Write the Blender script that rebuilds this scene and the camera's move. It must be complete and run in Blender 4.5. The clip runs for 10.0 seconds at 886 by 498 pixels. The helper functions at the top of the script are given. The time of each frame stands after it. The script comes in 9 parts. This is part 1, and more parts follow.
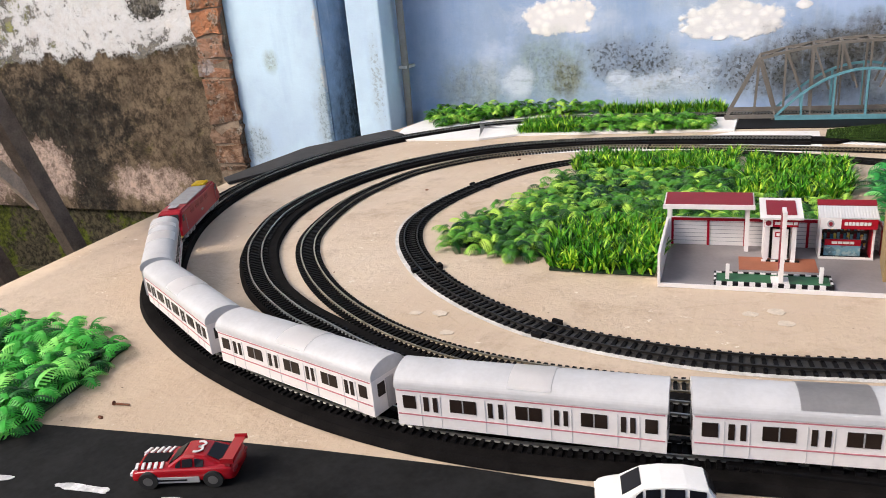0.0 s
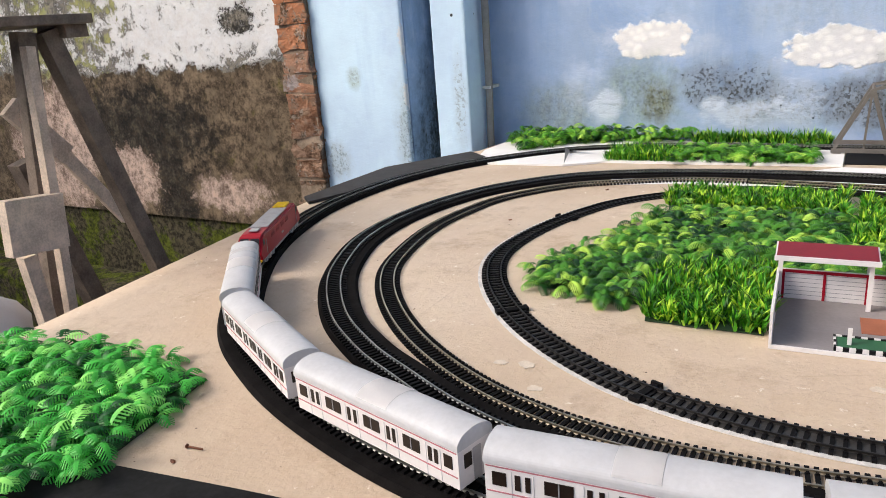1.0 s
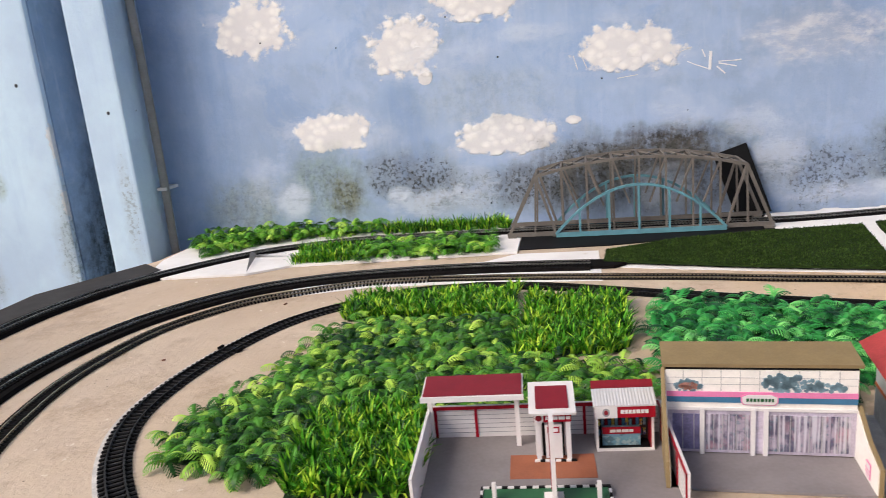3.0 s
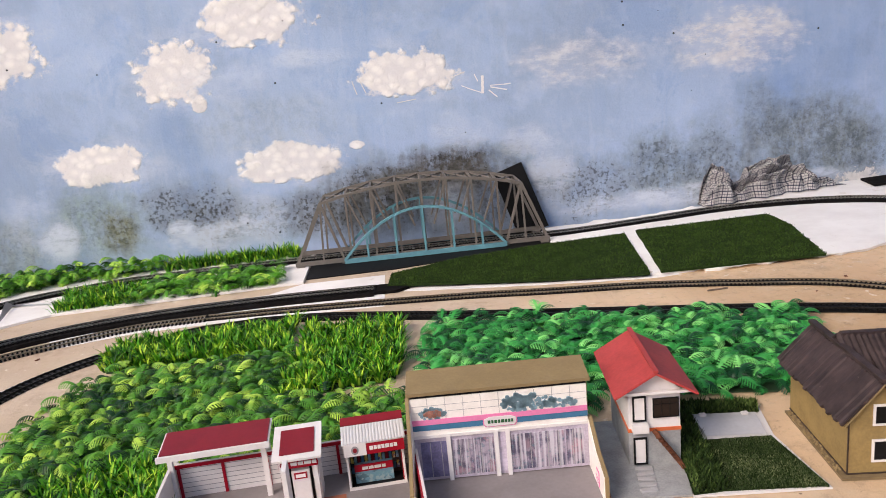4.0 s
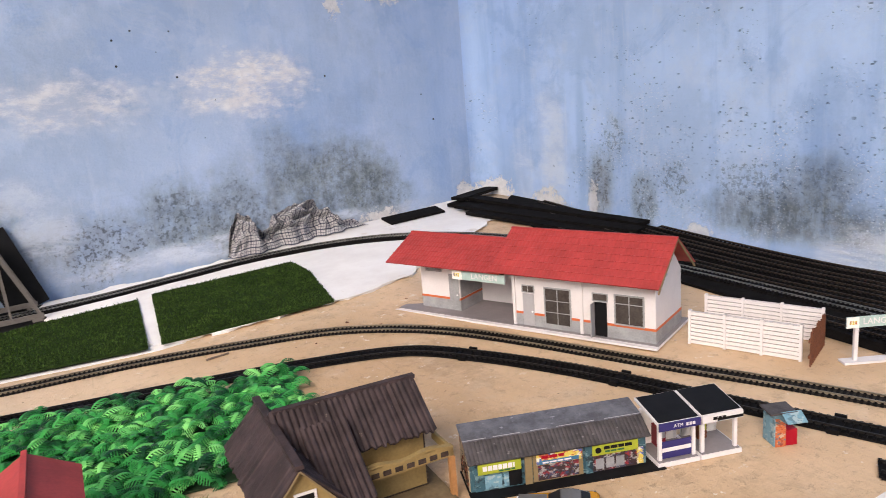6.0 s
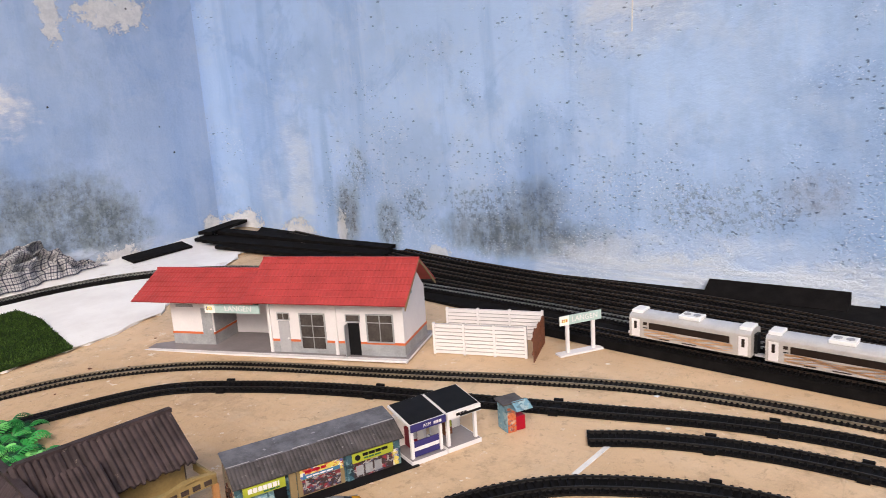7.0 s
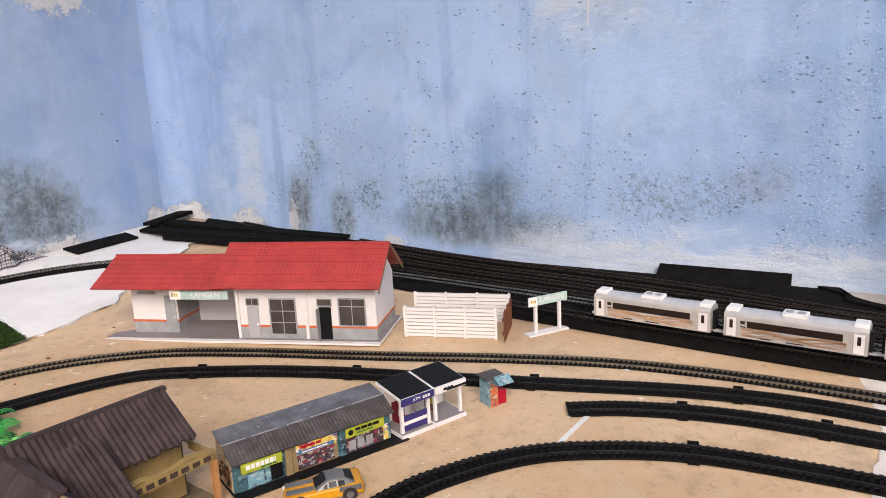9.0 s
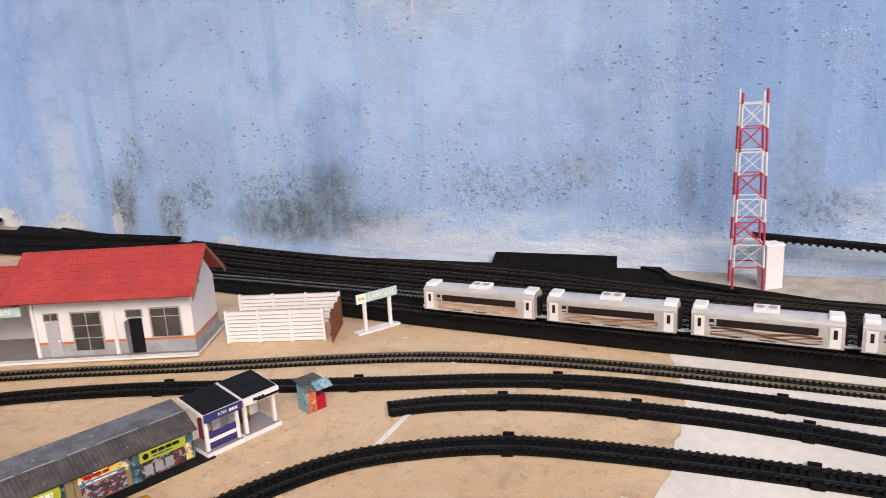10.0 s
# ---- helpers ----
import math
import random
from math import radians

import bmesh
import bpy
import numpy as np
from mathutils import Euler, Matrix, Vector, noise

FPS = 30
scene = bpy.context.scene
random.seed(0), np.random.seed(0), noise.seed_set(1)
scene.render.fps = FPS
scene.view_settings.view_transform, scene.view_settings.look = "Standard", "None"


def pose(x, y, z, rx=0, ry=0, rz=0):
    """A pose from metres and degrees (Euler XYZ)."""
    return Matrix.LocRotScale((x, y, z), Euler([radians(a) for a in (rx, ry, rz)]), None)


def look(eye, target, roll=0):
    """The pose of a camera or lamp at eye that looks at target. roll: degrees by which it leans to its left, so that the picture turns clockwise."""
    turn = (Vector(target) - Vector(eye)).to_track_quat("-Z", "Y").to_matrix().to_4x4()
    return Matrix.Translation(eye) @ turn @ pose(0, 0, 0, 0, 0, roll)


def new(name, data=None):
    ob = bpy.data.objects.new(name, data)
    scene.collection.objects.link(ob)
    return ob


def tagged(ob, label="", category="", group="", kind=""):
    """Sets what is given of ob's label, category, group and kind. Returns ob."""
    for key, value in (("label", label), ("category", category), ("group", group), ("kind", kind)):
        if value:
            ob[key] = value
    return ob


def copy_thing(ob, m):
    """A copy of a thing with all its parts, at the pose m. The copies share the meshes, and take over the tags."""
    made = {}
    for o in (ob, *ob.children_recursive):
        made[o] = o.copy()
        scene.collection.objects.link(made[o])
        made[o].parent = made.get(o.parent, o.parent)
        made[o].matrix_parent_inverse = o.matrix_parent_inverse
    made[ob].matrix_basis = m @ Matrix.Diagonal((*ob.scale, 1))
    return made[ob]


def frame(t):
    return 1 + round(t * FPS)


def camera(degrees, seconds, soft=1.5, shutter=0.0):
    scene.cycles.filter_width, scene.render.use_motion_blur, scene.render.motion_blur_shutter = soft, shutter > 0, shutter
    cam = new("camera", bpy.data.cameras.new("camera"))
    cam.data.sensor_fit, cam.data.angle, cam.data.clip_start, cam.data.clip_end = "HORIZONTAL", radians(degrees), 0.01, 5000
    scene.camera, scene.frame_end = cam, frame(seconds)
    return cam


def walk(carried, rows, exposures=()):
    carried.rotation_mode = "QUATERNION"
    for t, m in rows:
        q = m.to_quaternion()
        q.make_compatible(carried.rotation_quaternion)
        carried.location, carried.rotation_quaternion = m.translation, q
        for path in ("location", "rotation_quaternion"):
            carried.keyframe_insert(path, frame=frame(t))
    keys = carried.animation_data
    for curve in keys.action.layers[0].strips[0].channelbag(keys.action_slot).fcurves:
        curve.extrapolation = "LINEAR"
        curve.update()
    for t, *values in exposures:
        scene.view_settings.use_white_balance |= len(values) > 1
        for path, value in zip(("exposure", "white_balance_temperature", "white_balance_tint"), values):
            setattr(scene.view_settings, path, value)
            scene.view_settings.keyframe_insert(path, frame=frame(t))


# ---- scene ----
cam = camera(62.4, 10.0, soft=0.65, shutter=0.1)
PATH = [
    (0, (0.105, 0.084, 0.291), (-0.704, 1.794, -0.359), -5.2),
    (0.5, (0.086, 0.102, 0.299), (-0.854, 1.75, -0.334), -4.6),
    (1, (0.068, 0.12, 0.309), (-0.91, 1.755, -0.298), -4.4),
    (1.5, (0.068, 0.156, 0.324), (-0.877, 1.825, -0.245), -4.3),
    (2, (0.075, 0.197, 0.332), (-0.758, 1.935, -0.203), -4.5),
    (2.5, (0.085, 0.238, 0.339), (-0.548, 2.066, -0.168), -4.8),
    (3, (0.145, 0.289, 0.346), (-0.219, 2.194, -0.143), -5.2),
    (3.2, (0.177, 0.302, 0.349), (-0.079, 2.226, -0.136), -5.3),
    (4.3, (0.228, 0.32, 0.342), (0.431, 2.252, -0.136), -5.6),
    (4.5, (0.23, 0.327, 0.338), (0.501, 2.249, -0.143), -5.5),
    (5, (0.237, 0.35, 0.332), (0.703, 2.235, -0.148), -5.2),
    (5.5, (0.307, 0.367, 0.335), (1.079, 2.149, -0.142), -4.7),
    (6, (0.42, 0.373, 0.333), (1.489, 2.0, -0.126), -4.7),
    (7.3, (0.369, 0.302, 0.341), (2.009, 1.365, -0.086), -3.5),
    (7.5, (0.347, 0.28, 0.345), (2.013, 1.3, -0.083), -3.3),
    (8, (0.298, 0.294, 0.352), (1.972, 1.303, -0.07), -3.1),
    (8.5, (0.323, 0.343, 0.34), (1.988, 1.366, -0.086), -2.9),
    (9, (0.343, 0.376, 0.325), (2.014, 1.384, -0.115), -2.8),
    (9.5, (0.352, 0.363, 0.322), (2.075, 1.27, -0.137), -3.0),
    (10, (0.396, 0.336, 0.318), (2.211, 1.029, -0.158), -3.2),
]
walk(cam, [(t, look(eye, target, roll)) for t, eye, target, roll in PATH],
     exposures=[(0.0, 0.60, 6500, 11), (1.5, 0.46, 6450, 10), (2.0, 0.36, 6450, 11), (2.5, 0.38, 6450, 11), (3.2, 0.36, 6600, 14), (4.5, 0.42, 6650, 16), (7.5, 0.50, 6600, 14), (10.0, 0.48, 6600, 14)])

# ---- world and light: an open terrace, soft daylight from the west ----
world = bpy.data.worlds.new("sky")
scene.world = world
world.use_nodes = True
wn = world.node_tree
sky = wn.nodes.new("ShaderNodeTexSky")
sky.sky_type = 'NISHITA'
sky.sun_disc = False
sky.sun_elevation = radians(38)
sky.sun_rotation = radians(-130)
sky.air_density, sky.dust_density = 1.0, 3.0
wn.links.new(sky.outputs[0], wn.nodes["Background"].inputs[0])
wn.nodes["Background"].inputs[1].default_value = 0.122
sun_data = bpy.data.lights.new("sun", 'SUN')
sun_data.energy, sun_data.angle, sun_data.color = 2.0, radians(32), (1.0, 0.93, 0.84)
sun = new("sun", sun_data)
sun.matrix_world = look((-3.2, -1.6, 3.4), (0.3, 1.0, 0.0))


# ---- material helpers ----
class Nodes:
    """A small wrapper to write node trees in few lines."""

    def __init__(self, name):
        self.mat = bpy.data.materials.new(name)
        self.mat.use_nodes = True
        self.nt = self.mat.node_tree
        self.bsdf = self.nt.nodes["Principled BSDF"]
        self.pos = self.nt.nodes.new("ShaderNodeNewGeometry").outputs["Position"]
        self.obj = self.nt.nodes.new("ShaderNodeTexCoord").outputs["Object"]

    def put(self, sock, v):
        if hasattr(v, "links"):
            self.nt.links.new(v, sock)
        elif isinstance(v, (tuple, list)) and len(v) == 3 and len(sock.default_value) == 4:
            sock.default_value = (*v, 1)
        else:
            sock.default_value = v

    def noise(self, scale, detail=4, rough=0.55, vec=None, dist=0.0):
        n = self.nt.nodes.new("ShaderNodeTexNoise")
        self.put(n.inputs["Vector"], vec if vec is not None else self.pos)
        for k, v in (("Scale", scale), ("Detail", detail), ("Roughness", rough), ("Distortion", dist)):
            n.inputs[k].default_value = v
        return n.outputs["Fac"]

    def cells(self, scale, vec=None, feature='F1', rand=1.0):
        n = self.nt.nodes.new("ShaderNodeTexVoronoi")
        n.feature = feature
        self.put(n.inputs["Vector"], vec if vec is not None else self.pos)
        n.inputs["Scale"].default_value, n.inputs["Randomness"].default_value = scale, rand
        return n.outputs["Distance"]

    def dots(self, scale, share, radius, vec=None):
        """Round marks of random size in a share of the cells."""
        n = self.nt.nodes.new("ShaderNodeTexVoronoi")
        self.put(n.inputs["Vector"], vec if vec is not None else self.pos)
        n.inputs["Scale"].default_value = scale
        s = self.nt.nodes.new("ShaderNodeSeparateColor")
        self.put(s.inputs[0], n.outputs["Color"])
        size = self.math('MULTIPLY', self.ramp(s.outputs[1], 0.0, 1.0, 0.35, 1.0), radius)
        near = self.ramp(self.math('DIVIDE', n.outputs["Distance"], size), 0.65, 1.0, 1.0, 0.0)
        return self.math('MULTIPLY', near, self.math('LESS_THAN', s.outputs[0], share))

    def stretch(self, x, y, z, vec=None):
        n = self.nt.nodes.new("ShaderNodeVectorMath")
        n.operation = 'MULTIPLY'
        self.put(n.inputs[0], vec if vec is not None else self.pos)
        n.inputs[1].default_value = (x, y, z)
        return n.outputs[0]

    def math(self, op, a, b=0.0):
        n = self.nt.nodes.new("ShaderNodeMath")
        n.operation = op
        self.put(n.inputs[0], a)
        self.put(n.inputs[1], b)
        return n.outputs[0]

    def ramp(self, v, lo, hi, a=0.0, b=1.0):
        n = self.nt.nodes.new("ShaderNodeMapRange")
        n.interpolation_type = 'SMOOTHSTEP'
        self.put(n.inputs[0], v)
        for k, q in zip((1, 2, 3, 4), (lo, hi, a, b)):
            n.inputs[k].default_value = q
        return n.outputs[0]

    def mix(self, f, a, b):
        n = self.nt.nodes.new("ShaderNodeMix")
        n.data_type = 'RGBA'
        self.put(n.inputs["Factor"], f)
        self.put(n.inputs[6], a)
        self.put(n.inputs[7], b)
        return n.outputs[2]

    def axis(self, k):
        n = self.nt.nodes.new("ShaderNodeSeparateXYZ")
        self.put(n.inputs[0], self.pos)
        return n.outputs[k]

    def rand(self, island=False):
        if island:
            return self.nt.nodes.new("ShaderNodeNewGeometry").outputs["Random Per Island"]
        return self.nt.nodes.new("ShaderNodeObjectInfo").outputs["Random"]

    def blob(self, c, r, wob, soft=0.35, amp=0.9):
        """A stain with a ragged edge round the point c with radii r; wob is a noise."""
        s = self.nt.nodes.new("ShaderNodeVectorMath")
        s.operation = 'SUBTRACT'
        self.put(s.inputs[0], self.pos)
        s.inputs[1].default_value = c
        d = self.nt.nodes.new("ShaderNodeVectorMath")
        d.operation = 'LENGTH'
        self.put(d.inputs[0], self.stretch(1 / r[0], 1 / r[1], 1 / r[2], s.outputs[0]))
        w = self.math('MULTIPLY', self.math('SUBTRACT', wob, 0.5), amp * 2)
        v = self.math('ADD', d.outputs["Value"], w)
        return self.ramp(v, 1.0 - soft, 1.0 + soft, 1.0, 0.0)

    def bump(self, h, strength=0.3, dist=0.002):
        n = self.nt.nodes.new("ShaderNodeBump")
        n.inputs["Strength"].default_value, n.inputs["Distance"].default_value = strength, dist
        self.put(n.inputs["Height"], h)
        self.nt.links.new(n.outputs[0], self.bsdf.inputs["Normal"])

    def done(self, color, rough=0.6, metal=0.0, spec=0.5):
        self.put(self.bsdf.inputs["Base Color"], color)
        self.put(self.bsdf.inputs["Roughness"], rough)
        self.put(self.bsdf.inputs["Metallic"], metal)
        self.put(self.bsdf.inputs["Specular IOR Level"], spec)
        return self.mat


def shade(c, k):
    return tuple(min(1.0, v * k) for v in c)


def plain(name, color, rough=0.55, metal=0.0, var=0.18, scale=60.0, bump=0.15, spec=0.4, rand=0.0, island=False, obj=False):
    """Painted card, plastic or metal: the colour with two scales of wear."""
    n = Nodes(name)
    v = n.obj if obj else None
    a, b = n.noise(scale, 5, vec=v), n.noise(scale * 9, 3, vec=v)
    f = n.math('ADD', n.math('MULTIPLY', a, 0.65), n.math('MULTIPLY', b, 0.35))
    col = n.mix(n.ramp(f, 0.3, 0.7), shade(color, 1 - var), shade(color, 1 + var * 0.6))
    if rand:
        col = n.mix(n.math('MULTIPLY', n.rand(island), rand), col, shade(color, 0.35))
    n.bump(f, bump, 0.0006)
    return n.done(col, rough, metal, spec)


def foliage(name, dark, mid, light, island=True, rough=0.42):
    n = Nodes(name)
    r = n.rand(island)
    patch = n.noise(34, 3)
    f = n.math('ADD', n.math('MULTIPLY', r, 0.92), n.math('MULTIPLY', n.math('SUBTRACT', patch, 0.52), 1.1))
    col = n.mix(n.ramp(f, 0.0, 0.5), dark, mid)
    col = n.mix(n.ramp(f, 0.55, 1.0), col, light)
    n.bsdf.inputs["Subsurface Weight"].default_value = 0.0
    mat_ = n.done(col, rough, 0.0, 0.26)
    tr = n.nt.nodes.new("ShaderNodeBsdfTranslucent")
    n.put(tr.inputs[0], col)
    mx = n.nt.nodes.new("ShaderNodeMixShader")
    mx.inputs[0].default_value = 0.12
    out = n.nt.nodes["Material Output"]
    n.nt.links.new(n.bsdf.outputs[0], mx.inputs[1])
    n.nt.links.new(tr.outputs[0], mx.inputs[2])
    n.nt.links.new(mx.outputs[0], out.inputs["Surface"])
    return mat_


def table_material():
    n = Nodes("worn_plywood")
    big, mid, fine = n.noise(3.2, 5), n.noise(17, 7, 0.7), n.noise(150, 5, 0.7)
    grain = n.noise(1.0, 6, 0.65, n.stretch(120, 7, 7))
    pale = n.mix(n.ramp(big, 0.3, 0.7), (0.545, 0.418, 0.303), (0.65, 0.527, 0.408))
    warm = n.mix(n.ramp(big, 0.3, 0.7), (0.565, 0.38, 0.22), (0.745, 0.55, 0.36))
    seam = n.math('ADD', n.axis(0), n.math('MULTIPLY', n.math('SUBTRACT', n.noise(5, 4), 0.5), 0.5))
    col = n.mix(n.ramp(seam, 0.15, 0.65), pale, warm)
    col = n.mix(n.ramp(mid, 0.48, 0.72, 0, 0.5), col, (0.64, 0.52, 0.39))
    col = n.mix(n.ramp(grain, 0.5, 0.72, 0, 0.14), col, (0.40, 0.27, 0.16))
    dirt = n.ramp(n.noise(6.5, 9, 0.78), 0.49, 0.66, 0, 0.50)
    col = n.mix(dirt, col, (0.30, 0.195, 0.115))
    mott = n.math('MULTIPLY', n.ramp(n.noise(75, 8, 0.78), 0.53, 0.64, 0, 0.34), n.ramp(seam, 0.15, 0.75, 0.35, 1.0))
    col = n.mix(mott, col, (0.25, 0.165, 0.10))
    flake = n.math('MULTIPLY', n.ramp(n.noise(62, 6, 0.7), 0.62, 0.66), n.ramp(n.noise(4.5, 3), 0.42, 0.55))
    col = n.mix(n.math('MULTIPLY', flake, 0.8), col, (0.80, 0.73, 0.63))
    specks = n.math('MULTIPLY', n.ramp(n.cells(26), 0.05, 0.085, 1, 0), n.ramp(n.noise(9, 2), 0.55, 0.62))
    col = n.mix(specks, col, (0.80, 0.74, 0.65))
    dots = n.math('MULTIPLY', n.ramp(n.cells(60, n.stretch(1, 1.5, 1)), 0.05, 0.10, 1, 0), n.ramp(n.noise(14, 2), 0.56, 0.64))
    col = n.mix(dots, col, (0.09, 0.06, 0.04))
    crack = n.ramp(n.cells(3.1, n.stretch(1.0, 2.2, 1), 'DISTANCE_TO_EDGE'), 0.0, 0.004, 0.22, 0.0)
    col = n.mix(n.math('MULTIPLY', crack, n.ramp(n.noise(4, 4), 0.5, 0.6)), col, (0.24, 0.16, 0.10))
    n.bump(n.math('ADD', n.math('ADD', fine, n.math('MULTIPLY', mid, 1.5)), n.math('MULTIPLY', mott, 0.8)), 0.6, 0.0018)
    return n.done(col, n.ramp(mid, 0.3, 0.7, 0.45, 0.75), 0.0, 0.3)


def board_white_material():
    n = Nodes("white_board_paint")
    a, b = n.noise(9, 6, 0.65), n.noise(120, 4)
    col = n.mix(n.ramp(a, 0.3, 0.7), (0.78, 0.75, 0.73), (0.90, 0.88, 0.86))
    col = n.mix(n.ramp(n.noise(21, 6, 0.7), 0.6, 0.72, 0, 0.5), col, (0.55, 0.46, 0.36))
    n.bump(b, 0.2, 0.001)
    return n.done(col, 0.6, 0.0, 0.3)


CLOUDS = [  # painted clouds on the north wall: x, z, half width, half height, cover
    (-0.363, 0.222, 0.090, 0.038, 1.0), (0.008, 0.192, 0.105, 0.040, 0.95), (-0.512, 0.455, 0.085, 0.054, 1.0), (-0.186, 0.388, 0.072, 0.058, 1.0),
    (-0.150, 0.319, 0.015, 0.012, 1.0), (0.262, 0.346, 0.100, 0.044, 1.0), (0.148, 0.215, 0.018, 0.010, 0.9), (-0.023, 0.472, 0.102, 0.046, 1.0),
    (0.60, 0.335, 0.110, 0.045, 0.55), (0.935, 0.352, 0.115, 0.060, 0.72)]


def wall_blue_material(name, side, clouds=(), mould=(), wash=(), pale=(), deep_and_shade=(), pits=0.0, streak=0.5, tone=(0.33, 0.49, 0.74), foot=None, worn=1.0, dots=0.0, span=(-9.0, 9.0)):
    """Old blue limewash: mottled, with painted clouds, mould stains, pale bare patches, pitted plaster and some shade
    put into the colour. side: (axis, place) of the wall's face; stains are given along the wall and up; span: the
    stretch of wall that it covers.
    """
    n = Nodes(name)
    clouds, mould, wash, pale, deep_and_shade = ([q for q in marks if q[0] + 1.9 * q[2] > span[0] and q[0] - 1.9 * q[2] < span[1]] for marks in (clouds, mould, wash, pale, deep_and_shade))
    a, b, c = n.noise(2.6, 6, 0.6), n.noise(16, 7, 0.7), n.noise(140, 5, 0.6)
    fine = n.noise(55, 8, 0.75)
    run = n.noise(1.0, 6, 0.62, n.stretch(15, 15, 1.3))
    thin = n.noise(1.0, 7, 0.68, n.stretch(48, 48, 3.4))
    wob, rag = n.noise(11, 9, 0.76), n.noise(36, 10, 0.80)
    brushed = n.noise(1.0, 7, 0.74, n.stretch(9, 9, 22))
    drip = n.noise(1.0, 7, 0.7, n.stretch(42, 42, 7))
    grit = n.noise(120, 8, 0.74)

    def spot(u, z, ru, rz, wobble, soft, amp):
        return n.blob((u, side[1], z), (ru, 1, rz), wobble, soft, amp) if side[0] == 'y' else n.blob((side[1], u, z), (1, ru, rz), wobble, soft, amp)

    col = n.mix(n.ramp(a, 0.32, 0.68), shade(tone, 0.90), shade(tone, 1.16))
    col = n.mix(n.ramp(n.noise(4.2, 9, 0.68), 0.47, 0.56, 0, 0.34 * worn), col, shade(tone, 1.32))
    col = n.mix(n.ramp(n.noise(7.5, 9, 0.7, dist=0.6), 0.52, 0.62, 0, 0.30 * worn), col, (0.21, 0.35, 0.64))
    col = n.mix(n.ramp(b, 0.46, 0.70, 0, 0.30 * worn), col, (0.58, 0.66, 0.78))
    col = n.mix(n.ramp(run, 0.53, 0.66, 0, streak), col, (0.21, 0.36, 0.66))
    col = n.mix(n.ramp(thin, 0.58, 0.68, 0, streak * 0.6), col, (0.66, 0.72, 0.82))
    h = n.math('ADD', n.math('MULTIPLY', b, 0.7), n.math('MULTIPLY', fine, 0.35))
    # deeper blue patches: uneven limewash, and shade put into the wall colour
    for u, z, ru, rz, strength in deep_and_shade:
        f = n.math('MULTIPLY', spot(u, z, ru, rz, wob, 0.55, 0.6), n.ramp(run, 0.36, 0.58, 0.55, 1.0))
        col = n.mix(n.math('MULTIPLY', f, strength), col, (0.185, 0.315, 0.57))
    if foot:
        y0, y1, top = foot
        edge = n.math('ADD', n.axis(2), n.math('MULTIPLY', n.math('SUBTRACT', n.noise(13, 8, 0.7), 0.5), 0.13))
        f = n.math('MULTIPLY', n.ramp(edge, top - 0.010, top + 0.010, 1, 0), n.math('MULTIPLY', n.ramp(n.axis(1), y0, y0 + 0.06), n.ramp(n.axis(1), y1 - 0.02, y1 + 0.02, 1, 0)))
        smeared = n.noise(1.0, 6, 0.7, n.stretch(1, 6, 60))
        col = n.mix(n.math('MULTIPLY', f, n.ramp(smeared, 0.35, 0.6, 0.25, 0.9)), col, (0.68, 0.74, 0.83))
        h = n.math('ADD', h, n.math('MULTIPLY', f, n.math('MULTIPLY', smeared, 0.9)))
    if clouds:
        # thick dabs of white paint, each a small dome
        fleck = n.noise(120, 6, 0.7, n.stretch(1, 1, 1.6))
        dab = n.cells(48, n.stretch(1, 1, 1.25))
        dome = n.ramp(dab, 0.12, 0.72, 1.0, 0.0)
        ragged = n.math('ADD', n.math('MULTIPLY', n.noise(19, 6, 0.66), 0.82), n.math('MULTIPLY', dab, 0.18))
        paint = n.mix(n.math('MULTIPLY', dome, n.ramp(n.noise(30, 5, 0.6), 0.36, 0.54, 0.45, 1.0)), (0.79, 0.772, 0.778), (0.95, 0.925, 0.90))
        paint = n.mix(n.ramp(fleck, 0.56, 0.68, 0, 0.22), paint, (0.66, 0.62, 0.60))
        for u, z, ru, rz, cover in clouds:
            f = spot(u, z, ru, rz, ragged, 0.12 if cover > 0.8 else 0.35, 1.05)
            if cover < 0.8:
                f = n.math('MULTIPLY', f, n.ramp(brushed, 0.40, 0.58, 0.25, 1.0))
            halo = n.math('MULTIPLY', spot(u, z, ru * 1.22, rz * 1.25, wob, 0.4, 0.9), n.ramp(brushed, 0.46, 0.60, 0, 0.5 * cover))
            col = n.mix(halo, col, (0.62, 0.68, 0.78))
            col = n.mix(n.math('MULTIPLY', f, cover), col, paint)
            h = n.math('ADD', h, n.math('MULTIPLY', n.math('MULTIPLY', f, n.math('ADD', n.math('MULTIPLY', dome, 0.30), n.math('MULTIPLY', n.noise(30, 3, 0.5), 0.5))), cover))
    body = n.math('ADD', n.math('MULTIPLY', rag, 0.6), n.math('MULTIPLY', drip, 0.4))
    for u, z, ru, rz, tint, strength, specks in mould:
        f = spot(u, z, ru, rz, wob, 0.5, 0.75)
        soft_part = n.math('MULTIPLY', f, n.ramp(body, 0.40, 0.56, 0.45, 1.0))
        col = n.mix(n.math('MULTIPLY', soft_part, strength), col, n.mix(n.ramp(fine, 0.38, 0.62), shade(tint, 0.75), shade(tint, 1.35)))
        if specks:
            g = n.ramp(n.math('ADD', grit, n.math('MULTIPLY', n.math('SUBTRACT', f, 1.0), 0.20)), 0.50, 0.57, 0, specks * 0.8)
            col = n.mix(g, col, shade(tint, 0.30))
    for u, z, ru, rz, strength in wash:
        f = n.math('MULTIPLY', n.math('MULTIPLY', spot(u, z, ru, rz, wob, 0.4, 1.0), n.ramp(brushed, 0.42, 0.58, 0.35, 1.0)), strength)
        col = n.mix(f, col, (0.66, 0.73, 0.84))
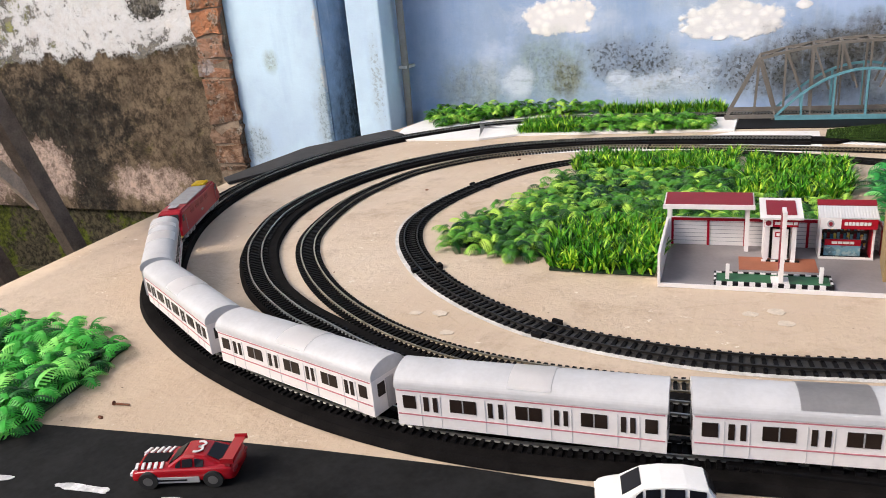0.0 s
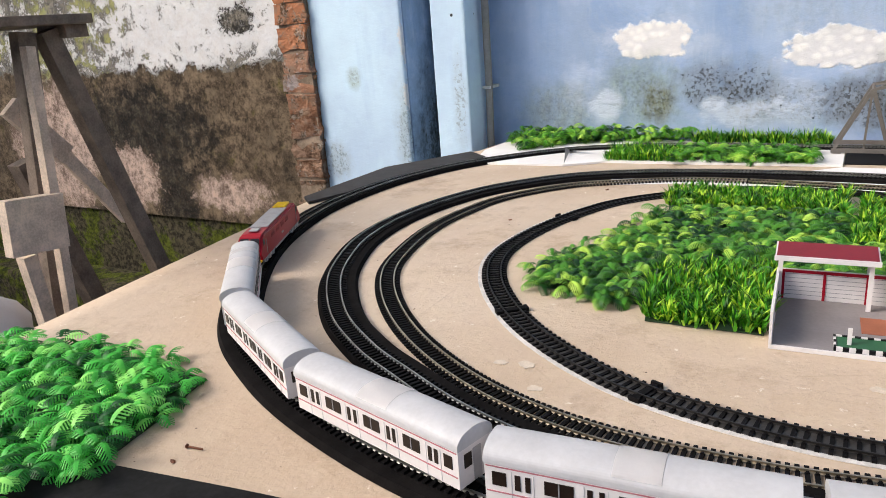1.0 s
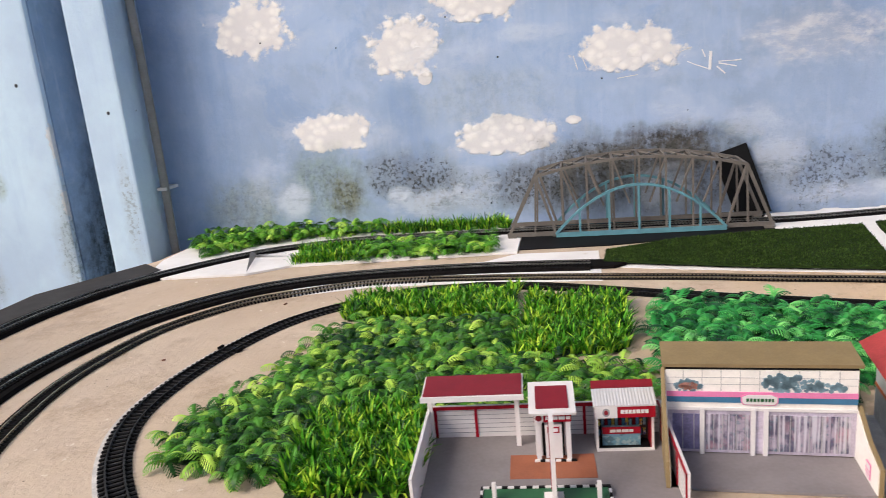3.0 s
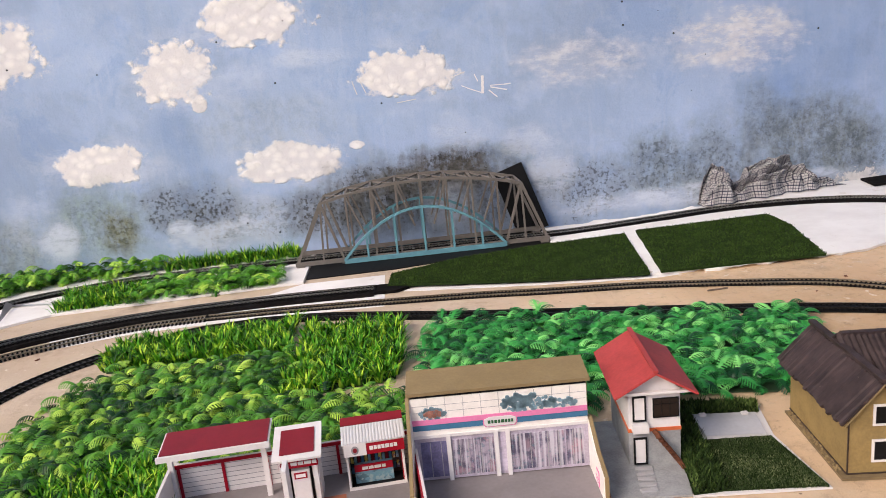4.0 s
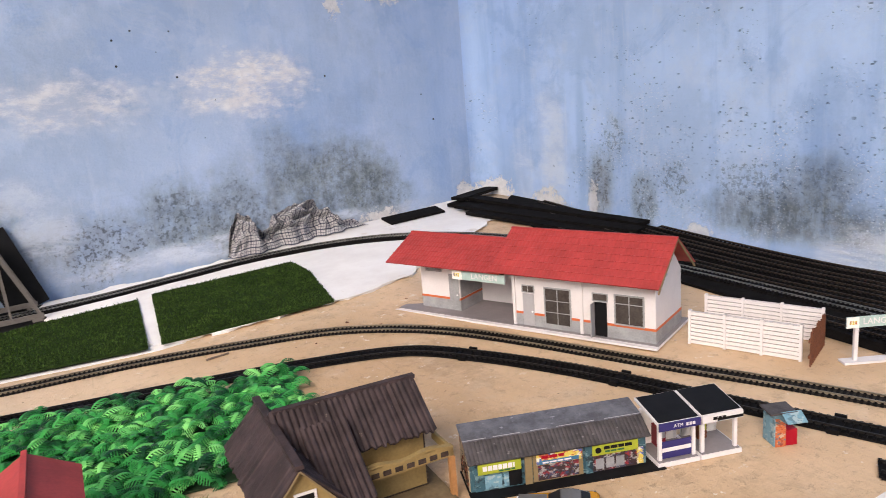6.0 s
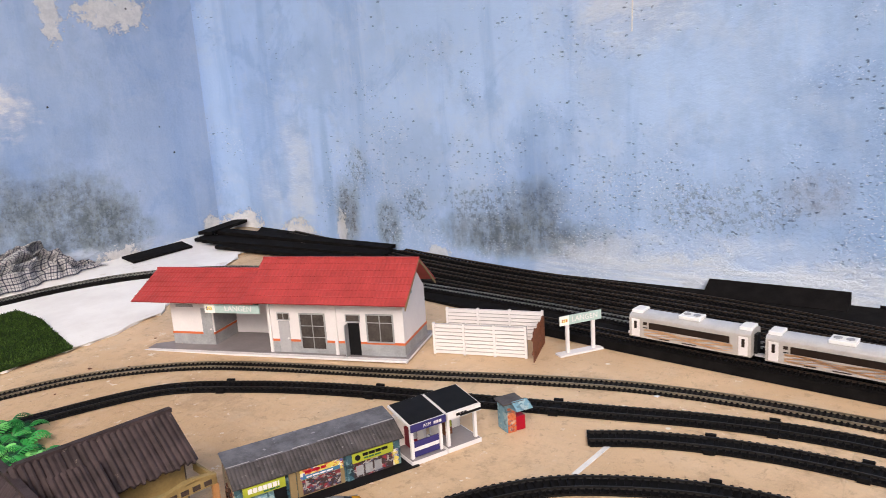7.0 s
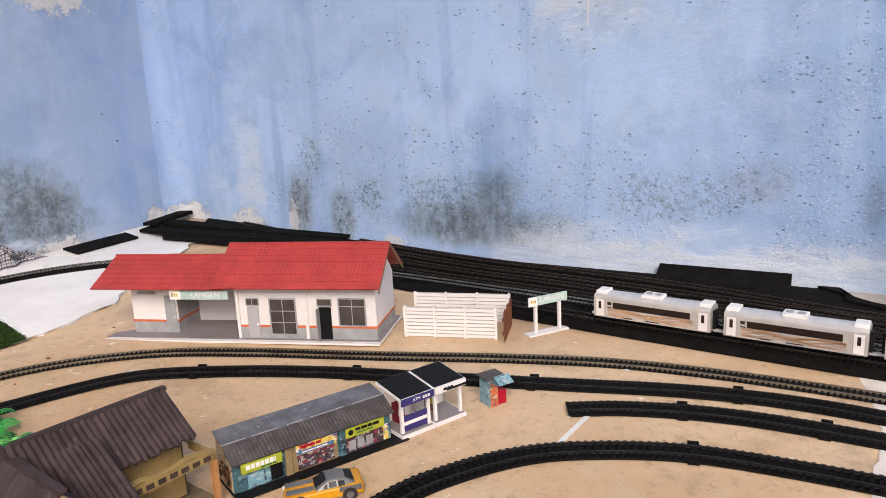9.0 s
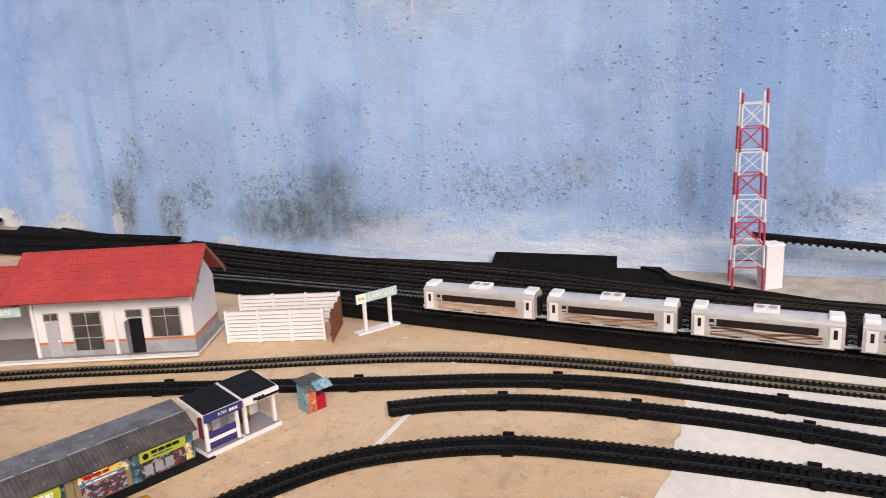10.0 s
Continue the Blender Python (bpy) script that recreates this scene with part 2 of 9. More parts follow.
        h = n.math('ADD', h, n.math('MULTIPLY', f, n.math('MULTIPLY', brushed, 1.2)))
    for u, z, ru, rz, strength in pale:
        f = spot(u, z, ru, rz, rag, 0.05, 2.3)
        col = n.mix(n.math('MULTIPLY', f, strength), col, n.mix(n.ramp(fine, 0.4, 0.62), (0.80, 0.78, 0.76), (0.66, 0.65, 0.64)))
        h = n.math('SUBTRACT', h, n.math('MULTIPLY', f, 0.9))
    if dots:
        f = n.dots(30, dots, 0.16)
        col = n.mix(f, col, (0.035, 0.04, 0.05))
        h = n.math('SUBTRACT', h, n.math('MULTIPLY', f, 0.8))
    if pits:
        y = n.axis(1)
        where = n.math('MULTIPLY', n.math('MULTIPLY', n.ramp(n.axis(2), 0.10, 0.36, 1.0, 0.22), n.ramp(y, 1.30, 1.55, 1.0, 0.10)), n.ramp(y, -0.1, 0.50, 0.55, 1.0))
        gate = n.math('ADD', n.noise(7, 6, 0.72), n.math('MULTIPLY', n.math('SUBTRACT', where, 1.0), 0.15))
        warp = n.nt.nodes.new("ShaderNodeVectorMath")
        warp.operation = 'MULTIPLY_ADD'
        noisy = n.nt.nodes.new("ShaderNodeTexNoise")
        noisy.inputs["Scale"].default_value = 110
        n.put(noisy.inputs["Vector"], n.pos)
        n.put(warp.inputs[0], noisy.outputs["Color"])
        warp.inputs[1].default_value = (0.009, 0.009, 0.009)
        n.put(warp.inputs[2], n.stretch(1, 1, 1.7))
        small = n.math('MULTIPLY', n.dots(115, 0.40, 0.34, warp.outputs[0]), n.ramp(gate, 0.40, 0.50))
        large = n.math('MULTIPLY', n.dots(48, 0.28, 0.175, warp.outputs[0]), n.ramp(gate, 0.33, 0.43))
        hole = n.math('MULTIPLY', n.math('MAXIMUM', small, large), n.ramp(n.axis(2), 0.03, 0.09, 0.0, pits))
        col = n.mix(n.math('MULTIPLY', hole, 0.62), col, (0.08, 0.115, 0.19))
        chip = n.math('MULTIPLY', n.ramp(n.noise(190, 6, 0.7, n.stretch(1, 1, 1.6)), 0.57, 0.62), n.ramp(gate, 0.42, 0.56, 0, 0.8 * pits))
        col = n.mix(chip, col, (0.68, 0.76, 0.88))
        h = n.math('ADD', h, n.math('MULTIPLY', n.math('MULTIPLY', n.noise(30, 6, 0.65), n.ramp(gate, 0.44, 0.58)), 0.9))
        h = n.math('SUBTRACT', h, n.math('MULTIPLY', hole, 3.2))
        h = n.math('ADD', h, n.math('MULTIPLY', chip, 0.9))
    n.bump(n.math('ADD', h, n.math('MULTIPLY', c, 0.3)), 0.6, 0.005)
    return n.done(col, 0.8, 0.0, 0.25)


def wall_moss_material():
    """Wet old plaster: limewash above, brown and black mould, bare pink plaster, moss at the foot."""
    n = Nodes("mouldy_plaster")
    x, z = n.axis(0), n.axis(2)
    b, c, d, e = n.noise(21, 10, 0.8), n.noise(110, 7, 0.75), n.noise(6, 8, 0.72), n.noise(48, 9, 0.78)
    grit = n.math('ADD', n.math('MULTIPLY', b, 0.5), n.math('MULTIPLY', e, 0.5))
    col = n.mix(n.ramp(grit, 0.40, 0.62), (0.052, 0.037, 0.023), (0.32, 0.235, 0.152))
    col = n.mix(n.ramp(n.noise(9, 9, 0.75), 0.56, 0.66, 0, 0.7), col, n.mix(n.ramp(e, 0.4, 0.6), (0.05, 0.045, 0.012), (0.20, 0.17, 0.05)))
    black = n.math('MAXIMUM', n.blob((-1.98, 1.66, 0.02), (0.36, 1, 0.15), b, 0.4, 1.2), n.blob((-1.84, 1.66, -0.16), (0.10, 1, 0.14), b, 0.3, 1.2))
    black = n.math('MAXIMUM', black, n.ramp(d, 0.50, 0.64, 0, 0.65))
    col = n.mix(n.math('MULTIPLY', black, n.ramp(e, 0.36, 0.52, 0.35, 1.0)), col, n.mix(n.ramp(grit, 0.46, 0.62), (0.012, 0.011, 0.010), (0.11, 0.090, 0.065)))
    bare = n.math('MAXIMUM', n.blob((-2.04, 1.66, -0.13), (0.13, 1, 0.10), b, 0.12, 1.5), n.blob((-1.60, 1.66, -0.165), (0.15, 1, 0.055), b, 0.18, 1.7))
    bare = n.math('MAXIMUM', bare, n.blob((-2.42, 1.66, -0.04), (0.24, 1, 0.22), b, 0.12, 1.2))
    col = n.mix(bare, col, n.mix(n.ramp(grit, 0.40, 0.58), (0.17, 0.112, 0.085), (0.74, 0.56, 0.46)))
    # limewash that grows thin and spotted to the west
    rise = n.math('ADD', z, n.math('MULTIPLY', n.math('SUBTRACT', n.noise(12, 9, 0.74), 0.5), 0.20))
    white = n.ramp(rise, 0.205, 0.217)
    flaw = n.math('ADD', n.noise(24, 11, 0.82), n.ramp(x, -2.25, -1.70, 0.14, 0.0))
    flaw = n.math('ADD', flaw, n.math('MULTIPLY', n.ramp(z, 0.20, 0.30, 0.13, 0.0), n.ramp(x, -1.66, -1.55)))
    spot = n.math('MAXIMUM', n.ramp(flaw, 0.585, 0.625, 0, 0.95), n.math('MULTIPLY', n.blob((-1.47, 1.66, 0.338), (0.062, 1, 0.034), e, 0.10, 2.0), n.ramp(c, 0.3, 0.5, 0.5, 1.0)))
    growth = n.mix(n.ramp(e, 0.42, 0.62), (0.040, 0.036, 0.030), (0.34, 0.30, 0.24))
    lichen = n.math('MULTIPLY', n.ramp(n.noise(8, 7, 0.7), 0.49, 0.58), n.ramp(x, -1.95, -1.75, 1.0, 0.0))
    growth = n.mix(lichen, growth, n.mix(n.ramp(e, 0.4, 0.6), (0.16, 0.16, 0.03), (0.46, 0.45, 0.16)))
    limed = n.mix(spot, n.mix(n.ramp(grit, 0.35, 0.6), (0.86, 0.82, 0.78), (0.95, 0.94, 0.93)), growth)
    col = n.mix(white, col, limed)
    # moss
    low = n.ramp(n.math('ADD', z, n.math('MULTIPLY', n.math('SUBTRACT', b, 0.5), 0.03)), -0.262, -0.250, 1, 0)
    green = n.math('MULTIPLY', low, n.ramp(n.noise(7, 8, 0.72), 0.47, 0.56))
    col = n.mix(low, col, n.mix(n.ramp(e, 0.4, 0.6), (0.022, 0.018, 0.012), (0.12, 0.10, 0.06)))
    col = n.mix(green, col, n.mix(n.ramp(grit, 0.42, 0.60), (0.025, 0.034, 0.004), (0.16, 0.19, 0.018)))
    h = n.math('ADD', n.math('ADD', grit, n.math('MULTIPLY', white, 0.6)), n.math('MULTIPLY', c, 0.35))
    h = n.math('SUBTRACT', h, n.math('MULTIPLY', n.math('MULTIPLY', spot, white), 0.5))
    n.bump(h, 1.0, 0.014)
    return n.done(col, 0.88, 0.0, 0.2)


def brick_material():
    n = Nodes("old_brick")
    r, a, b = n.rand(), n.noise(28, 6, 0.7), n.noise(120, 4)
    col = n.mix(r, (0.52, 0.21, 0.10), (0.38, 0.22, 0.15))
    col = n.mix(n.ramp(n.noise(9, 6, 0.7), 0.56, 0.62, 0, 0.7), col, (0.52, 0.50, 0.50))
    col = n.mix(n.ramp(a, 0.50, 0.62, 0, 0.75), col, (0.30, 0.22, 0.16))
    col = n.mix(n.ramp(n.math('ADD', n.axis(2), n.math('MULTIPLY', n.noise(20, 6, 0.7), 0.25)), 0.10, 0.38, 0.85, 0.0), col, n.mix(n.ramp(a, 0.4, 0.6), (0.06, 0.04, 0.025), (0.30, 0.19, 0.13)))
    col = n.mix(n.ramp(n.noise(17, 8, 0.75), 0.52, 0.60, 0, 0.8), col, n.mix(n.ramp(b, 0.4, 0.6), (0.06, 0.05, 0.03), (0.36, 0.31, 0.26)))
    n.bump(n.math('ADD', n.math('MULTIPLY', a, 2.0), b), 1.0, 0.008)
    return n.done(col, 0.9, 0.0, 0.15)


def cloth_material():
    """Checked cotton: dark bands and thin lines on grey."""
    n = Nodes("checked_cotton")
    uv = n.nt.nodes.new("ShaderNodeUVMap").outputs[0]
    s = n.nt.nodes.new("ShaderNodeSeparateXYZ")
    n.put(s.inputs[0], uv)
    line = []
    for k in (0, 1):
        w = n.math('FRACT', n.math('MULTIPLY', s.outputs[k], 11.0))
        band = n.math('MULTIPLY', n.ramp(w, 0.02, 0.06), n.ramp(w, 0.20, 0.24, 1, 0))
        thread = n.math('MULTIPLY', n.ramp(w, 0.56, 0.58), n.ramp(w, 0.64, 0.66, 0.8, 0))
        line.append(n.math('MAXIMUM', band, thread))
    f = n.math('MAXIMUM', line[0], line[1])
    cross = n.math('MULTIPLY', line[0], line[1])
    col = n.mix(n.ramp(n.noise(40, 4), 0.3, 0.7), (0.68, 0.66, 0.66), (0.80, 0.78, 0.78))
    col = n.mix(n.math('MULTIPLY', f, 0.88), col, (0.075, 0.08, 0.13))
    col = n.mix(cross, col, (0.03, 0.035, 0.07))
    n.bump(n.noise(300, 3), 0.3, 0.001)
    return n.done(col, 0.9, 0.0, 0.1)


def shop_print_material():
    """A blurred print of a grille before shelves: thin upright bars, goods and shadow."""
    n = Nodes("shop_window_print")
    slats, blocks, bits = n.noise(1.0, 2, 0.4, n.stretch(520, 1, 14, n.obj)), n.noise(75, 4, 0.6, n.obj), n.noise(300, 4, 0.65, n.stretch(1, 1, 1.4, n.obj))
    col = n.mix(n.ramp(blocks, 0.40, 0.58), (0.10, 0.09, 0.15), (0.40, 0.34, 0.42))
    col = n.mix(n.ramp(n.noise(46, 3, 0.5, n.obj), 0.54, 0.64, 0, 0.6), col, (0.46, 0.22, 0.27))
    col = n.mix(n.ramp(bits, 0.54, 0.64, 0, 0.7), col, (0.13, 0.22, 0.27))
    col = n.mix(n.ramp(slats, 0.50, 0.60, 0, 0.75), col, (0.62, 0.60, 0.66))
    col = n.mix(n.ramp(slats, 0.36, 0.44, 0.6, 0.0), col, (0.07, 0.06, 0.09))
    return n.done(col, 0.35, 0.0, 0.4)


def print_material(name, base, inks, scale=110, rough=0.45):
    """A small colour print: patches of several inks on a ground."""
    n = Nodes(name)
    col = n.mix(n.noise(scale * 3, 3, vec=n.obj), shade(base, 0.75), shade(base, 1.2))
    for k, ink in enumerate(inks):
        f = n.noise(scale * (0.8 + 0.35 * k), 4, 0.6, n.stretch(1 + 0.07 * k, 1, 1.3 + 0.2 * k, n.obj))
        col = n.mix(n.ramp(f, 0.54 + 0.01 * k, 0.58 + 0.01 * k, 0, 0.9), col, ink)
    n.bump(n.noise(scale * 4, 3, vec=n.obj), 0.1, 0.0005)
    return n.done(col, rough, 0.0, 0.35)


def chipped_material(name, paint, bare, share=0.60, rough=0.6):
    """Paint on card, dusty and chipped down to the bare card."""
    n = Nodes(name)
    a, b = n.noise(60, 6, 0.7), n.noise(260, 5, 0.7)
    col = n.mix(n.ramp(a, 0.32, 0.68), shade(paint, 0.65), shade(paint, 1.45))
    col = n.mix(n.ramp(n.noise(150, 7, 0.72), share, share + 0.05, 0, 0.8), col, bare)
    n.bump(n.math('ADD', a, n.math('MULTIPLY', b, 0.6)), 0.5, 0.001)
    return n.done(col, rough, 0.0, 0.3)


M_SHOPPRINT = shop_print_material()
M_TABLE = table_material()
M_SPOT = plain("dried_paint", (0.64, 0.55, 0.45), 0.6, var=0.2, scale=90, bump=0.2)
M_BOARD = board_white_material()
M_WORNBOARD = plain("worn_white_paint", (0.73, 0.67, 0.61), 0.6, var=0.16, scale=11, bump=0.2)
M_DUST = plain("dusty_pale_board", (0.44, 0.395, 0.34), 0.75, var=0.35, scale=30, bump=0.3)
M_WEBBING = plain("dusty_black_plastic", (0.040, 0.037, 0.035), 0.45, var=0.4, scale=60, bump=0.2, spec=0.4)
M_UNDERLAY = plain("dusty_white_paper", (0.66, 0.63, 0.60), 0.7, var=0.3, scale=60, bump=0.2)
M_WOOD = plain("weathered_wood", (0.195, 0.148, 0.114), 0.75, var=0.45, scale=35, bump=0.5)
M_WOODPALE = plain("pale_wood", (0.64, 0.51, 0.40), 0.75, var=0.35, scale=35, bump=0.5)
M_BLACKBED = plain("black_foam_bed", (0.0085, 0.0075, 0.0075), 0.9, var=0.5, scale=70, bump=0.4, spec=0.06)
M_SLEEPER = plain("black_plastic", (0.006, 0.0055, 0.006), 0.65, var=0.35, scale=150, bump=0.1, spec=0.10)
M_SLEEPERB = plain("brown_black_plastic", (0.012, 0.0085, 0.006), 0.6, var=0.4, scale=150, bump=0.1, spec=0.3)
M_RAIL = plain("worn_nickel_rail", (0.42, 0.41, 0.385), 0.34, 0.85, var=0.35, scale=40, bump=0.05)
M_RAILYARD = plain("brown_yard_rail", (0.060, 0.044, 0.034), 0.5, 0.6, var=0.4, scale=40, bump=0.05)
M_BEDGREY = plain("worn_black_ballast", (0.0055, 0.005, 0.005), 0.65, var=0.35, scale=90, bump=0.1, spec=0.10)
M_RAILBRASS = plain("brass_rail", (0.50, 0.42, 0.305), 0.34, 0.85, var=0.35, scale=40, bump=0.05)
M_RAILDARK = plain("blackened_rail", (0.034, 0.031, 0.029), 0.42, 0.6, var=0.4, scale=50, bump=0.05)
M_WHITECARD = plain("white_card", (0.74, 0.705, 0.70), 0.5, var=0.06, scale=45, bump=0.08)
M_ROOFCARD = plain("pale_grey_card", (0.545, 0.54, 0.555), 0.5, var=0.10, scale=30, bump=0.08)
M_TAPE = plain("bright_paper_patch", (0.87, 0.85, 0.85), 0.35, var=0.03, scale=60, bump=0.05)
M_GREYCARD = plain("grey_card", (0.40, 0.39, 0.40), 0.5, var=0.12, scale=40)
M_REDSTRIPE = plain("red_print", (0.50, 0.17, 0.20), 0.5, var=0.15, scale=80)
M_WINDARK = plain("dark_brown_print", (0.020, 0.012, 0.009), 0.4, var=0.4, scale=120, spec=0.3)
M_RED = plain("glossy_red_plastic", (0.34, 0.007, 0.020), 0.32, var=0.12, scale=25, bump=0.03, spec=0.2)
M_REDROOF = plain("red_roof_card", (0.42, 0.052, 0.048), 0.55, var=0.22, scale=40, bump=0.2, spec=0.3)
M_MAROON = plain("maroon_card", (0.22, 0.012, 0.022), 0.5, var=0.12, scale=45, spec=0.3)
M_YELLOW = plain("yellow_plastic", (0.80, 0.55, 0.02), 0.4, var=0.15, scale=60)
M_GREY = plain("grey_plastic", (0.30, 0.30, 0.31), 0.45, var=0.2, scale=90)
M_BLACK = plain("black_paint", (0.007, 0.007, 0.008), 0.6, var=0.35, scale=90, spec=0.18)
M_SILVER = plain("silver_white_paint", (0.73, 0.695, 0.665), 0.26, 0.48, var=0.1, scale=60, bump=0.04)
M_GOLD = plain("gold_stripe", (0.60, 0.38, 0.22), 0.4, 0.3, var=0.25, scale=90)
M_STALLPRINT = print_material("orange_stall_print", (0.52, 0.14, 0.05), ((0.50, 0.40, 0.30), (0.10, 0.16, 0.20), (0.25, 0.04, 0.03)), 170)
M_ORANGE = plain("orange_print", (0.62, 0.14, 0.045), 0.5, var=0.15, scale=80)
M_GREYWALL = plain("grey_wall_print", (0.33, 0.335, 0.34), 0.55, var=0.26, scale=60)
M_DARKBOARD = plain("dark_grey_board", (0.042, 0.039, 0.039), 0.7, var=0.3, scale=40, bump=0.3, spec=0.25)
M_ASPHALT = plain("black_road_board", (0.012, 0.012, 0.0125), 0.8, var=0.6, scale=24, bump=0.5, spec=0.18)
M_WHITEPAINT = plain("white_paint", (0.74, 0.73, 0.72), 0.6, var=0.15, scale=70, bump=0.2)
M_CHALK = chipped_material("chalky_white_paint", (0.62, 0.61, 0.60), (0.10, 0.095, 0.09), 0.60, 0.7)
M_KRAFT = plain("brown_cardboard", (0.27, 0.195, 0.095), 0.75, var=0.14, scale=50, bump=0.2)
M_TANBASE = plain("dirty_tan_cardboard", (0.185, 0.132, 0.068), 0.75, var=0.35, scale=35, bump=0.3)
M_OCHRE = plain("ochre_card_wall", (0.305, 0.212, 0.082), 0.7, var=0.22, scale=50, bump=0.2)
M_PURPLEROOF = chipped_material("brown_corrugated_card", (0.044, 0.029, 0.029), (0.22, 0.17, 0.13), 0.645, 0.65)
M_PAVE = plain("grey_printed_paving", (0.245, 0.22, 0.225), 0.5, var=0.14, scale=30)
M_TERRA = plain("terracotta_print", (0.34, 0.115, 0.06), 0.55, var=0.15, scale=60)
M_TERRAPOST = plain("tan_wood_post", (0.42, 0.20, 0.075), 0.6, var=0.2, scale=60)
M_GREENPRINT = plain("green_print", (0.025, 0.12, 0.05), 0.5, var=0.15, scale=60)
M_BROWNBOARD = plain("dark_printed_shelf", (0.05, 0.032, 0.026), 0.5, var=0.6, scale=220)
M_GOODS = print_material("shelf_goods_print", (0.05, 0.03, 0.03), ((0.30, 0.03, 0.04), (0.40, 0.38, 0.36), (0.05, 0.06, 0.12)), 190)
M_PANE = plain("grey_brown_pane", (0.070, 0.060, 0.055), 0.22, var=0.45, scale=45, bump=0.02, spec=0.5)
M_PINK = plain("pink_print", (0.75, 0.22, 0.42), 0.5, var=0.1, scale=60)
M_BLUEPRINT = plain("blue_print", (0.05, 0.17, 0.30), 0.5, var=0.15, scale=60)
M_LILAC = plain("lilac_shopfront_print", (0.52, 0.46, 0.56), 0.4, var=0.35, scale=55)
M_GLASSPRINT = plain("blue_violet_glass_print", (0.16, 0.15, 0.28), 0.3, var=0.45, scale=90)
M_SKYPRINT = plain("facade_print", (0.88, 0.84, 0.79), 0.45, var=0.10, scale=40)
M_TREEPRINT = plain("blue_grey_tree_print", (0.22, 0.35, 0.42), 0.5, var=0.4, scale=160)
M_SHRUBPRINT = plain("faded_red_brown_print", (0.50, 0.24, 0.19), 0.5, var=0.4, scale=160)
M_GALV = chipped_material("grey_corrugated_print", (0.062, 0.054, 0.054), (0.24, 0.22, 0.21), 0.61, 0.5)
M_ROOFGREY = chipped_material("blue_grey_roof_print", (0.115, 0.115, 0.128), (0.34, 0.34, 0.36), 0.62, 0.4)
M_LIME = plain("lime_sign_print", (0.34, 0.38, 0.03), 0.5, var=0.12, scale=60)
M_TEAL = print_material("teal_shop_print", (0.045, 0.11, 0.14), ((0.015, 0.03, 0.04), (0.16, 0.26, 0.28)), 100)
M_ADPRINT = print_material("yellow_poster_print", (0.66, 0.52, 0.10), ((0.42, 0.05, 0.04), (0.06, 0.10, 0.36), (0.74, 0.70, 0.60)), 120)
M_NAVY = plain("navy_print", (0.035, 0.030, 0.14), 0.5, var=0.12, scale=60, spec=0.3)
M_SKYBLUE = print_material("pale_blue_tin", (0.17, 0.33, 0.41), ((0.10, 0.18, 0.22), (0.34, 0.44, 0.46)), 120)
M_RUST = plain("rust_brown_fence", (0.16, 0.055, 0.025), 0.75, var=0.4, scale=160, bump=0.4)
M_BRIDGE = plain("taupe_grey_card", (0.160, 0.142, 0.126), 0.65, var=0.2, scale=60, bump=0.2)
M_BRIDGEBLUE = plain("turquoise_paint", (0.115, 0.29, 0.35), 0.6, var=0.18, scale=60, bump=0.2)
M_TOWERRED = plain("red_tower_paint", (0.50, 0.05, 0.08), 0.5, var=0.15, scale=80)
M_SIGN = plain("pale_green_sign", (0.42, 0.55, 0.52), 0.5, var=0.15, scale=80)
M_PVC = plain("grey_conduit", (0.30, 0.29, 0.27), 0.55, var=0.2, scale=40)
M_CARYELLOW = plain("orange_yellow_car_paint", (0.60, 0.27, 0.012), 0.25, var=0.1, scale=60, bump=0.02)
M_CARGREY = plain("gunmetal_car_paint", (0.17, 0.165, 0.16), 0.3, 0.3, var=0.15, scale=60, bump=0.02)
M_CARRED = plain("red_car_paint", (0.33, 0.006, 0.012), 0.16, var=0.08, scale=40, bump=0.01, spec=0.5)
M_SIDEPRINT = print_material("tan_poster_print", (0.50, 0.41, 0.26), ((0.20, 0.10, 0.07), (0.40, 0.16, 0.10), (0.06, 0.05, 0.05)), 150)
M_CARWHITE = plain("white_car_paint", (0.80, 0.79, 0.78), 0.25, var=0.04, scale=60, bump=0.02)
M_GLASSDARK = plain("smoked_plastic_window", (0.008, 0.009, 0.013), 0.30, var=0.2, scale=60, bump=0.0, spec=0.25)
M_TYRE = plain("black_tyre", (0.02, 0.02, 0.02), 0.65, var=0.3, scale=150)
M_CONCRETE = plain("damp_concrete", (0.16, 0.15, 0.135), 0.85, var=0.4, scale=8, bump=0.4)
M_FERN = foliage("plastic_fern_green", (0.006, 0.042, 0.010), (0.085, 0.29, 0.030), (0.54, 0.80, 0.11))
M_FERNLEFT = foliage("plastic_fern_bright", (0.005, 0.075, 0.012), (0.070, 0.50, 0.060), (0.36, 0.90, 0.19), island=False)
M_FERNJOIN = foliage("plastic_fern_bright_joined", (0.005, 0.075, 0.012), (0.070, 0.50, 0.060), (0.36, 0.90, 0.19))
M_FERNLEAF = foliage("plastic_fern_leaf", (0.006, 0.042, 0.010), (0.085, 0.29, 0.030), (0.54, 0.80, 0.11), island=False)
M_FERNLIME = foliage("plastic_fern_lime", (0.008, 0.055, 0.006), (0.10, 0.34, 0.022), (0.54, 0.82, 0.12))
M_FERNBLUE = foliage("plastic_fern_cool", (0.004, 0.048, 0.015), (0.038, 0.34, 0.068), (0.28, 0.80, 0.22))
M_GRASS = foliage("plastic_grass", (0.004, 0.050, 0.003), (0.080, 0.34, 0.014), (0.62, 0.86, 0.07))
M_TURF = foliage("dark_turf", (0.016, 0.034, 0.005), (0.036, 0.075, 0.010), (0.085, 0.15, 0.025), rough=0.9)
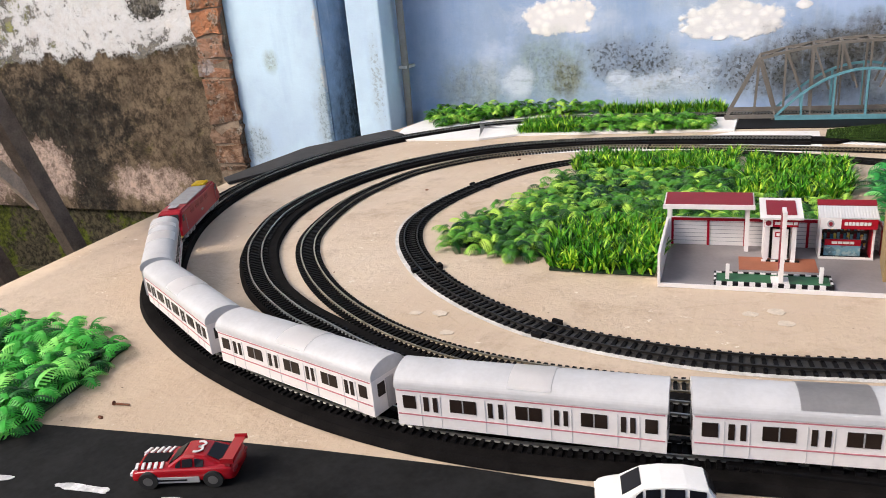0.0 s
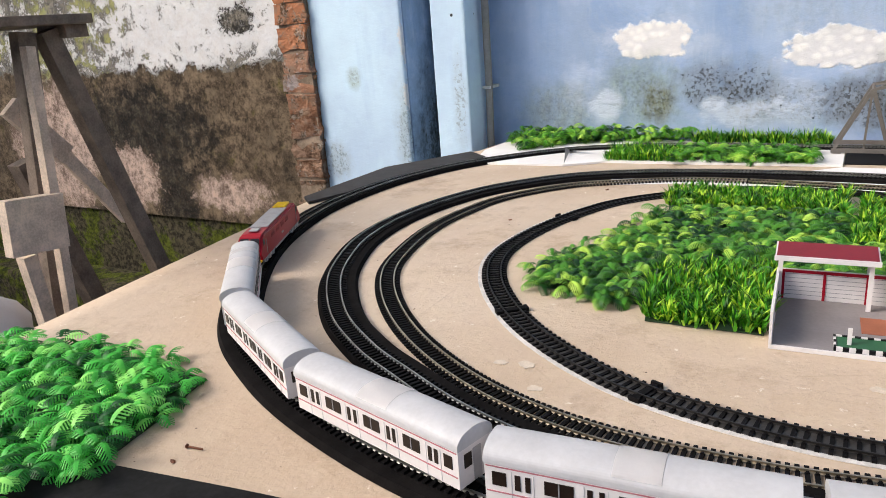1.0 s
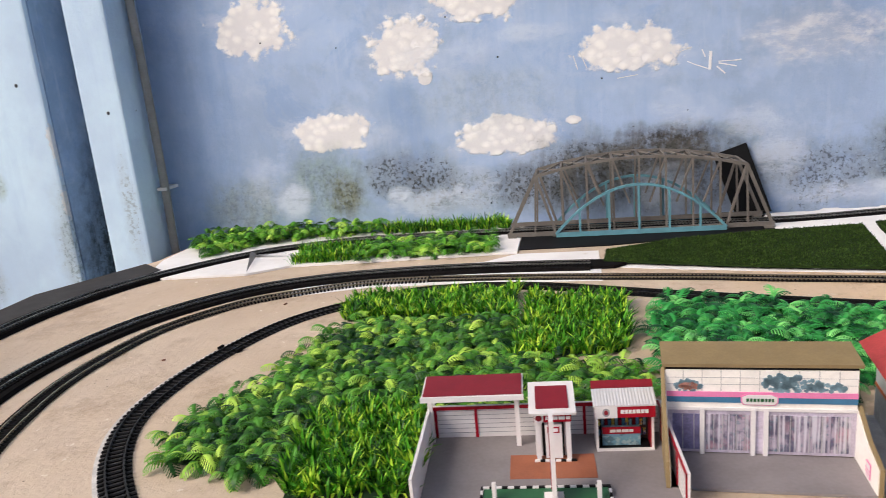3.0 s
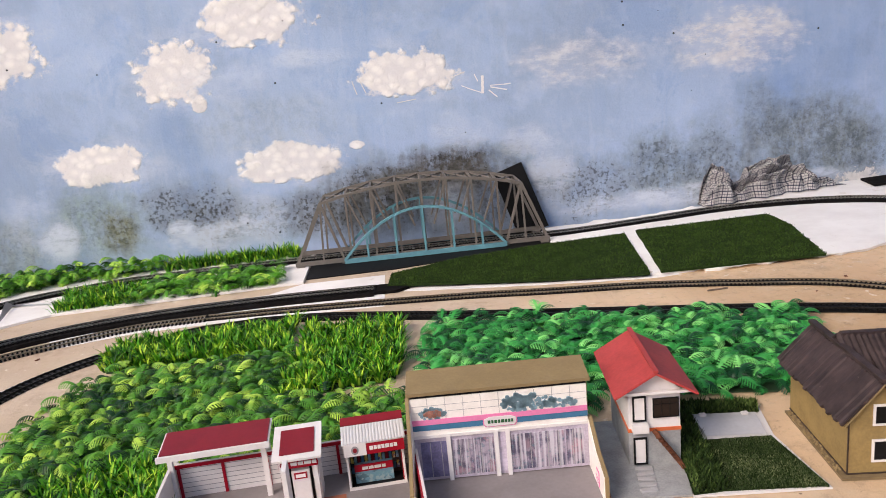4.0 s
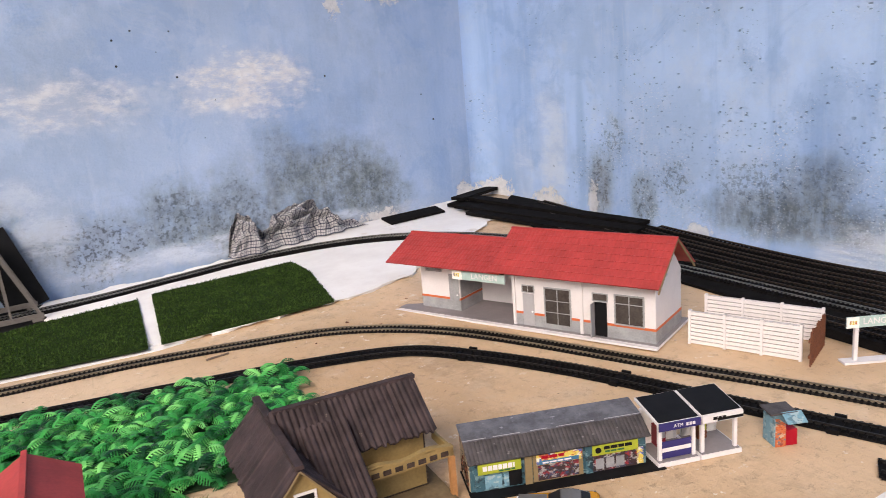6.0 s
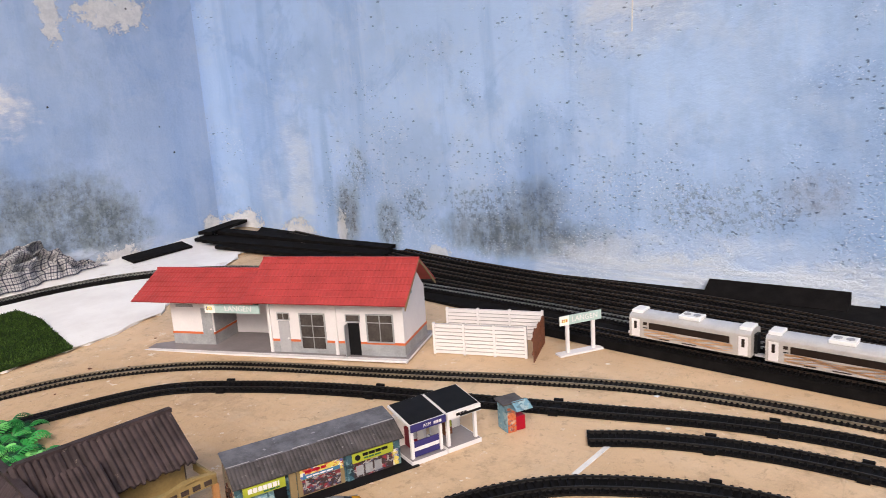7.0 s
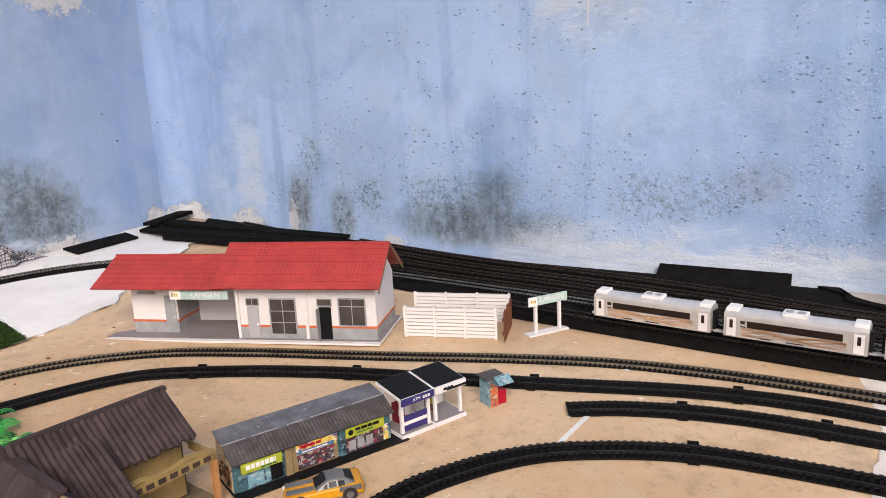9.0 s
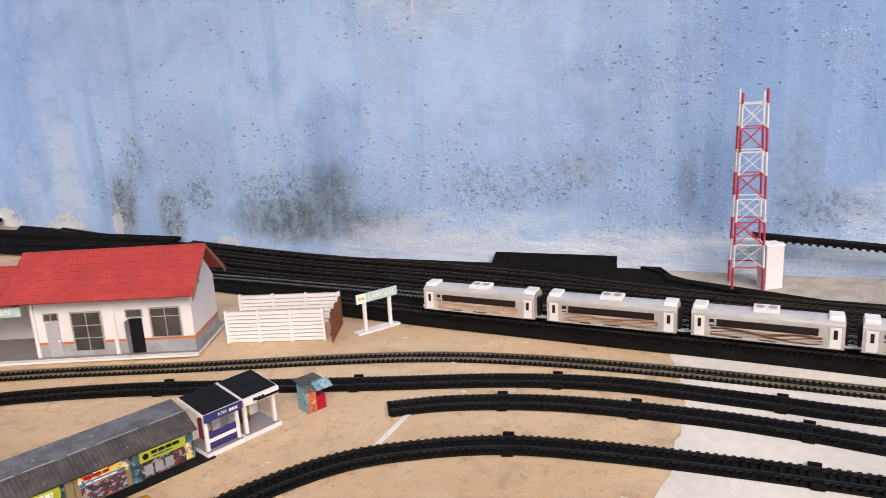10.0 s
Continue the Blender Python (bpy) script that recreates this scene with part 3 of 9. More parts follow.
M_LAWN = foliage("model_lawn", (0.014, 0.030, 0.007), (0.040, 0.070, 0.018), (0.19, 0.22, 0.10), rough=0.85)
M_HEDGE = foliage("model_hedge", (0.010, 0.024, 0.004), (0.034, 0.072, 0.012), (0.14, 0.21, 0.05), rough=0.8)
M_TURFBASE = plain("turf_backing", (0.018, 0.036, 0.008), 0.95, var=0.4, scale=200, bump=0.6, spec=0.1)
M_MATBASE = plain("dark_green_mat_base", (0.012, 0.035, 0.012), 0.7, var=0.4, scale=90)
M_CLOTH = cloth_material()
M_BRICK = brick_material()
M_MORTAR = plain("crumbled_mortar", (0.30, 0.225, 0.165), 0.95, var=0.45, scale=45, bump=0.6, spec=0.1)
M_MOSS = wall_moss_material()
GREYMOULD, DARKMOULD, BROWNMOULD, OLIVEMOULD, GREENMOULD = (0.155, 0.185, 0.195), (0.11, 0.115, 0.11), (0.055, 0.042, 0.027), (0.13, 0.115, 0.035), (0.20, 0.27, 0.17)
NORTH = dict(clouds=CLOUDS,
    mould=[(-0.385, 0.105, 0.092, 0.072, GREENMOULD, 0.55, 0.35), (-0.349, 0.085, 0.036, 0.050, OLIVEMOULD, 0.65, 0.5), (-0.240, 0.118, 0.075, 0.050, DARKMOULD, 0.45, 0.9), (-0.16, 0.10, 0.06, 0.07, DARKMOULD, 0.45, 0.9),
           (-0.02, 0.085, 0.17, 0.045, DARKMOULD, 0.40, 0.7), (0.06, 0.080, 0.07, 0.050, DARKMOULD, 0.60, 0.7), (0.16, 0.105, 0.10, 0.075, DARKMOULD, 0.75, 0.85), (0.33, 0.150, 0.095, 0.042, BROWNMOULD, 0.97, 0.9),
           (0.28, 0.120, 0.16, 0.030, BROWNMOULD, 0.75, 0.8), (0.34, 0.085, 0.20, 0.075, DARKMOULD, 0.70, 0.6), (0.458, 0.160, 0.050, 0.028, GREYMOULD, 0.6, 0.0), (-0.03, 0.272, 0.16, 0.050, (0.40, 0.44, 0.44), 0.30, 0.0),
           (0.62, 0.075, 0.10, 0.065, DARKMOULD, 0.45, 0.85), (0.764, 0.105, 0.070, 0.070, GREYMOULD, 0.75, 0.7), (0.88, 0.085, 0.075, 0.10, GREYMOULD, 0.65, 0.6), (1.10, 0.135, 0.135, 0.085, GREYMOULD, 0.85, 0.35),
           (1.20, 0.085, 0.08, 0.075, GREYMOULD, 0.75, 0.4), (0.98, 0.19, 0.05, 0.07, GREYMOULD, 0.45, 0.3), (-0.58, 0.075, 0.10, 0.060, (0.26, 0.28, 0.22), 0.5, 0.3)],
    wash=[(-0.471, 0.076, 0.036, 0.040, 0.9), (-0.228, 0.083, 0.026, 0.016, 0.85), (-0.064, 0.090, 0.045, 0.050, 0.8), (0.348, 0.216, 0.05, 0.035, 0.5), (0.54, 0.110, 0.05, 0.075, 0.55), (0.49, 0.185, 0.05, 0.03, 0.5),
          (-0.10, 0.36, 0.10, 0.03, 0.35), (0.08, 0.392, 0.07, 0.016, 0.55), (0.95, 0.04, 0.40, 0.022, 0.8), (-0.15, 0.055, 0.10, 0.030, 0.7), (0.33, 0.066, 0.055, 0.040, 0.65), (-0.52, 0.12, 0.05, 0.05, 0.4)],
    pale=[(1.215, 0.020, 0.045, 0.032, 0.85), (1.45, 0.045, 0.04, 0.03, 0.85), (1.13, 0.015, 0.045, 0.02, 0.8), (1.27, 0.535, 0.075, 0.032, 0.9), (1.14, 0.52, 0.02, 0.05, 0.8)],
    # the patch at -0.68 paints the shade beside the conduit
    deep_and_shade=[(1.40, 0.30, 0.14, 0.45, 0.25), (-0.68, 0.35, 0.10, 0.50, 0.35), (-0.21, 0.272, 0.045, 0.044, 0.4), (1.08, 0.30, 0.14, 0.10, 0.35)],
    dots=0.20, streak=0.22, tone=(0.350, 0.455, 0.640))
M_NORTH = wall_blue_material("blue_wall_clouds", ('y', 1.81), span=(-0.80, 0.22), **NORTH)
M_NORTHMID = wall_blue_material("blue_wall_middle", ('y', 1.81), span=(0.22, 0.70), **NORTH)
M_NORTHFAR = wall_blue_material("blue_wall_stained", ('y', 1.81), span=(0.70, 1.50), **NORTH)
M_EAST = wall_blue_material("blue_wall_pitted", ('x', 1.521),
    mould=[(1.02, 0.066, 0.17, 0.036, (0.125, 0.155, 0.175), 0.92, 0.25), (0.976, 0.110, 0.055, 0.050, (0.13, 0.155, 0.165), 0.70, 0.35), (1.323, 0.070, 0.030, 0.050, GREYMOULD, 0.65, 0.8), (1.40, 0.180, 0.030, 0.050, GREYMOULD, 0.22, 0.6),
           (1.25, 0.110, 0.040, 0.050, GREYMOULD, 0.16, 0.7), (1.10, 0.12, 0.08, 0.04, GREYMOULD, 0.20, 0.6), (1.44, 0.07, 0.03, 0.07, (0.22, 0.20, 0.17), 0.55, 0.6), (0.525, 0.160, 0.045, 0.030, (0.32, 0.32, 0.36), 0.35, 0.3), (0.376, 0.130, 0.016, 0.036, GREYMOULD, 0.35, 0.3),
           (1.44, 0.105, 0.035, 0.060, GREYMOULD, 0.55, 0.5), (0.66, 0.13, 0.12, 0.05, (0.24, 0.29, 0.36), 0.16, 0.5), (0.23, 0.14, 0.03, 0.09, (0.20, 0.26, 0.34), 0.5, 0.2), (0.18, 0.10, 0.06, 0.03, GREYMOULD, 0.4, 0.7)],
    wash=[(1.578, 0.150, 0.040, 0.150, 0.6), (1.68, 0.09, 0.030, 0.10, 0.5), (0.794, 0.445, 0.100, 0.060, 0.75), (0.66, 0.045, 0.30, 0.040, 0.6), (0.05, 0.09, 0.14, 0.05, 0.6)],
    pale=[(1.60, 0.035, 0.05, 0.03, 0.85), (1.77, 0.05, 0.04, 0.03, 0.85), (1.46, 0.055, 0.015, 0.035, 0.6), (1.20, 0.02, 0.03, 0.012, 0.7)],
    # the wide patches at 0.20 and -0.2 paint the light's falloff southwards
    deep_and_shade=[(1.74, 0.25, 0.07, 0.25, 0.25), (1.49, 0.15, 0.012, 0.16, 0.6), (0.976, 0.200, 0.032, 0.11, 0.55), (0.20, 0.25, 0.30, 0.35, 0.7), (0.65, 0.14, 0.35, 0.10, 0.25), (-0.2, 0.25, 0.2, 0.3, 0.6)],
    pits=1.0, streak=0.30, tone=(0.375, 0.520, 0.765), foot=(-0.35, 0.98, 0.052))
M_PILLAR = wall_blue_material("pale_blue_pillar", ('y', 1.69), mould=[(-0.93, 0.02, 0.05, 0.16, (0.20, 0.22, 0.18), 0.4, 0.5), (-1.19, -0.05, 0.05, 0.05, (0.25, 0.27, 0.24), 0.4, 0.5), (-1.10, 0.17, 0.02, 0.025, GREENMOULD, 0.4, 0.3), (-0.79, 0.10, 0.02, 0.10, (0.3, 0.34, 0.36), 0.3, 0.5)],
    pale=[(-0.94, 0.25, 0.012, 0.05, 0.7), (-0.94, 0.12, 0.012, 0.03, 0.7)], streak=0.10, tone=(0.575, 0.74, 0.93), worn=0.25, dots=0.06)
# the recess's shade is painted in with its mould: dark tone, blacker inwards
M_RECESS = wall_blue_material("shade_and_damp_recess", ('y', 1.90), mould=[(-0.9, 0.0, 0.12, 0.30, (0.03, 0.032, 0.028), 0.95, 0.5), (-0.9, 0.5, 0.10, 0.7, (0.05, 0.06, 0.07), 0.8, 0.0)], streak=0.5, tone=(0.16, 0.24, 0.38))
M_RECESSSIDE = wall_blue_material("shade_and_damp_side", ('x', -0.94), mould=[(1.86, -0.05, 0.14, 0.25, (0.04, 0.045, 0.035), 0.95, 0.6), (1.87, 0.4, 0.05, 0.7, (0.06, 0.075, 0.09), 0.8, 0.3)], streak=0.4, tone=(0.30, 0.42, 0.60), dots=0.2)


# ---- geometry helpers ----
def link(name, bm, mat, smooth=False):
    me = bpy.data.meshes.new(name)
    bm.to_mesh(me)
    bm.free()
    if mat:
        me.materials.append(mat)
    if smooth:
        me.polygons.foreach_set("use_smooth", [True] * len(me.polygons))
    return new(name, me)


def part(name, bm, mat, parent, label="", smooth=False):
    ob = link(name, bm, mat, smooth)
    ob.parent = parent
    return tagged(ob, label)


def thing(name, m, label, category, group="", kind=""):
    ob = new(name)
    ob.empty_display_size = 0.02
    ob.matrix_world = m
    return tagged(ob, label, category, group, kind)


def box(x0, x1, y0, y1, z0, z1, bm=None, bevel=0.0):
    b = bmesh.new() if bm is None or bevel else bm
    v = [b.verts.new((x, y, z)) for z in (z0, z1) for x, y in ((x0, y0), (x1, y0), (x1, y1), (x0, y1))]
    for f in ((3, 2, 1, 0), (4, 5, 6, 7), (0, 1, 5, 4), (1, 2, 6, 5), (2, 3, 7, 6), (3, 0, 4, 7)):
        b.faces.new([v[i] for i in f])
    if bevel:
        bmesh.ops.bevel(b, geom=b.edges[:], offset=bevel, segments=2, affect='EDGES', profile=0.6)
    return b


def beam(p, q, w, h=None, bm=None, up=(0, 0, 1)):
    """A straight bar of rectangular section from p to q."""
    b = bm or bmesh.new()
    p, q, h = Vector(p), Vector(q), h or w
    d = (q - p).normalized()
    s = d.cross(Vector(up))
    s = s.normalized() if s.length > 1e-4 else Vector((1, 0, 0))
    u = s.cross(d)
    v = [b.verts.new(c + s * a * w / 2 + u * e * h / 2) for c in (p, q) for a, e in ((-1, -1), (1, -1), (1, 1), (-1, 1))]
    for f in ((3, 2, 1, 0), (4, 5, 6, 7), (0, 1, 5, 4), (1, 2, 6, 5), (2, 3, 7, 6), (3, 0, 4, 7)):
        b.faces.new([v[i] for i in f])
    return b


def prism(poly, z0, z1, bm=None):
    """A polygon in plan, raised from z0 to z1."""
    b = bm or bmesh.new()
    lo, hi = [b.verts.new((x, y, z0)) for x, y in poly], [b.verts.new((x, y, z1)) for x, y in poly]
    b.faces.new(hi)
    b.faces.new(lo[::-1])
    for i in range(len(poly)):
        j = (i + 1) % len(poly)
        b.faces.new((lo[i], lo[j], hi[j], hi[i]))
    return b


def profile(poly, y0, y1, bm=None):
    """A polygon in x and z, drawn out along y."""
    b = bm or bmesh.new()
    lo, hi = [b.verts.new((x, y0, z)) for x, z in poly], [b.verts.new((x, y1, z)) for x, z in poly]
    b.faces.new(lo)
    b.faces.new(hi[::-1])
    for i in range(len(poly)):
        j = (i + 1) % len(poly)
        b.faces.new((hi[i], hi[j], lo[j], lo[i]))
    bmesh.ops.recalc_face_normals(b, faces=b.faces[:])
    return b


def profile_x(poly, x0, x1, bm=None):
    """A polygon in y and z, drawn out along x."""
    b = bm or bmesh.new()
    lo, hi = [b.verts.new((x0, y, z)) for y, z in poly], [b.verts.new((x1, y, z)) for y, z in poly]
    b.faces.new(lo)
    b.faces.new(hi[::-1])
    for i in range(len(poly)):
        j = (i + 1) % len(poly)
        b.faces.new((hi[i], hi[j], lo[j], lo[i]))
    bmesh.ops.recalc_face_normals(b, faces=b.faces[:])
    return b


def disc(c, r, depth, axis='Y', n=20, bm=None):
    b = bm or bmesh.new()
    rot = {'X': Matrix.Rotation(radians(90), 4, 'Y'), 'Y': Matrix.Rotation(radians(90), 4, 'X'), 'Z': Matrix.Identity(4)}[axis]
    bmesh.ops.create_cone(b, cap_ends=True, segments=n, radius1=r, radius2=r, depth=depth, matrix=Matrix.Translation(c) @ rot)
    return b


def step(v, a, b):
    t = min(1.0, max(0.0, (v - a) / (b - a)))
    return t * t * (3 - 2 * t)


def ground(x, y):
    """The layout's top: it rises a little towards the room's far corner."""
    return 0.042 * step(x, 0.5, 1.55) * step(y, 0.9, 1.85)


def inside(x, y, poly):
    c = False
    for i in range(len(poly)):
        (ax, ay), (bx, by) = poly[i], poly[i - 1]
        if (ay > y) != (by > y) and x < (bx - ax) * (y - ay) / (by - ay) + ax:
            c = not c
    return c


def sheet(poly, z, thick, cell=0.04, rough=0.0, seed=0):
    """A thin sheet in plan that lies on the ground; its outline is cut into short pieces."""
    ring = []
    for i in range(len(poly)):
        (ax, ay), (bx, by) = poly[i], poly[(i + 1) % len(poly)]
        n = max(1, int(math.hypot(bx - ax, by - ay) / cell))
        for k in range(n):
            t = k / n
            x, y = ax + (bx - ax) * t, ay + (by - ay) * t
            if rough:
                w = noise.noise_vector(Vector((x * 38, y * 38, seed))) * rough
                x, y = x + w[0], y + w[1]
            ring.append((x, y))
    b = prism(ring, 0.0, 1.0)
    bmesh.ops.triangulate(b, faces=[f for f in b.faces if len(f.verts) > 4])
    for v in b.verts:
        v.co.z = ground(v.co.x, v.co.y) + (z + thick if v.co.z > 0.5 else z)
    return b


# ---- structure ----
def wall(name, bm, mat, label):
    return tagged(link(name, bm, mat), label, "wall", kind="structure")


wall("wall_north", box(-0.765, 0.22, 1.81, 1.95, -0.75, 2.4), M_NORTH, "blue limewashed wall with painted clouds and mould stains")
wall("wall_north_middle", box(0.22, 0.70, 1.81, 1.95, -0.75, 2.4), M_NORTHMID, "blue limewashed wall with faint clouds and black mould")
wall("wall_north_end", box(0.70, 1.461, 1.81, 1.95, -0.75, 2.4), M_NORTHFAR, "blue limewashed wall with grey damp stains near the corner")
wall("wall_east", box(1.521, 1.66, -3.0, 1.75, -0.75, 2.4), M_EAST, "pitted blue limewashed wall with damp stains at its foot")
# the plaster runs round the inner corner in a cove
cove = [(1.461 + 0.06 * math.sin(radians(a)), 1.75 + 0.06 * math.cos(radians(a))) for a in range(0, 91, 3)]
wall("wall_corner", prism(cove + [(1.66, 1.75), (1.66, 1.95), (1.461, 1.95)], -0.75, 2.4), M_EAST, "rounded blue plaster corner between two walls")
wall("wall_pillar", box(-1.225, -0.944, 1.69, 2.1, -0.75, 2.4, bevel=0.006), M_PILLAR, "pale blue plastered wall end with worn corner")
wall("wall_strip", box(-0.858, -0.766, 1.69, 1.95, -0.75, 2.4, bevel=0.006), M_PILLAR, "narrow pale blue plastered pillar beside a conduit")
# both recess faces carry painted shade as well as damp
wall("wall_recess", box(-0.946, -0.856, 1.90, 2.0, -0.75, 2.4), M_RECESS, "recess between two blue pillars, its shade and damp painted in")
wall("wall_recess_side", box(-0.944, -0.940, 1.702, 1.90, -0.75, 2.4), M_RECESSSIDE, "side of the recess with painted-in shade and damp stain")
wall("wall_mossy", box(-4.2, -1.318, 1.676, 1.85, -0.252, 2.4), M_MOSS, "mouldy brown wall with peeling white limewash and moss")
wall("wall_west", box(-4.35, -4.2, -3.0, 1.85, -0.75, 0.9), M_CONCRETE, "low bare concrete yard wall")
# unseen south wall, kept high here to cut light from behind the camera
wall("wall_south", box(-0.2, 1.66, -3.15, -3.0, -0.75, 2.4), M_PILLAR, "plain pale blue unseen wall added to hold back light")
wall("wall_yard", box(-4.35, -0.2, -3.15, -3.0, -0.75, 0.9), M_CONCRETE, "low bare concrete yard wall")
tagged(link("floor", box(-4.35, 1.66, -3.15, 1.95, -0.87, -0.75), M_CONCRETE), "damp grey concrete floor", "floor", kind="structure")
tagged(link("ground", box(-60, 60, -60, 60, -1.0, -0.88), M_CONCRETE), "bare grey yard ground", "ground", kind="structure")
# unseen ceiling, added so that the daylight falls off to the east
tagged(link("ceiling", box(-0.8, 1.66, -0.9, 1.95, 2.4, 2.5), M_WHITEPAINT), "plain white unseen ceiling added to shade the room", "ceiling", kind="structure")
wall("wall_mossy_foot", box(-4.2, -1.318, 1.69, 1.85, -0.75, -0.252), M_MOSS, "mossy wet foot of the old wall")
ledge = box(-4.2, -1.25, 1.52, 1.69, -0.75, -0.47, bevel=0.02)
tagged(link("trim_ledge", ledge, M_MOSS), "mossy masonry ledge at the foot of the wall", "ledge", kind="structure")

brick_wall = thing("wall_brick_edge", pose(-1.27, 1.70, -0.75), "broken wall edge of bare orange bricks", "wall", kind="structure")
part("core", box(-0.052, 0.044, -0.023, 0.15, 0, 3.15), M_MORTAR, brick_wall)

# conduit up the corner
pipe = thing("conduit", pose(-0.752, 1.765, 0.0), "grey plastic conduit running up the wall corner", "pipe")
b = bmesh.new()
rings = [[b.verts.new((0.004 * math.sin(k * 1.1) + 0.009 * math.cos(j * 0.4488), 0.009 * math.sin(j * 0.4488), -0.05 + k * 0.2)) for j in range(14)] for k in range(13)]
for lo, hi in zip(rings, rings[1:]):
    for j in range(14):
        b.faces.new((lo[j], lo[(j + 1) % 14], hi[(j + 1) % 14], hi[j]))
part("tube", b, M_PVC, pipe, smooth=True)
for z in (0.133, 0.62):
    part("clip", box(-0.0105, 0.0105, -0.010, 0.044, z - 0.0035, z + 0.0035, bevel=0.001), M_WHITEPAINT, pipe, "white pipe clip")

# ---- the table that carries the layout ----
TABLE = [(-0.69, -0.42), (-0.748, 0.55), (-0.80, 0.93), (-0.83, 1.25), (-0.815, 1.46), (-0.72, 1.64), (-0.70, 1.80), (1.515, 1.80), (1.515, -0.42)]
table = thing("table", pose(0, 0, 0), "large plywood layout table with stains, cracks and paint spots", "table")
b = bmesh.new()
nx, ny = 60, 56
grid = {}
for i in range(nx + 1):
    for j in range(ny + 1):
        y = -0.42 + (1.80 + 0.42) * j / ny
        left = -0.69
        for (ax, ay), (bx, by) in zip(TABLE[:6], TABLE[1:7]):
            if ay <= y <= by:
                left = ax + (bx - ax) * (y - ay) / (by - ay)
        x = left + (1.515 - left) * i / nx
        for top in (0, 1):
            grid[i, j, top] = b.verts.new((x, y, ground(x, y) - (0 if top else 0.022)))
for i in range(nx):
    for j in range(ny):
        b.faces.new([grid[k] for k in ((i, j, 1), (i + 1, j, 1), (i + 1, j + 1, 1), (i, j + 1, 1))])
        b.faces.new([grid[k] for k in ((i, j + 1, 0), (i + 1, j + 1, 0), (i + 1, j, 0), (i, j, 0))])
for i in range(nx):
    b.faces.new([grid[k] for k in ((i, 0, 0), (i + 1, 0, 0), (i + 1, 0, 1), (i, 0, 1))])
    b.faces.new([grid[k] for k in ((i + 1, ny, 0), (i, ny, 0), (i, ny, 1), (i + 1, ny, 1))])
for j in range(ny):
    b.faces.new([grid[k] for k in ((0, j + 1, 0), (0, j, 0), (0, j, 1), (0, j + 1, 1))])
    b.faces.new([grid[k] for k in ((nx, j, 0), (nx, j + 1, 0), (nx, j + 1, 1), (nx, j, 1))])
part("tabletop", b, M_TABLE, table, smooth=True)
for x in (-0.62, 0.42, 1.45):
    for y in (-0.36, 0.7, 1.56):
        part("leg", box(x - 0.03, x + 0.03, y - 0.03, y + 0.03, -0.75, -0.022, bevel=0.003), M_WOOD, table)
for y in (-0.36, 0.7, 1.56):
    part("rail", box(-0.62, 1.45, y - 0.015, y + 0.015, -0.10, -0.024), M_WOOD, table)

# boards and papers that lie on the table
def flat(name, poly, z, thick, mat, label, category, rough=0.0, seed=0):
    return tagged(link(name, sheet(poly, z, thick, 0.015 if rough else 0.03, rough, seed), mat), label, category)


flat("white_board", [(-0.70, 1.63), (-0.665, 1.49), (-0.46, 1.50), (-0.39, 1.545), (0.035, 1.575), (0.035, 1.79), (-0.69, 1.79)], 0.0005, 0.004, M_BOARD,
     "white painted board under the rear track", "board")
flat("white_strip", [(-0.32, 1.365), (-0.20, 1.40), (-0.05, 1.405), (0.18, 1.395), (0.18, 1.575), (0.035, 1.575), (-0.02, 1.53), (-0.20, 1.50), (-0.34, 1.435)], 0.0002, 0.0005, M_BOARD,
     "white paper strip beside the tracks", "paper")
flat("white_board", [(0.50, 1.79), (0.50, 1.62), (0.60, 1.39), (0.66, 1.385), (0.88, 1.375), (0.93, 1.375), (0.97, 1.385), (1.03, 1.40), (1.10, 1.44), (1.20, 1.52), (1.36, 1.58), (1.44, 1.79)],
     0.0005, 0.004, M_BOARD, "white painted board with a ragged edge in the far corner", "board", 0.022, 3)
flat("white_board", [(0.80, 0.385), (0.90, 0.372), (0.95, 0.362), (1.02, 0.356), (1.10, 0.362), (1.19, 0.378), (1.27, 0.36), (1.30, -0.40), (0.80, -0.40)], 0.0003, 0.0003, M_WORNBOARD,
     "worn white patch of paint near the goods line", "board", 0.009, 5)
flat("dusty_board", [(1.40, 0.42), (1.512, 0.46), (1.512, -0.40), (1.36, -0.40), (1.36, 0.2)], 0.0005, 0.0035, M_DUST, "dusty tan board along the wall foot", "board", 0.008, 6)
flat("white_strip", [(0.21, 1.462), (0.42, 1.414), (0.60, 1.380), (0.645, 1.384), (0.60, 1.42), (0.42, 1.45), (0.21, 1.50)], 0.0002, 0.0005, M_BOARD,
     "white paper strip along the turf edge", "paper", 0.003, 8)
flat("black_offcut", [(0.13, 1.462), (0.20, 1.458), (0.222, 1.474), (0.20, 1.497), (0.13, 1.505)], 0.0007, 0.0052, M_BLACKBED, "black foam offcut at the end of the siding", "strip", 0.002, 9)
flat("river_bed", [(0.037, 1.60), (0.20, 1.605), (0.50, 1.662), (0.52, 1.79), (0.037, 1.79)], 0.0005, 0.0015, M_BLACK, "black sheet under the model bridge", "paper")
b = bmesh.new()
for p in (((-0.46, 1.505), (-0.50, 1.62), (-0.495, 1.635)), ((-0.50, 1.62), (-0.40, 1.60), (-0.495, 1.635))):
    b.faces.new([b.verts.new((x, y, 0.006 + (0.012 if i == 1 else 0))) for i, (x, y) in enumerate(p)])
bmesh.ops.solidify(b, geom=b.faces[:], thickness=0.001)
tagged(link("folded_paper", b, M_GREYCARD), "small folded grey paper lying on the white board", "paper")

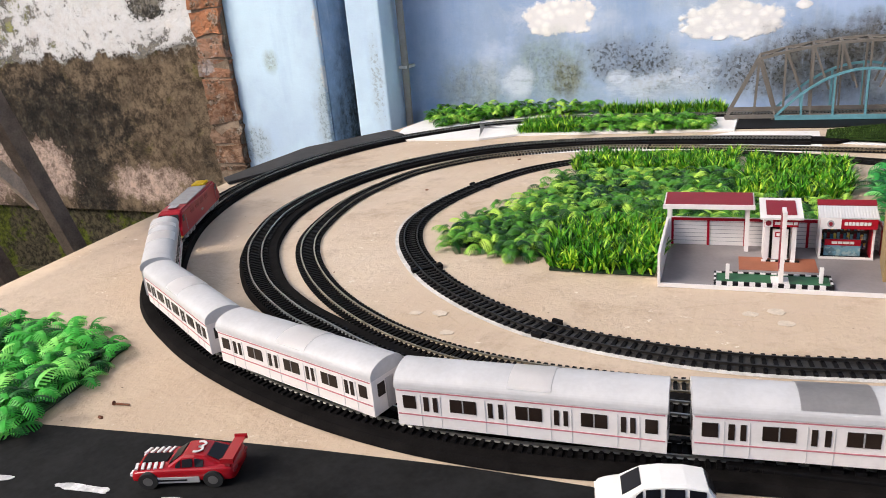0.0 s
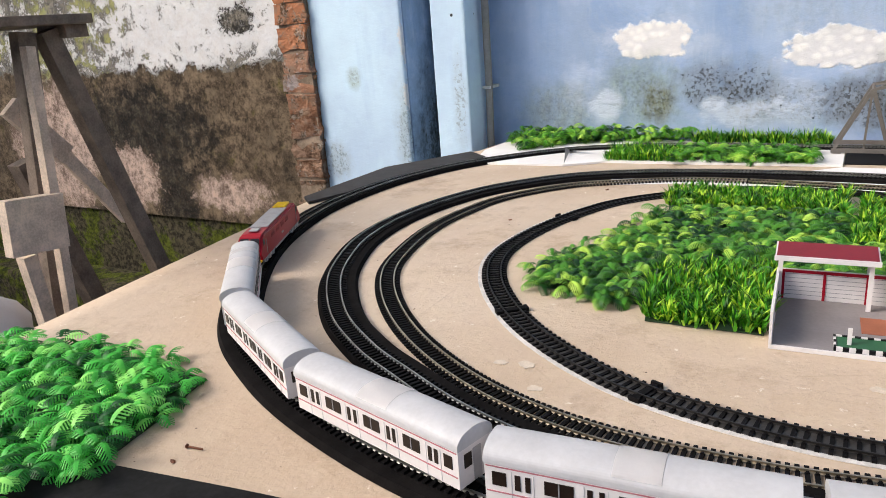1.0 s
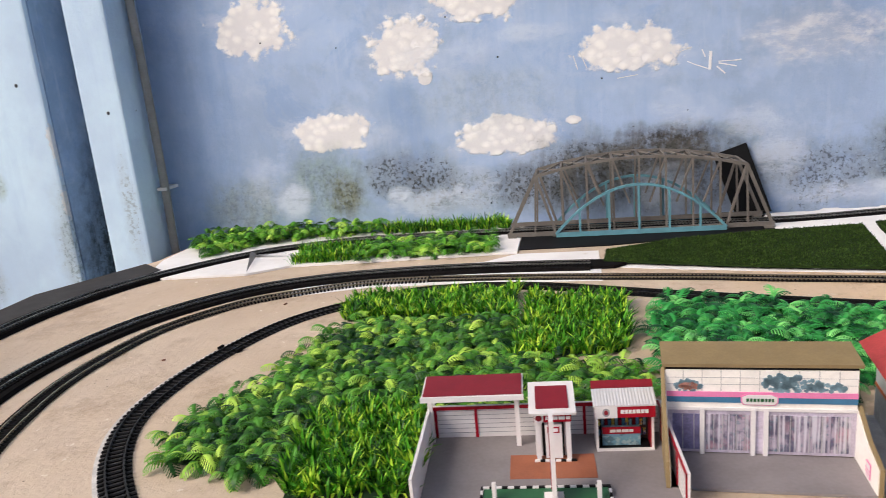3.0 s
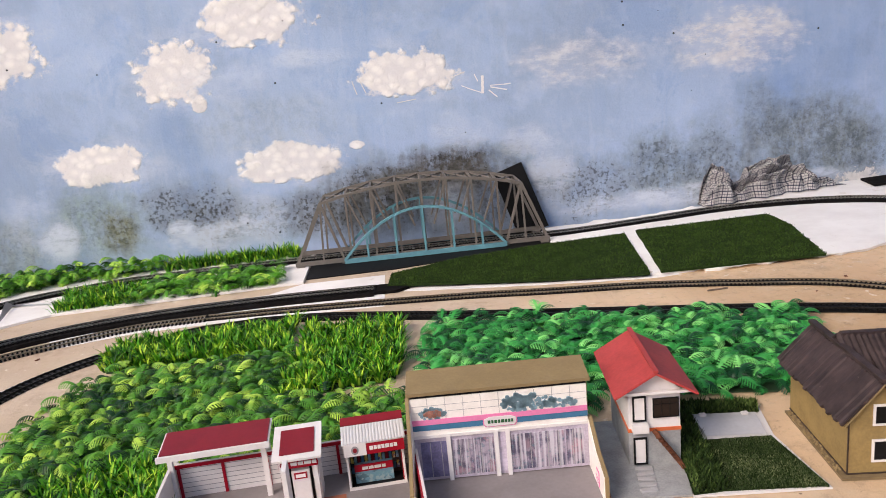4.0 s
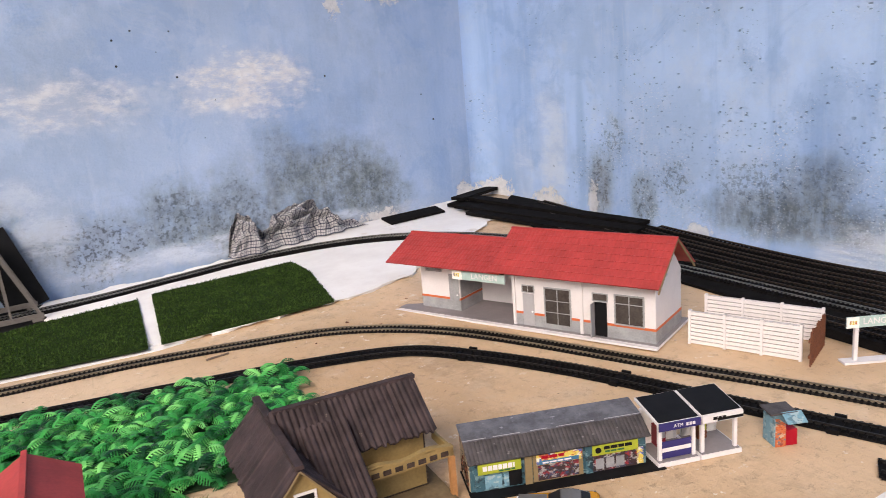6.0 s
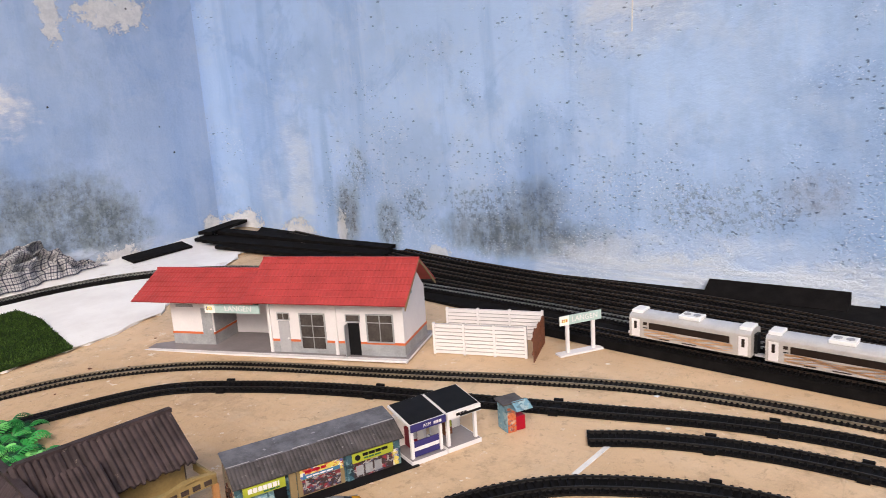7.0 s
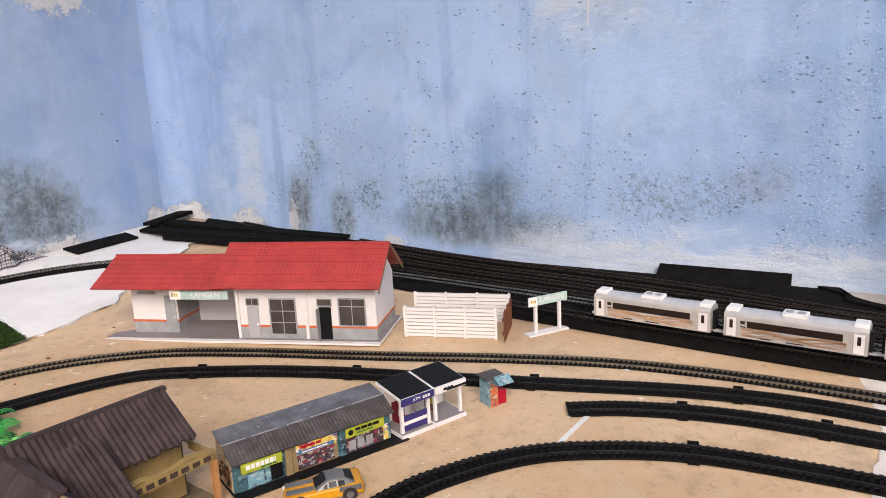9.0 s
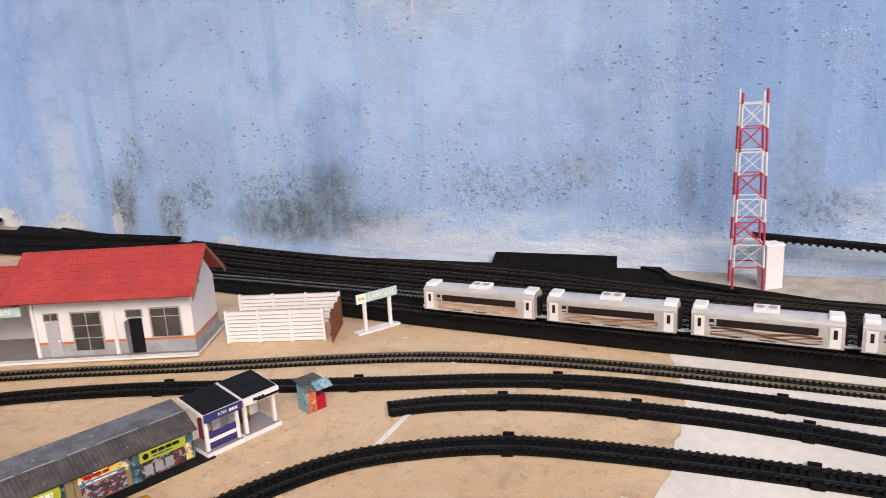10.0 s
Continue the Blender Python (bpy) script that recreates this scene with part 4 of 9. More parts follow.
# black road at the near edge, with painted dashes
road = thing("road", pose(0, 0, 0), "matt black road board with white dashes", "road", kind="structure")
part("surface", sheet([(-0.60, 0.36), (-0.401, 0.403), (-0.291, 0.420), (-0.172, 0.436), (-0.063, 0.448), (0.018, 0.452), (0.10, 0.452), (0.50, 0.44), (0.50, 0.10), (-0.55, 0.02)], 0.0005, 0.0025), M_ASPHALT, road)
for x, y, a, l in ((-0.302, 0.3520, 8, 0.041), (-0.3835, 0.340, 11, 0.042), (-0.222, 0.3615, 9, 0.04), (-0.14, 0.376, 10, 0.04), (-0.05, 0.392, 10, 0.04), (0.04, 0.408, 10, 0.04)):
    rim = []
    for k in range(22):
        u = 6.283 * k / 22
        q = 1 + 0.22 * noise.noise(Vector((math.cos(u) * 2.2 + x * 90, math.sin(u) * 2.2, l)))
        rim.append((math.copysign(abs(math.cos(u)) ** 0.6, math.cos(u)) * l / 2 * q, math.copysign(abs(math.sin(u)) ** 0.55, math.sin(u)) * 0.0029 * q * (0.75 + 0.5 * abs(math.sin(u * 2.5)))))
    d = prism(rim, 0, 0.0005)
    d.transform(pose(x, y, 0.0032, 0, 0, a))
    part("dash", d, M_CHALK, road, "chipped white road dash")
for x, y, a, l in ((0.955, 0.6055, -4, 0.074), (1.118, 0.602, -11, 0.026)):
    d = prism([(-l / 2, -0.0025), (l / 2, -0.0025), (l / 2, 0.0025), (-l / 2, 0.0025)], 0, 0.0008)
    d.transform(pose(x, y, ground(x, y) + 0.0004, 0, 0, a))
    tagged(link("paper_strip", d, M_WHITEPAINT), "thin white paper strip stuck on the table", "paper")


# ---- tracks ----
def spline(pts, stepping=0.005):
    """Points at even distances along a Catmull-Rom curve through pts."""
    p = [Vector((*q, 0)) for q in pts]
    p = [2 * p[0] - p[1]] + p + [2 * p[-1] - p[-2]]
    dense = []
    for i in range(1, len(p) - 2):
        for k in range(40):
            t = k / 40
            dense.append(0.5 * ((2 * p[i]) + (p[i + 1] - p[i - 1]) * t + (2 * p[i - 1] - 5 * p[i] + 4 * p[i + 1] - p[i + 2]) * t * t
                                + (3 * p[i] - p[i - 1] - 3 * p[i + 1] + p[i + 2]) * t ** 3))
    dense.append(p[-2])
    out, rest = [dense[0]], stepping
    for a, c in zip(dense, dense[1:]):
        d = (c - a).length
        at = rest
        while at <= d:
            out.append(a.lerp(c, at / d))
            at += stepping
        rest = at - d
    return out


def sides(line):
    res = []
    for i in range(len(line)):
        d = (line[min(i + 1, len(line) - 1)] - line[max(i - 1, 0)]).normalized()
        res.append(Vector((-d.y, d.x, 0)))
    return res


def sweep(line, section, z):
    """Draws a section (offset to the left, height) along a line on the ground."""
    b, rings = bmesh.new(), []
    for p, s in zip(line, sides(line)):
        rings.append([b.verts.new((p.x + s.x * o, p.y + s.y * o, ground(p.x, p.y) + z + h)) for o, h in section])
    n = len(section)
    for r0, r1 in zip(rings, rings[1:]):
        for i in range(n):
            b.faces.new((r0[i], r0[(i + 1) % n], r1[(i + 1) % n], r1[i]))
    b.faces.new(rings[0][::-1])
    b.faces.new(rings[-1])
    bmesh.ops.recalc_face_normals(b, faces=b.faces[:])
    return b


def rail_section(o):
    return [(o - 0.0014, 0), (o + 0.0014, 0), (o + 0.0005, 0.0006), (o + 0.0007, 0.0024), (o - 0.0007, 0.0024), (o - 0.0005, 0.0006)]


sleeper_meshes = {}
SLEEPERS = []  # sleepers are laid last


def track(pts, label, bed=None, moulded=False, rails=M_RAIL, ties=M_SLEEPER, z=0.0, gap=0.0064, nearest=None, joints=(), underlay=False, web=False):
    """A model railway track: roadbed, two rails, sleepers. bed: (left, right, thickness) of a black foam strip below it."""
    t = thing("railway_track", pose(0, 0, 0), label, "railway track", "model railway tracks")
    line = spline(pts)
    if bed:
        l, r, h = bed
        part("roadbed", sweep(line, [(l, 0), (l - 0.003, h), (r + 0.003, h), (r, 0)], z + 0.0006), M_BLACKBED, t, "black foam roadbed strip")
        z += h
    if underlay:
        part("underlay", sweep(line, [(-0.0150, 0), (-0.0150, 0.0005), (-0.0200, 0.0005), (-0.0200, 0)], z + 0.0003), M_UNDERLAY, t, "white paper underlay")
        part("roadbed", sweep(line, [(0.0150, 0), (0.0146, 0.0010), (-0.0146, 0.0010), (-0.0150, 0)], z + 0.0003), M_WEBBING, t, "dark grey track web")
    if web:
        part("roadbed", sweep(line, [(0.0132, 0), (0.0128, 0.0011), (-0.0128, 0.0011), (-0.0132, 0)], z + 0.0006), M_SLEEPERB, t, "brown-black track web")
    if moulded:
        part("roadbed", sweep(line, [(0.0156, 0), (0.0152, 0.0016), (0.0130, 0.0018), (0.0128, 0.0012), (-0.0128, 0.0012), (-0.0130, 0.0018), (-0.0152, 0.0016), (-0.0156, 0)], z + 0.0006), M_BEDGREY, t, "moulded black plastic ballast bed")
        z += 0.0010
    for o in (-0.0083, 0.0083):
        part("rail", sweep(line, rail_section(o), z + 0.0022), rails, t)
    fine = spline(pts, 0.0068 if moulded else gap)
    SLEEPERS.append((t, fine, sides(fine), z + 0.0006, 0.0146 if moulded else 0.0138 if web else 0.0155, ties, nearest))
    for k in joints:
        i = min(len(line) - 2, int(k * len(line)))
        p, s = line[i], sides(line)[i]
        a = math.degrees(math.atan2(s.y, s.x))
        j = box(-0.0166, 0.0166, -0.0030, 0.0030, 0, 0.0034, bevel=0.0006)
        box(-0.0178, -0.0146, -0.0050, 0.0050, 0, 0.0046, j)
        box(0.0146, 0.0178, -0.0050, 0.0050, 0, 0.0046, j)
        j.transform(pose(p.x, p.y, ground(p.x, p.y) + 0.0004, 0, 0, a))
        part("joiner", j, ties, t, "black plastic joint clip")
    return t, line


A_PTS = [(0.75, 0.30), (0.68, 0.45), (0.50, 0.535), (0.30, 0.528), (0.172, 0.514), (0.062, 0.497), (-0.064, 0.481), (-0.18, 0.490), (-0.30, 0.524), (-0.40, 0.570), (-0.50, 0.638),
         (-0.60, 0.755), (-0.68, 0.89), (-0.735, 1.06), (-0.742, 1.22), (-0.715, 1.36), (-0.645, 1.50), (-0.507, 1.64), (-0.38, 1.70), (-0.27, 1.725), (-0.02, 1.733), (0.25, 1.73),
         (0.53, 1.725), (0.72, 1.735), (0.86, 1.735), (1.00, 1.70), (1.13, 1.62), (1.24, 1.48), (1.31, 1.28), (1.335, 1.06), (1.328, 0.86), (1.30, 0.62), (1.265, 0.36), (1.22, -0.1), (1.20, -0.40)]
A_TRACK, A_LINE = track(A_PTS, "outer loop of model railway track on black foam roadbed", bed=(0.029, -0.021, 0.006), nearest=(-0.9, 0.35, 0.3, 1.1), rails=M_RAIL)
track([(0.64, 0.25), (0.57, 0.44), (0.40, 0.552), (0.20, 0.556), (0.04, 0.545), (-0.09, 0.541), (-0.19, 0.564), (-0.28, 0.606), (-0.342, 0.640), (-0.416, 0.697), (-0.49, 0.785), (-0.535, 0.87), (-0.563, 0.955),
       (-0.572, 1.06), (-0.553, 1.18), (-0.505, 1.29), (-0.41, 1.395), (-0.29, 1.452), (-0.15, 1.478), (0.0, 1.486), (0.165, 1.480)],
      "second railway track loop ending in a siding on black roadbed", bed=(0.020, -0.029, 0.005), nearest=(-0.7, -0.15, 0.5, 1.5))
C_PTS = [(0.53, 0.20), (0.46, 0.45), (0.30, 0.592), (0.15, 0.598), (0.03, 0.583), (-0.09, 0.585), (-0.19, 0.612), (-0.285, 0.665), (-0.365, 0.733), (-0.43, 0.813), (-0.468, 0.895), (-0.495, 1.03), (-0.488, 1.15), (-0.462, 1.24),
         (-0.388, 1.338), (-0.30, 1.388), (-0.207, 1.424), (-0.10, 1.433), (0.07, 1.424), (0.30, 1.398), (0.43, 1.374), (0.57, 1.350), (0.71, 1.304), (0.82, 1.254), (0.91, 1.165), (0.97, 1.05),
         (1.038, 0.866), (1.085, 0.74), (1.118, 0.63), (1.133, 0.52), (1.136, 0.40), (1.131, 0.27), (1.12, 0.05), (1.10, -0.40)]
track(C_PTS[:18], "third loop of model railway track with brownish rails", rails=M_RAILBRASS, gap=0.0061, nearest=(-0.6, 0.1, 0.5, 1.3))
track(C_PTS[17:], "far side of the third loop with dull brass rails", rails=M_RAILBRASS, gap=0.0056, web=True, nearest=(0.85, 1.2, 0.2, 1.2))
D_PTS = [(-0.02, 1.386), (-0.11, 1.372), (-0.20, 1.318), (-0.28, 1.235), (-0.33, 1.10), (-0.342, 0.97), (-0.312, 0.872), (-0.245, 0.778), (-0.17, 0.712), (-0.085, 0.664), (0.0, 0.643), (0.09, 0.638), (0.19, 0.652),
         (0.45, 0.695), (0.63, 0.712), (0.763, 0.694), (0.827, 0.668), (0.885, 0.622), (0.922, 0.562), (0.946, 0.495), (0.955, 0.415), (0.957, 0.33), (0.955, 0.22), (0.94, -0.1), (0.93, -0.40)]
track(D_PTS[:14], "inner loop of black track on a pale paper strip", rails=M_RAILDARK, gap=0.0084, nearest=(-0.4, 0.5, 0.6, 1.5), joints=(0.10, 0.27, 0.52, 0.66, 0.94), underlay=True)
track(D_PTS[13:], "inner loop of moulded black plastic track", moulded=True, rails=M_RAILDARK, nearest=(0.4, 1.0, 0.25, 0.8), joints=(0.02, 0.40, 0.56, 0.72))
track([(-0.02, 1.386), (0.10, 1.370), (0.29, 1.310), (0.52, 1.245), (0.60, 1.222), (0.73, 1.180), (0.845, 1.125), (0.905, 1.04), (0.955, 0.93), (0.995, 0.80), (1.035, 0.665), (1.075, 0.53), (1.09, 0.42), (1.083, 0.30), (1.07, 0.15), (1.05, -0.40)],
      "far side of the inner loop in moulded black plastic track", moulded=True, rails=M_RAILDARK, nearest=(0.85, 1.2, 0.2, 1.1), joints=(0.16, 0.26, 0.40, 0.475, 0.56, 0.645, 0.73, 0.80))
track([(0.984, 0.625), (1.008, 0.578), (1.028, 0.51), (1.037, 0.44), (1.037, 0.34), (1.03, 0.26), (1.01, 0.1), (0.99, -0.40)],
      "short black plastic siding with an open end", moulded=True, rails=M_RAILDARK, joints=(0.11, 0.23, 0.37, 0.5))
G_PTS = [(1.26, 0.86), (1.248, 0.76), (1.236, 0.65), (1.226, 0.54), (1.216, 0.43), (1.207, 0.32), (1.192, 0.18), (1.17, 0.0), (1.14, -0.40)]
G_TRACK, G_LINE = track(G_PTS, "goods siding track on thick black roadbed", rails=M_RAILYARD, bed=(0.026, -0.026, 0.010), nearest=(1.1, 1.3, 0.1, 0.9))
# black station yard
YARD = [(1.375, 1.53), (1.30, 1.25), (1.285, 1.03), (1.262, 0.80), (1.225, 0.45), (1.20, 0.10), (1.16, -0.40), (1.34, -0.40), (1.40, 0.20), (1.47, 0.38), (1.512, 0.44), (1.512, 1.72), (1.44, 1.66)]
flat("yard_board", YARD, 0.001, 0.004, M_BLACKBED, "matt black yard board carrying parallel sidings", "board")
for k, pts in enumerate(([(1.50, 1.60), (1.47, 1.30), (1.455, 1.05), (1.43, 0.78), (1.395, 0.52), (1.34, 0.2), (1.28, -0.40)], [(1.45, 1.58), (1.43, 1.30), (1.415, 1.05), (1.395, 0.80), (1.36, 0.55), (1.315, 0.25), (1.25, -0.40)],
                         [(1.508, 1.28), (1.497, 1.05), (1.475, 0.78), (1.445, 0.58), (1.40, 0.40), (1.36, 0.15), (1.30, -0.40)], [(1.38, 1.45), (1.375, 1.25), (1.372, 1.06), (1.36, 0.85), (1.335, 0.62), (1.29, 0.3), (1.235, -0.1), (1.22, -0.40)])):
    track(pts, "blackened yard siding track", rails=M_RAILYARD, z=0.005, gap=0.0085)
b = bmesh.new()
for x0, x1, y0, y1, h0, h1 in ((1.475, 1.512, 0.475, 0.67, 0.006, 0.024),):
    for v, z in ((((x0, y0), (x1, y0), (x1, y1), (x0, y1)), 0),):
        lo = [b.verts.new((x, y, ground(x, y) + 0.003)) for x, y in v]
        hi = [b.verts.new((x, y, ground(x, y) + (h1 if x > 1.5 else h0))) for x, y in v]
        b.faces.new(hi)
        b.faces.new(lo[::-1])
        for i in range(4):
            b.faces.new((lo[i], lo[(i + 1) % 4], hi[(i + 1) % 4], hi[i]))
tagged(link("black_board", b, M_BLACKBED), "black board offcut tilted against the wall foot", "board")
flat("black_offcut", [(1.45, 0.40), (1.512, 0.41), (1.512, 0.44), (1.41, 0.32), (1.40, 0.30)], 0.005, 0.004, M_BLACKBED, "pointed black board offcut by the wall", "board")
# loose stack of black track strips in the far corner
for x0, y0, x1, y1, w, z in ((1.36, 1.745, 1.505, 1.36, 0.05, 0.006), (1.40, 1.765, 1.495, 1.30, 0.035, 0.013), (1.345, 1.70, 1.46, 1.28, 0.04, 0.010), (1.365, 1.735, 1.505, 1.785, 0.035, 0.016), (1.33, 1.64, 1.43, 1.22, 0.03, 0.006)):
    g0, g1 = ground(x0, y0), ground(x1, y1)
    s = beam((x0, y0, g0 + z + 0.004), (x1, y1, g1 + z), w, 0.007)
    tagged(link("black_strip", s, M_BLACKBED), "loose black foam track strip stacked in the corner", "strip", "stack of black strips")
flat("black_offcut", [(1.188, 1.781), (1.175, 1.714), (1.308, 1.704), (1.325, 1.768)], 0.0046, 0.004, M_BLACKBED, "short black foam offcut on the white board", "strip")
b = beam((0.49, 1.785, ground(0.5, 1.78)), (0.445, 1.803, 0.135), 0.065, 0.006, up=(0, 1, 0))
tagged(link("black_card", b, M_BLACK), "black card leaning on the wall behind the bridge", "card")
flat("track_underlay", [(-0.835, 1.14), (-0.80, 1.11), (-0.70, 1.40), (-0.66, 1.55), (-0.722, 1.60), (-0.83, 1.41)], 0.001, 0.005, M_DARKBOARD, "dark grey flat board beside the outer loop", "board")
# railer ramp beside the outer loop
rl = box(0.09, 0.27, 0.0, 0.022, 0, 0.006, bevel=0.001)
for k in range(14):
    box(0.10 + k * 0.012, 0.106 + k * 0.012, 0.004, 0.018, 0.006, 0.0085, rl)
rl.transform(pose(0.0, 0.480, 0.003, 0, 0, 5))
tagged(link("rerailer", rl, M_SLEEPER), "black plastic rerailing ramp lying beside the track", "track piece")


def track_pose(line, dist, z):
    """Place and heading on a line at a distance from its start; x looks along the track."""
    i = max(0, min(len(line) - 2, int(dist / 0.005)))
    f = dist / 0.005 - i
    p, d = line[i].lerp(line[i + 1], f), line[min(len(line) - 1, i + 3)] - line[max(0, i - 3)]
    return Vector((p.x, p.y, ground(p.x, p.y) + z)), d.normalized()


def chord_pose(line, d0, d1, z):
    """The pose of a vehicle whose ends stand on a line at two distances."""
    a, _ = track_pose(line, d0, z)
    c, _ = track_pose(line, d1, z)
    e = (c - a).normalized()
    s = Vector((-e.y, e.x, 0)).normalized()
    u = e.cross(s)
    return Matrix.Translation((a + c) / 2) @ Matrix((e, s, u)).transposed().to_4x4()


def dist_at(line, x, y):
    return min(range(len(line)), key=lambda i: (line[i].x - x) ** 2 + (line[i].y - y) ** 2) * 0.005


# ---- rolling stock ----
def arc_profile(w, z0, z1, rise, n=8):
    """Half width w, walls from z0 to z1, and a roof that rises in an arc, as points in y and z."""
    pts = [(-w, z0), (-w, z1)]
    for k in range(1, n):
        a = math.pi * k / n
        pts.append((-w * math.cos(a), z1 + rise * math.sin(a) ** 0.8))
    return pts + [(w, z1), (w, z0)]


def bogie(parent, x, mat, w=0.012):
    g = box(x - 0.017, x + 0.017, -w, w, 0.0022, 0.0085, bevel=0.001)
    for dx in (-0.011, 0, 0.011):
        box(x + dx - 0.003, x + dx + 0.003, -w - 0.0012, w + 0.0012, 0.003, 0.006, g)
    part("bogie", g, mat, parent, "dark bogie frame")
    for dx in (-0.010, 0.010):
        g = bmesh.new()
        for y in (-0.0078, 0.0078):
            disc((x + dx, y, 0.0048), 0.0048, 0.0022, 'Y', 18, g)
        disc((x + dx, 0, 0.0048), 0.0012, 0.016, 'Y', 8, g)
        part("wheelset", g, M_RAILDARK, parent)


def white_coach(length, roof_patch):
    """A white card coach, centred, rail top at z = 0."""
    h = length / 2
    t = thing("passenger_coach", pose(0, 0, 0), "white card commuter coach with red stripes on the outer loop", "train coach", "coaches of the white train")
    w, z0, z1 = 0.0165, 0.0055, 0.0335
    part("body", profile_x(arc_profile(w, z0, z1, 0.0, 2)[:2] + [(-w + 0.001, z1 + 0.001), (w - 0.001, z1 + 0.001), (w, z1), (w, z0)], -h, h), M_WHITECARD, t)
    part("roof", profile_x([(y, z) for y, z in arc_profile(w + 0.0008, z1 + 0.0002, z1 + 0.0016, 0.0105, 24)], -h - 0.0006, h + 0.0006), M_ROOFCARD, t, "pale grey curved card roof")
    for x0, x1, m in roof_patch:
        pts = [(y * 1.012, z + 0.0004) for y, z in arc_profile(w + 0.0008, z1 + 0.0002, z1 + 0.0016, 0.0105, 24)][4:-4]
        b = bmesh.new()
        lo, hi = [b.verts.new((x0, y, z)) for y, z in pts], [b.verts.new((x1, y, z)) for y, z in pts]
        for i in range(len(pts) - 1):
            b.faces.new((lo[i], hi[i], hi[i + 1], lo[i + 1]))
        bmesh.ops.solidify(b, geom=b.faces[:], thickness=-0.0004)
        part("roof_patch", b, m, t, "paper patch glued on the roof")
    panes = [(0.030, 0.072), (0.200, 0.292), (0.432, 0.530), (0.680, 0.782), (0.920, 0.972)]
    slits = [(0.104, 0.122), (0.136, 0.154), (0.338, 0.354), (0.370, 0.388), (0.576, 0.594), (0.616, 0.634), (0.832, 0.850), (0.868, 0.888)]
    for side in (-1, 1):
        y = side * w
        for a, c in panes + slits:
            tall = (a, c) in slits
            xa, xc = -h + a * length, -h + c * length
            g = box(xa, xc, min(y, y + side * 0.0005), max(y, y + side * 0.0005), 0.0190 - (0.0012 if tall else 0), 0.0285)
            if c - a > 0.08:
                xm = (xa + xc) / 2
            part("window", g, M_WINDARK, t)
            if c - a > 0.08:
                part("window_bar", box(xm - 0.0004, xm + 0.0004, min(y, y + side * 0.0008), max(y, y + side * 0.0008), 0.0190, 0.0285), M_GREY, t)
        for za, zc in ((0.0138, 0.0146), (0.0318, 0.0325)):
            part("stripe", box(-h + 0.001, h - 0.001, min(y, y + side * 0.0004), max(y, y + side * 0.0004), za, zc), M_REDSTRIPE, t, "thin red stripe")
        for a in (0.09, 0.165, 0.325, 0.40, 0.565, 0.645, 0.82, 0.90):
            x = -h + a * length
            part("door_seam", box(x - 0.0002, x + 0.0002, min(y, y + side * 0.0003), max(y, y + side * 0.0003), z0, 0.030), M_ROOFCARD, t)
    for e in (-1, 1):
        x = e * h
        part("end_window", box(min(x, x + e * 0.0005), max(x, x + e * 0.0005), 0.004, 0.011, 0.019, 0.029), M_WINDARK, t)
        part("end_door", box(min(x, x + e * 0.0006), max(x, x + e * 0.0006), -0.005, 0.0025, 0.0062, 0.030), M_GREYCARD, t)
        part("coupler", box(min(x, x + e * 0.008), max(x, x + e * 0.008), -0.0015, 0.0015, 0.004, 0.0058), M_BLACK, t)
    part("underframe", box(-h + 0.006, h - 0.006, -0.0135, 0.0135, 0.0030, 0.0056), M_BLACK, t)
    bogie(t, -h + 0.032, M_BLACK)
    bogie(t, h - 0.032, M_BLACK)
    return t


RAILZ = 0.0115
COACH, PITCH = 0.176, 0.190
d_c3 = dist_at(A_LINE, -0.222, 0.498)  # middle of the third coach
plans = [((-0.015, 0.02, M_TAPE), (0.045, 0.06, M_TAPE)), ((-0.015, 0.016, M_TAPE),), ((-0.02, 0.012, M_TAPE),), ((-0.018, 0.010, M_TAPE),), ((-0.010, 0.030, M_GREYCARD),)]
for k in range(5):
    c = d_c3 + (2 - k) * PITCH
    coach = white_coach(COACH, plans[k])
    coach.matrix_world = chord_pose(A_LINE, c - COACH * 0.36, c + COACH * 0.36, RAILZ) @ pose(0, 0, 0)


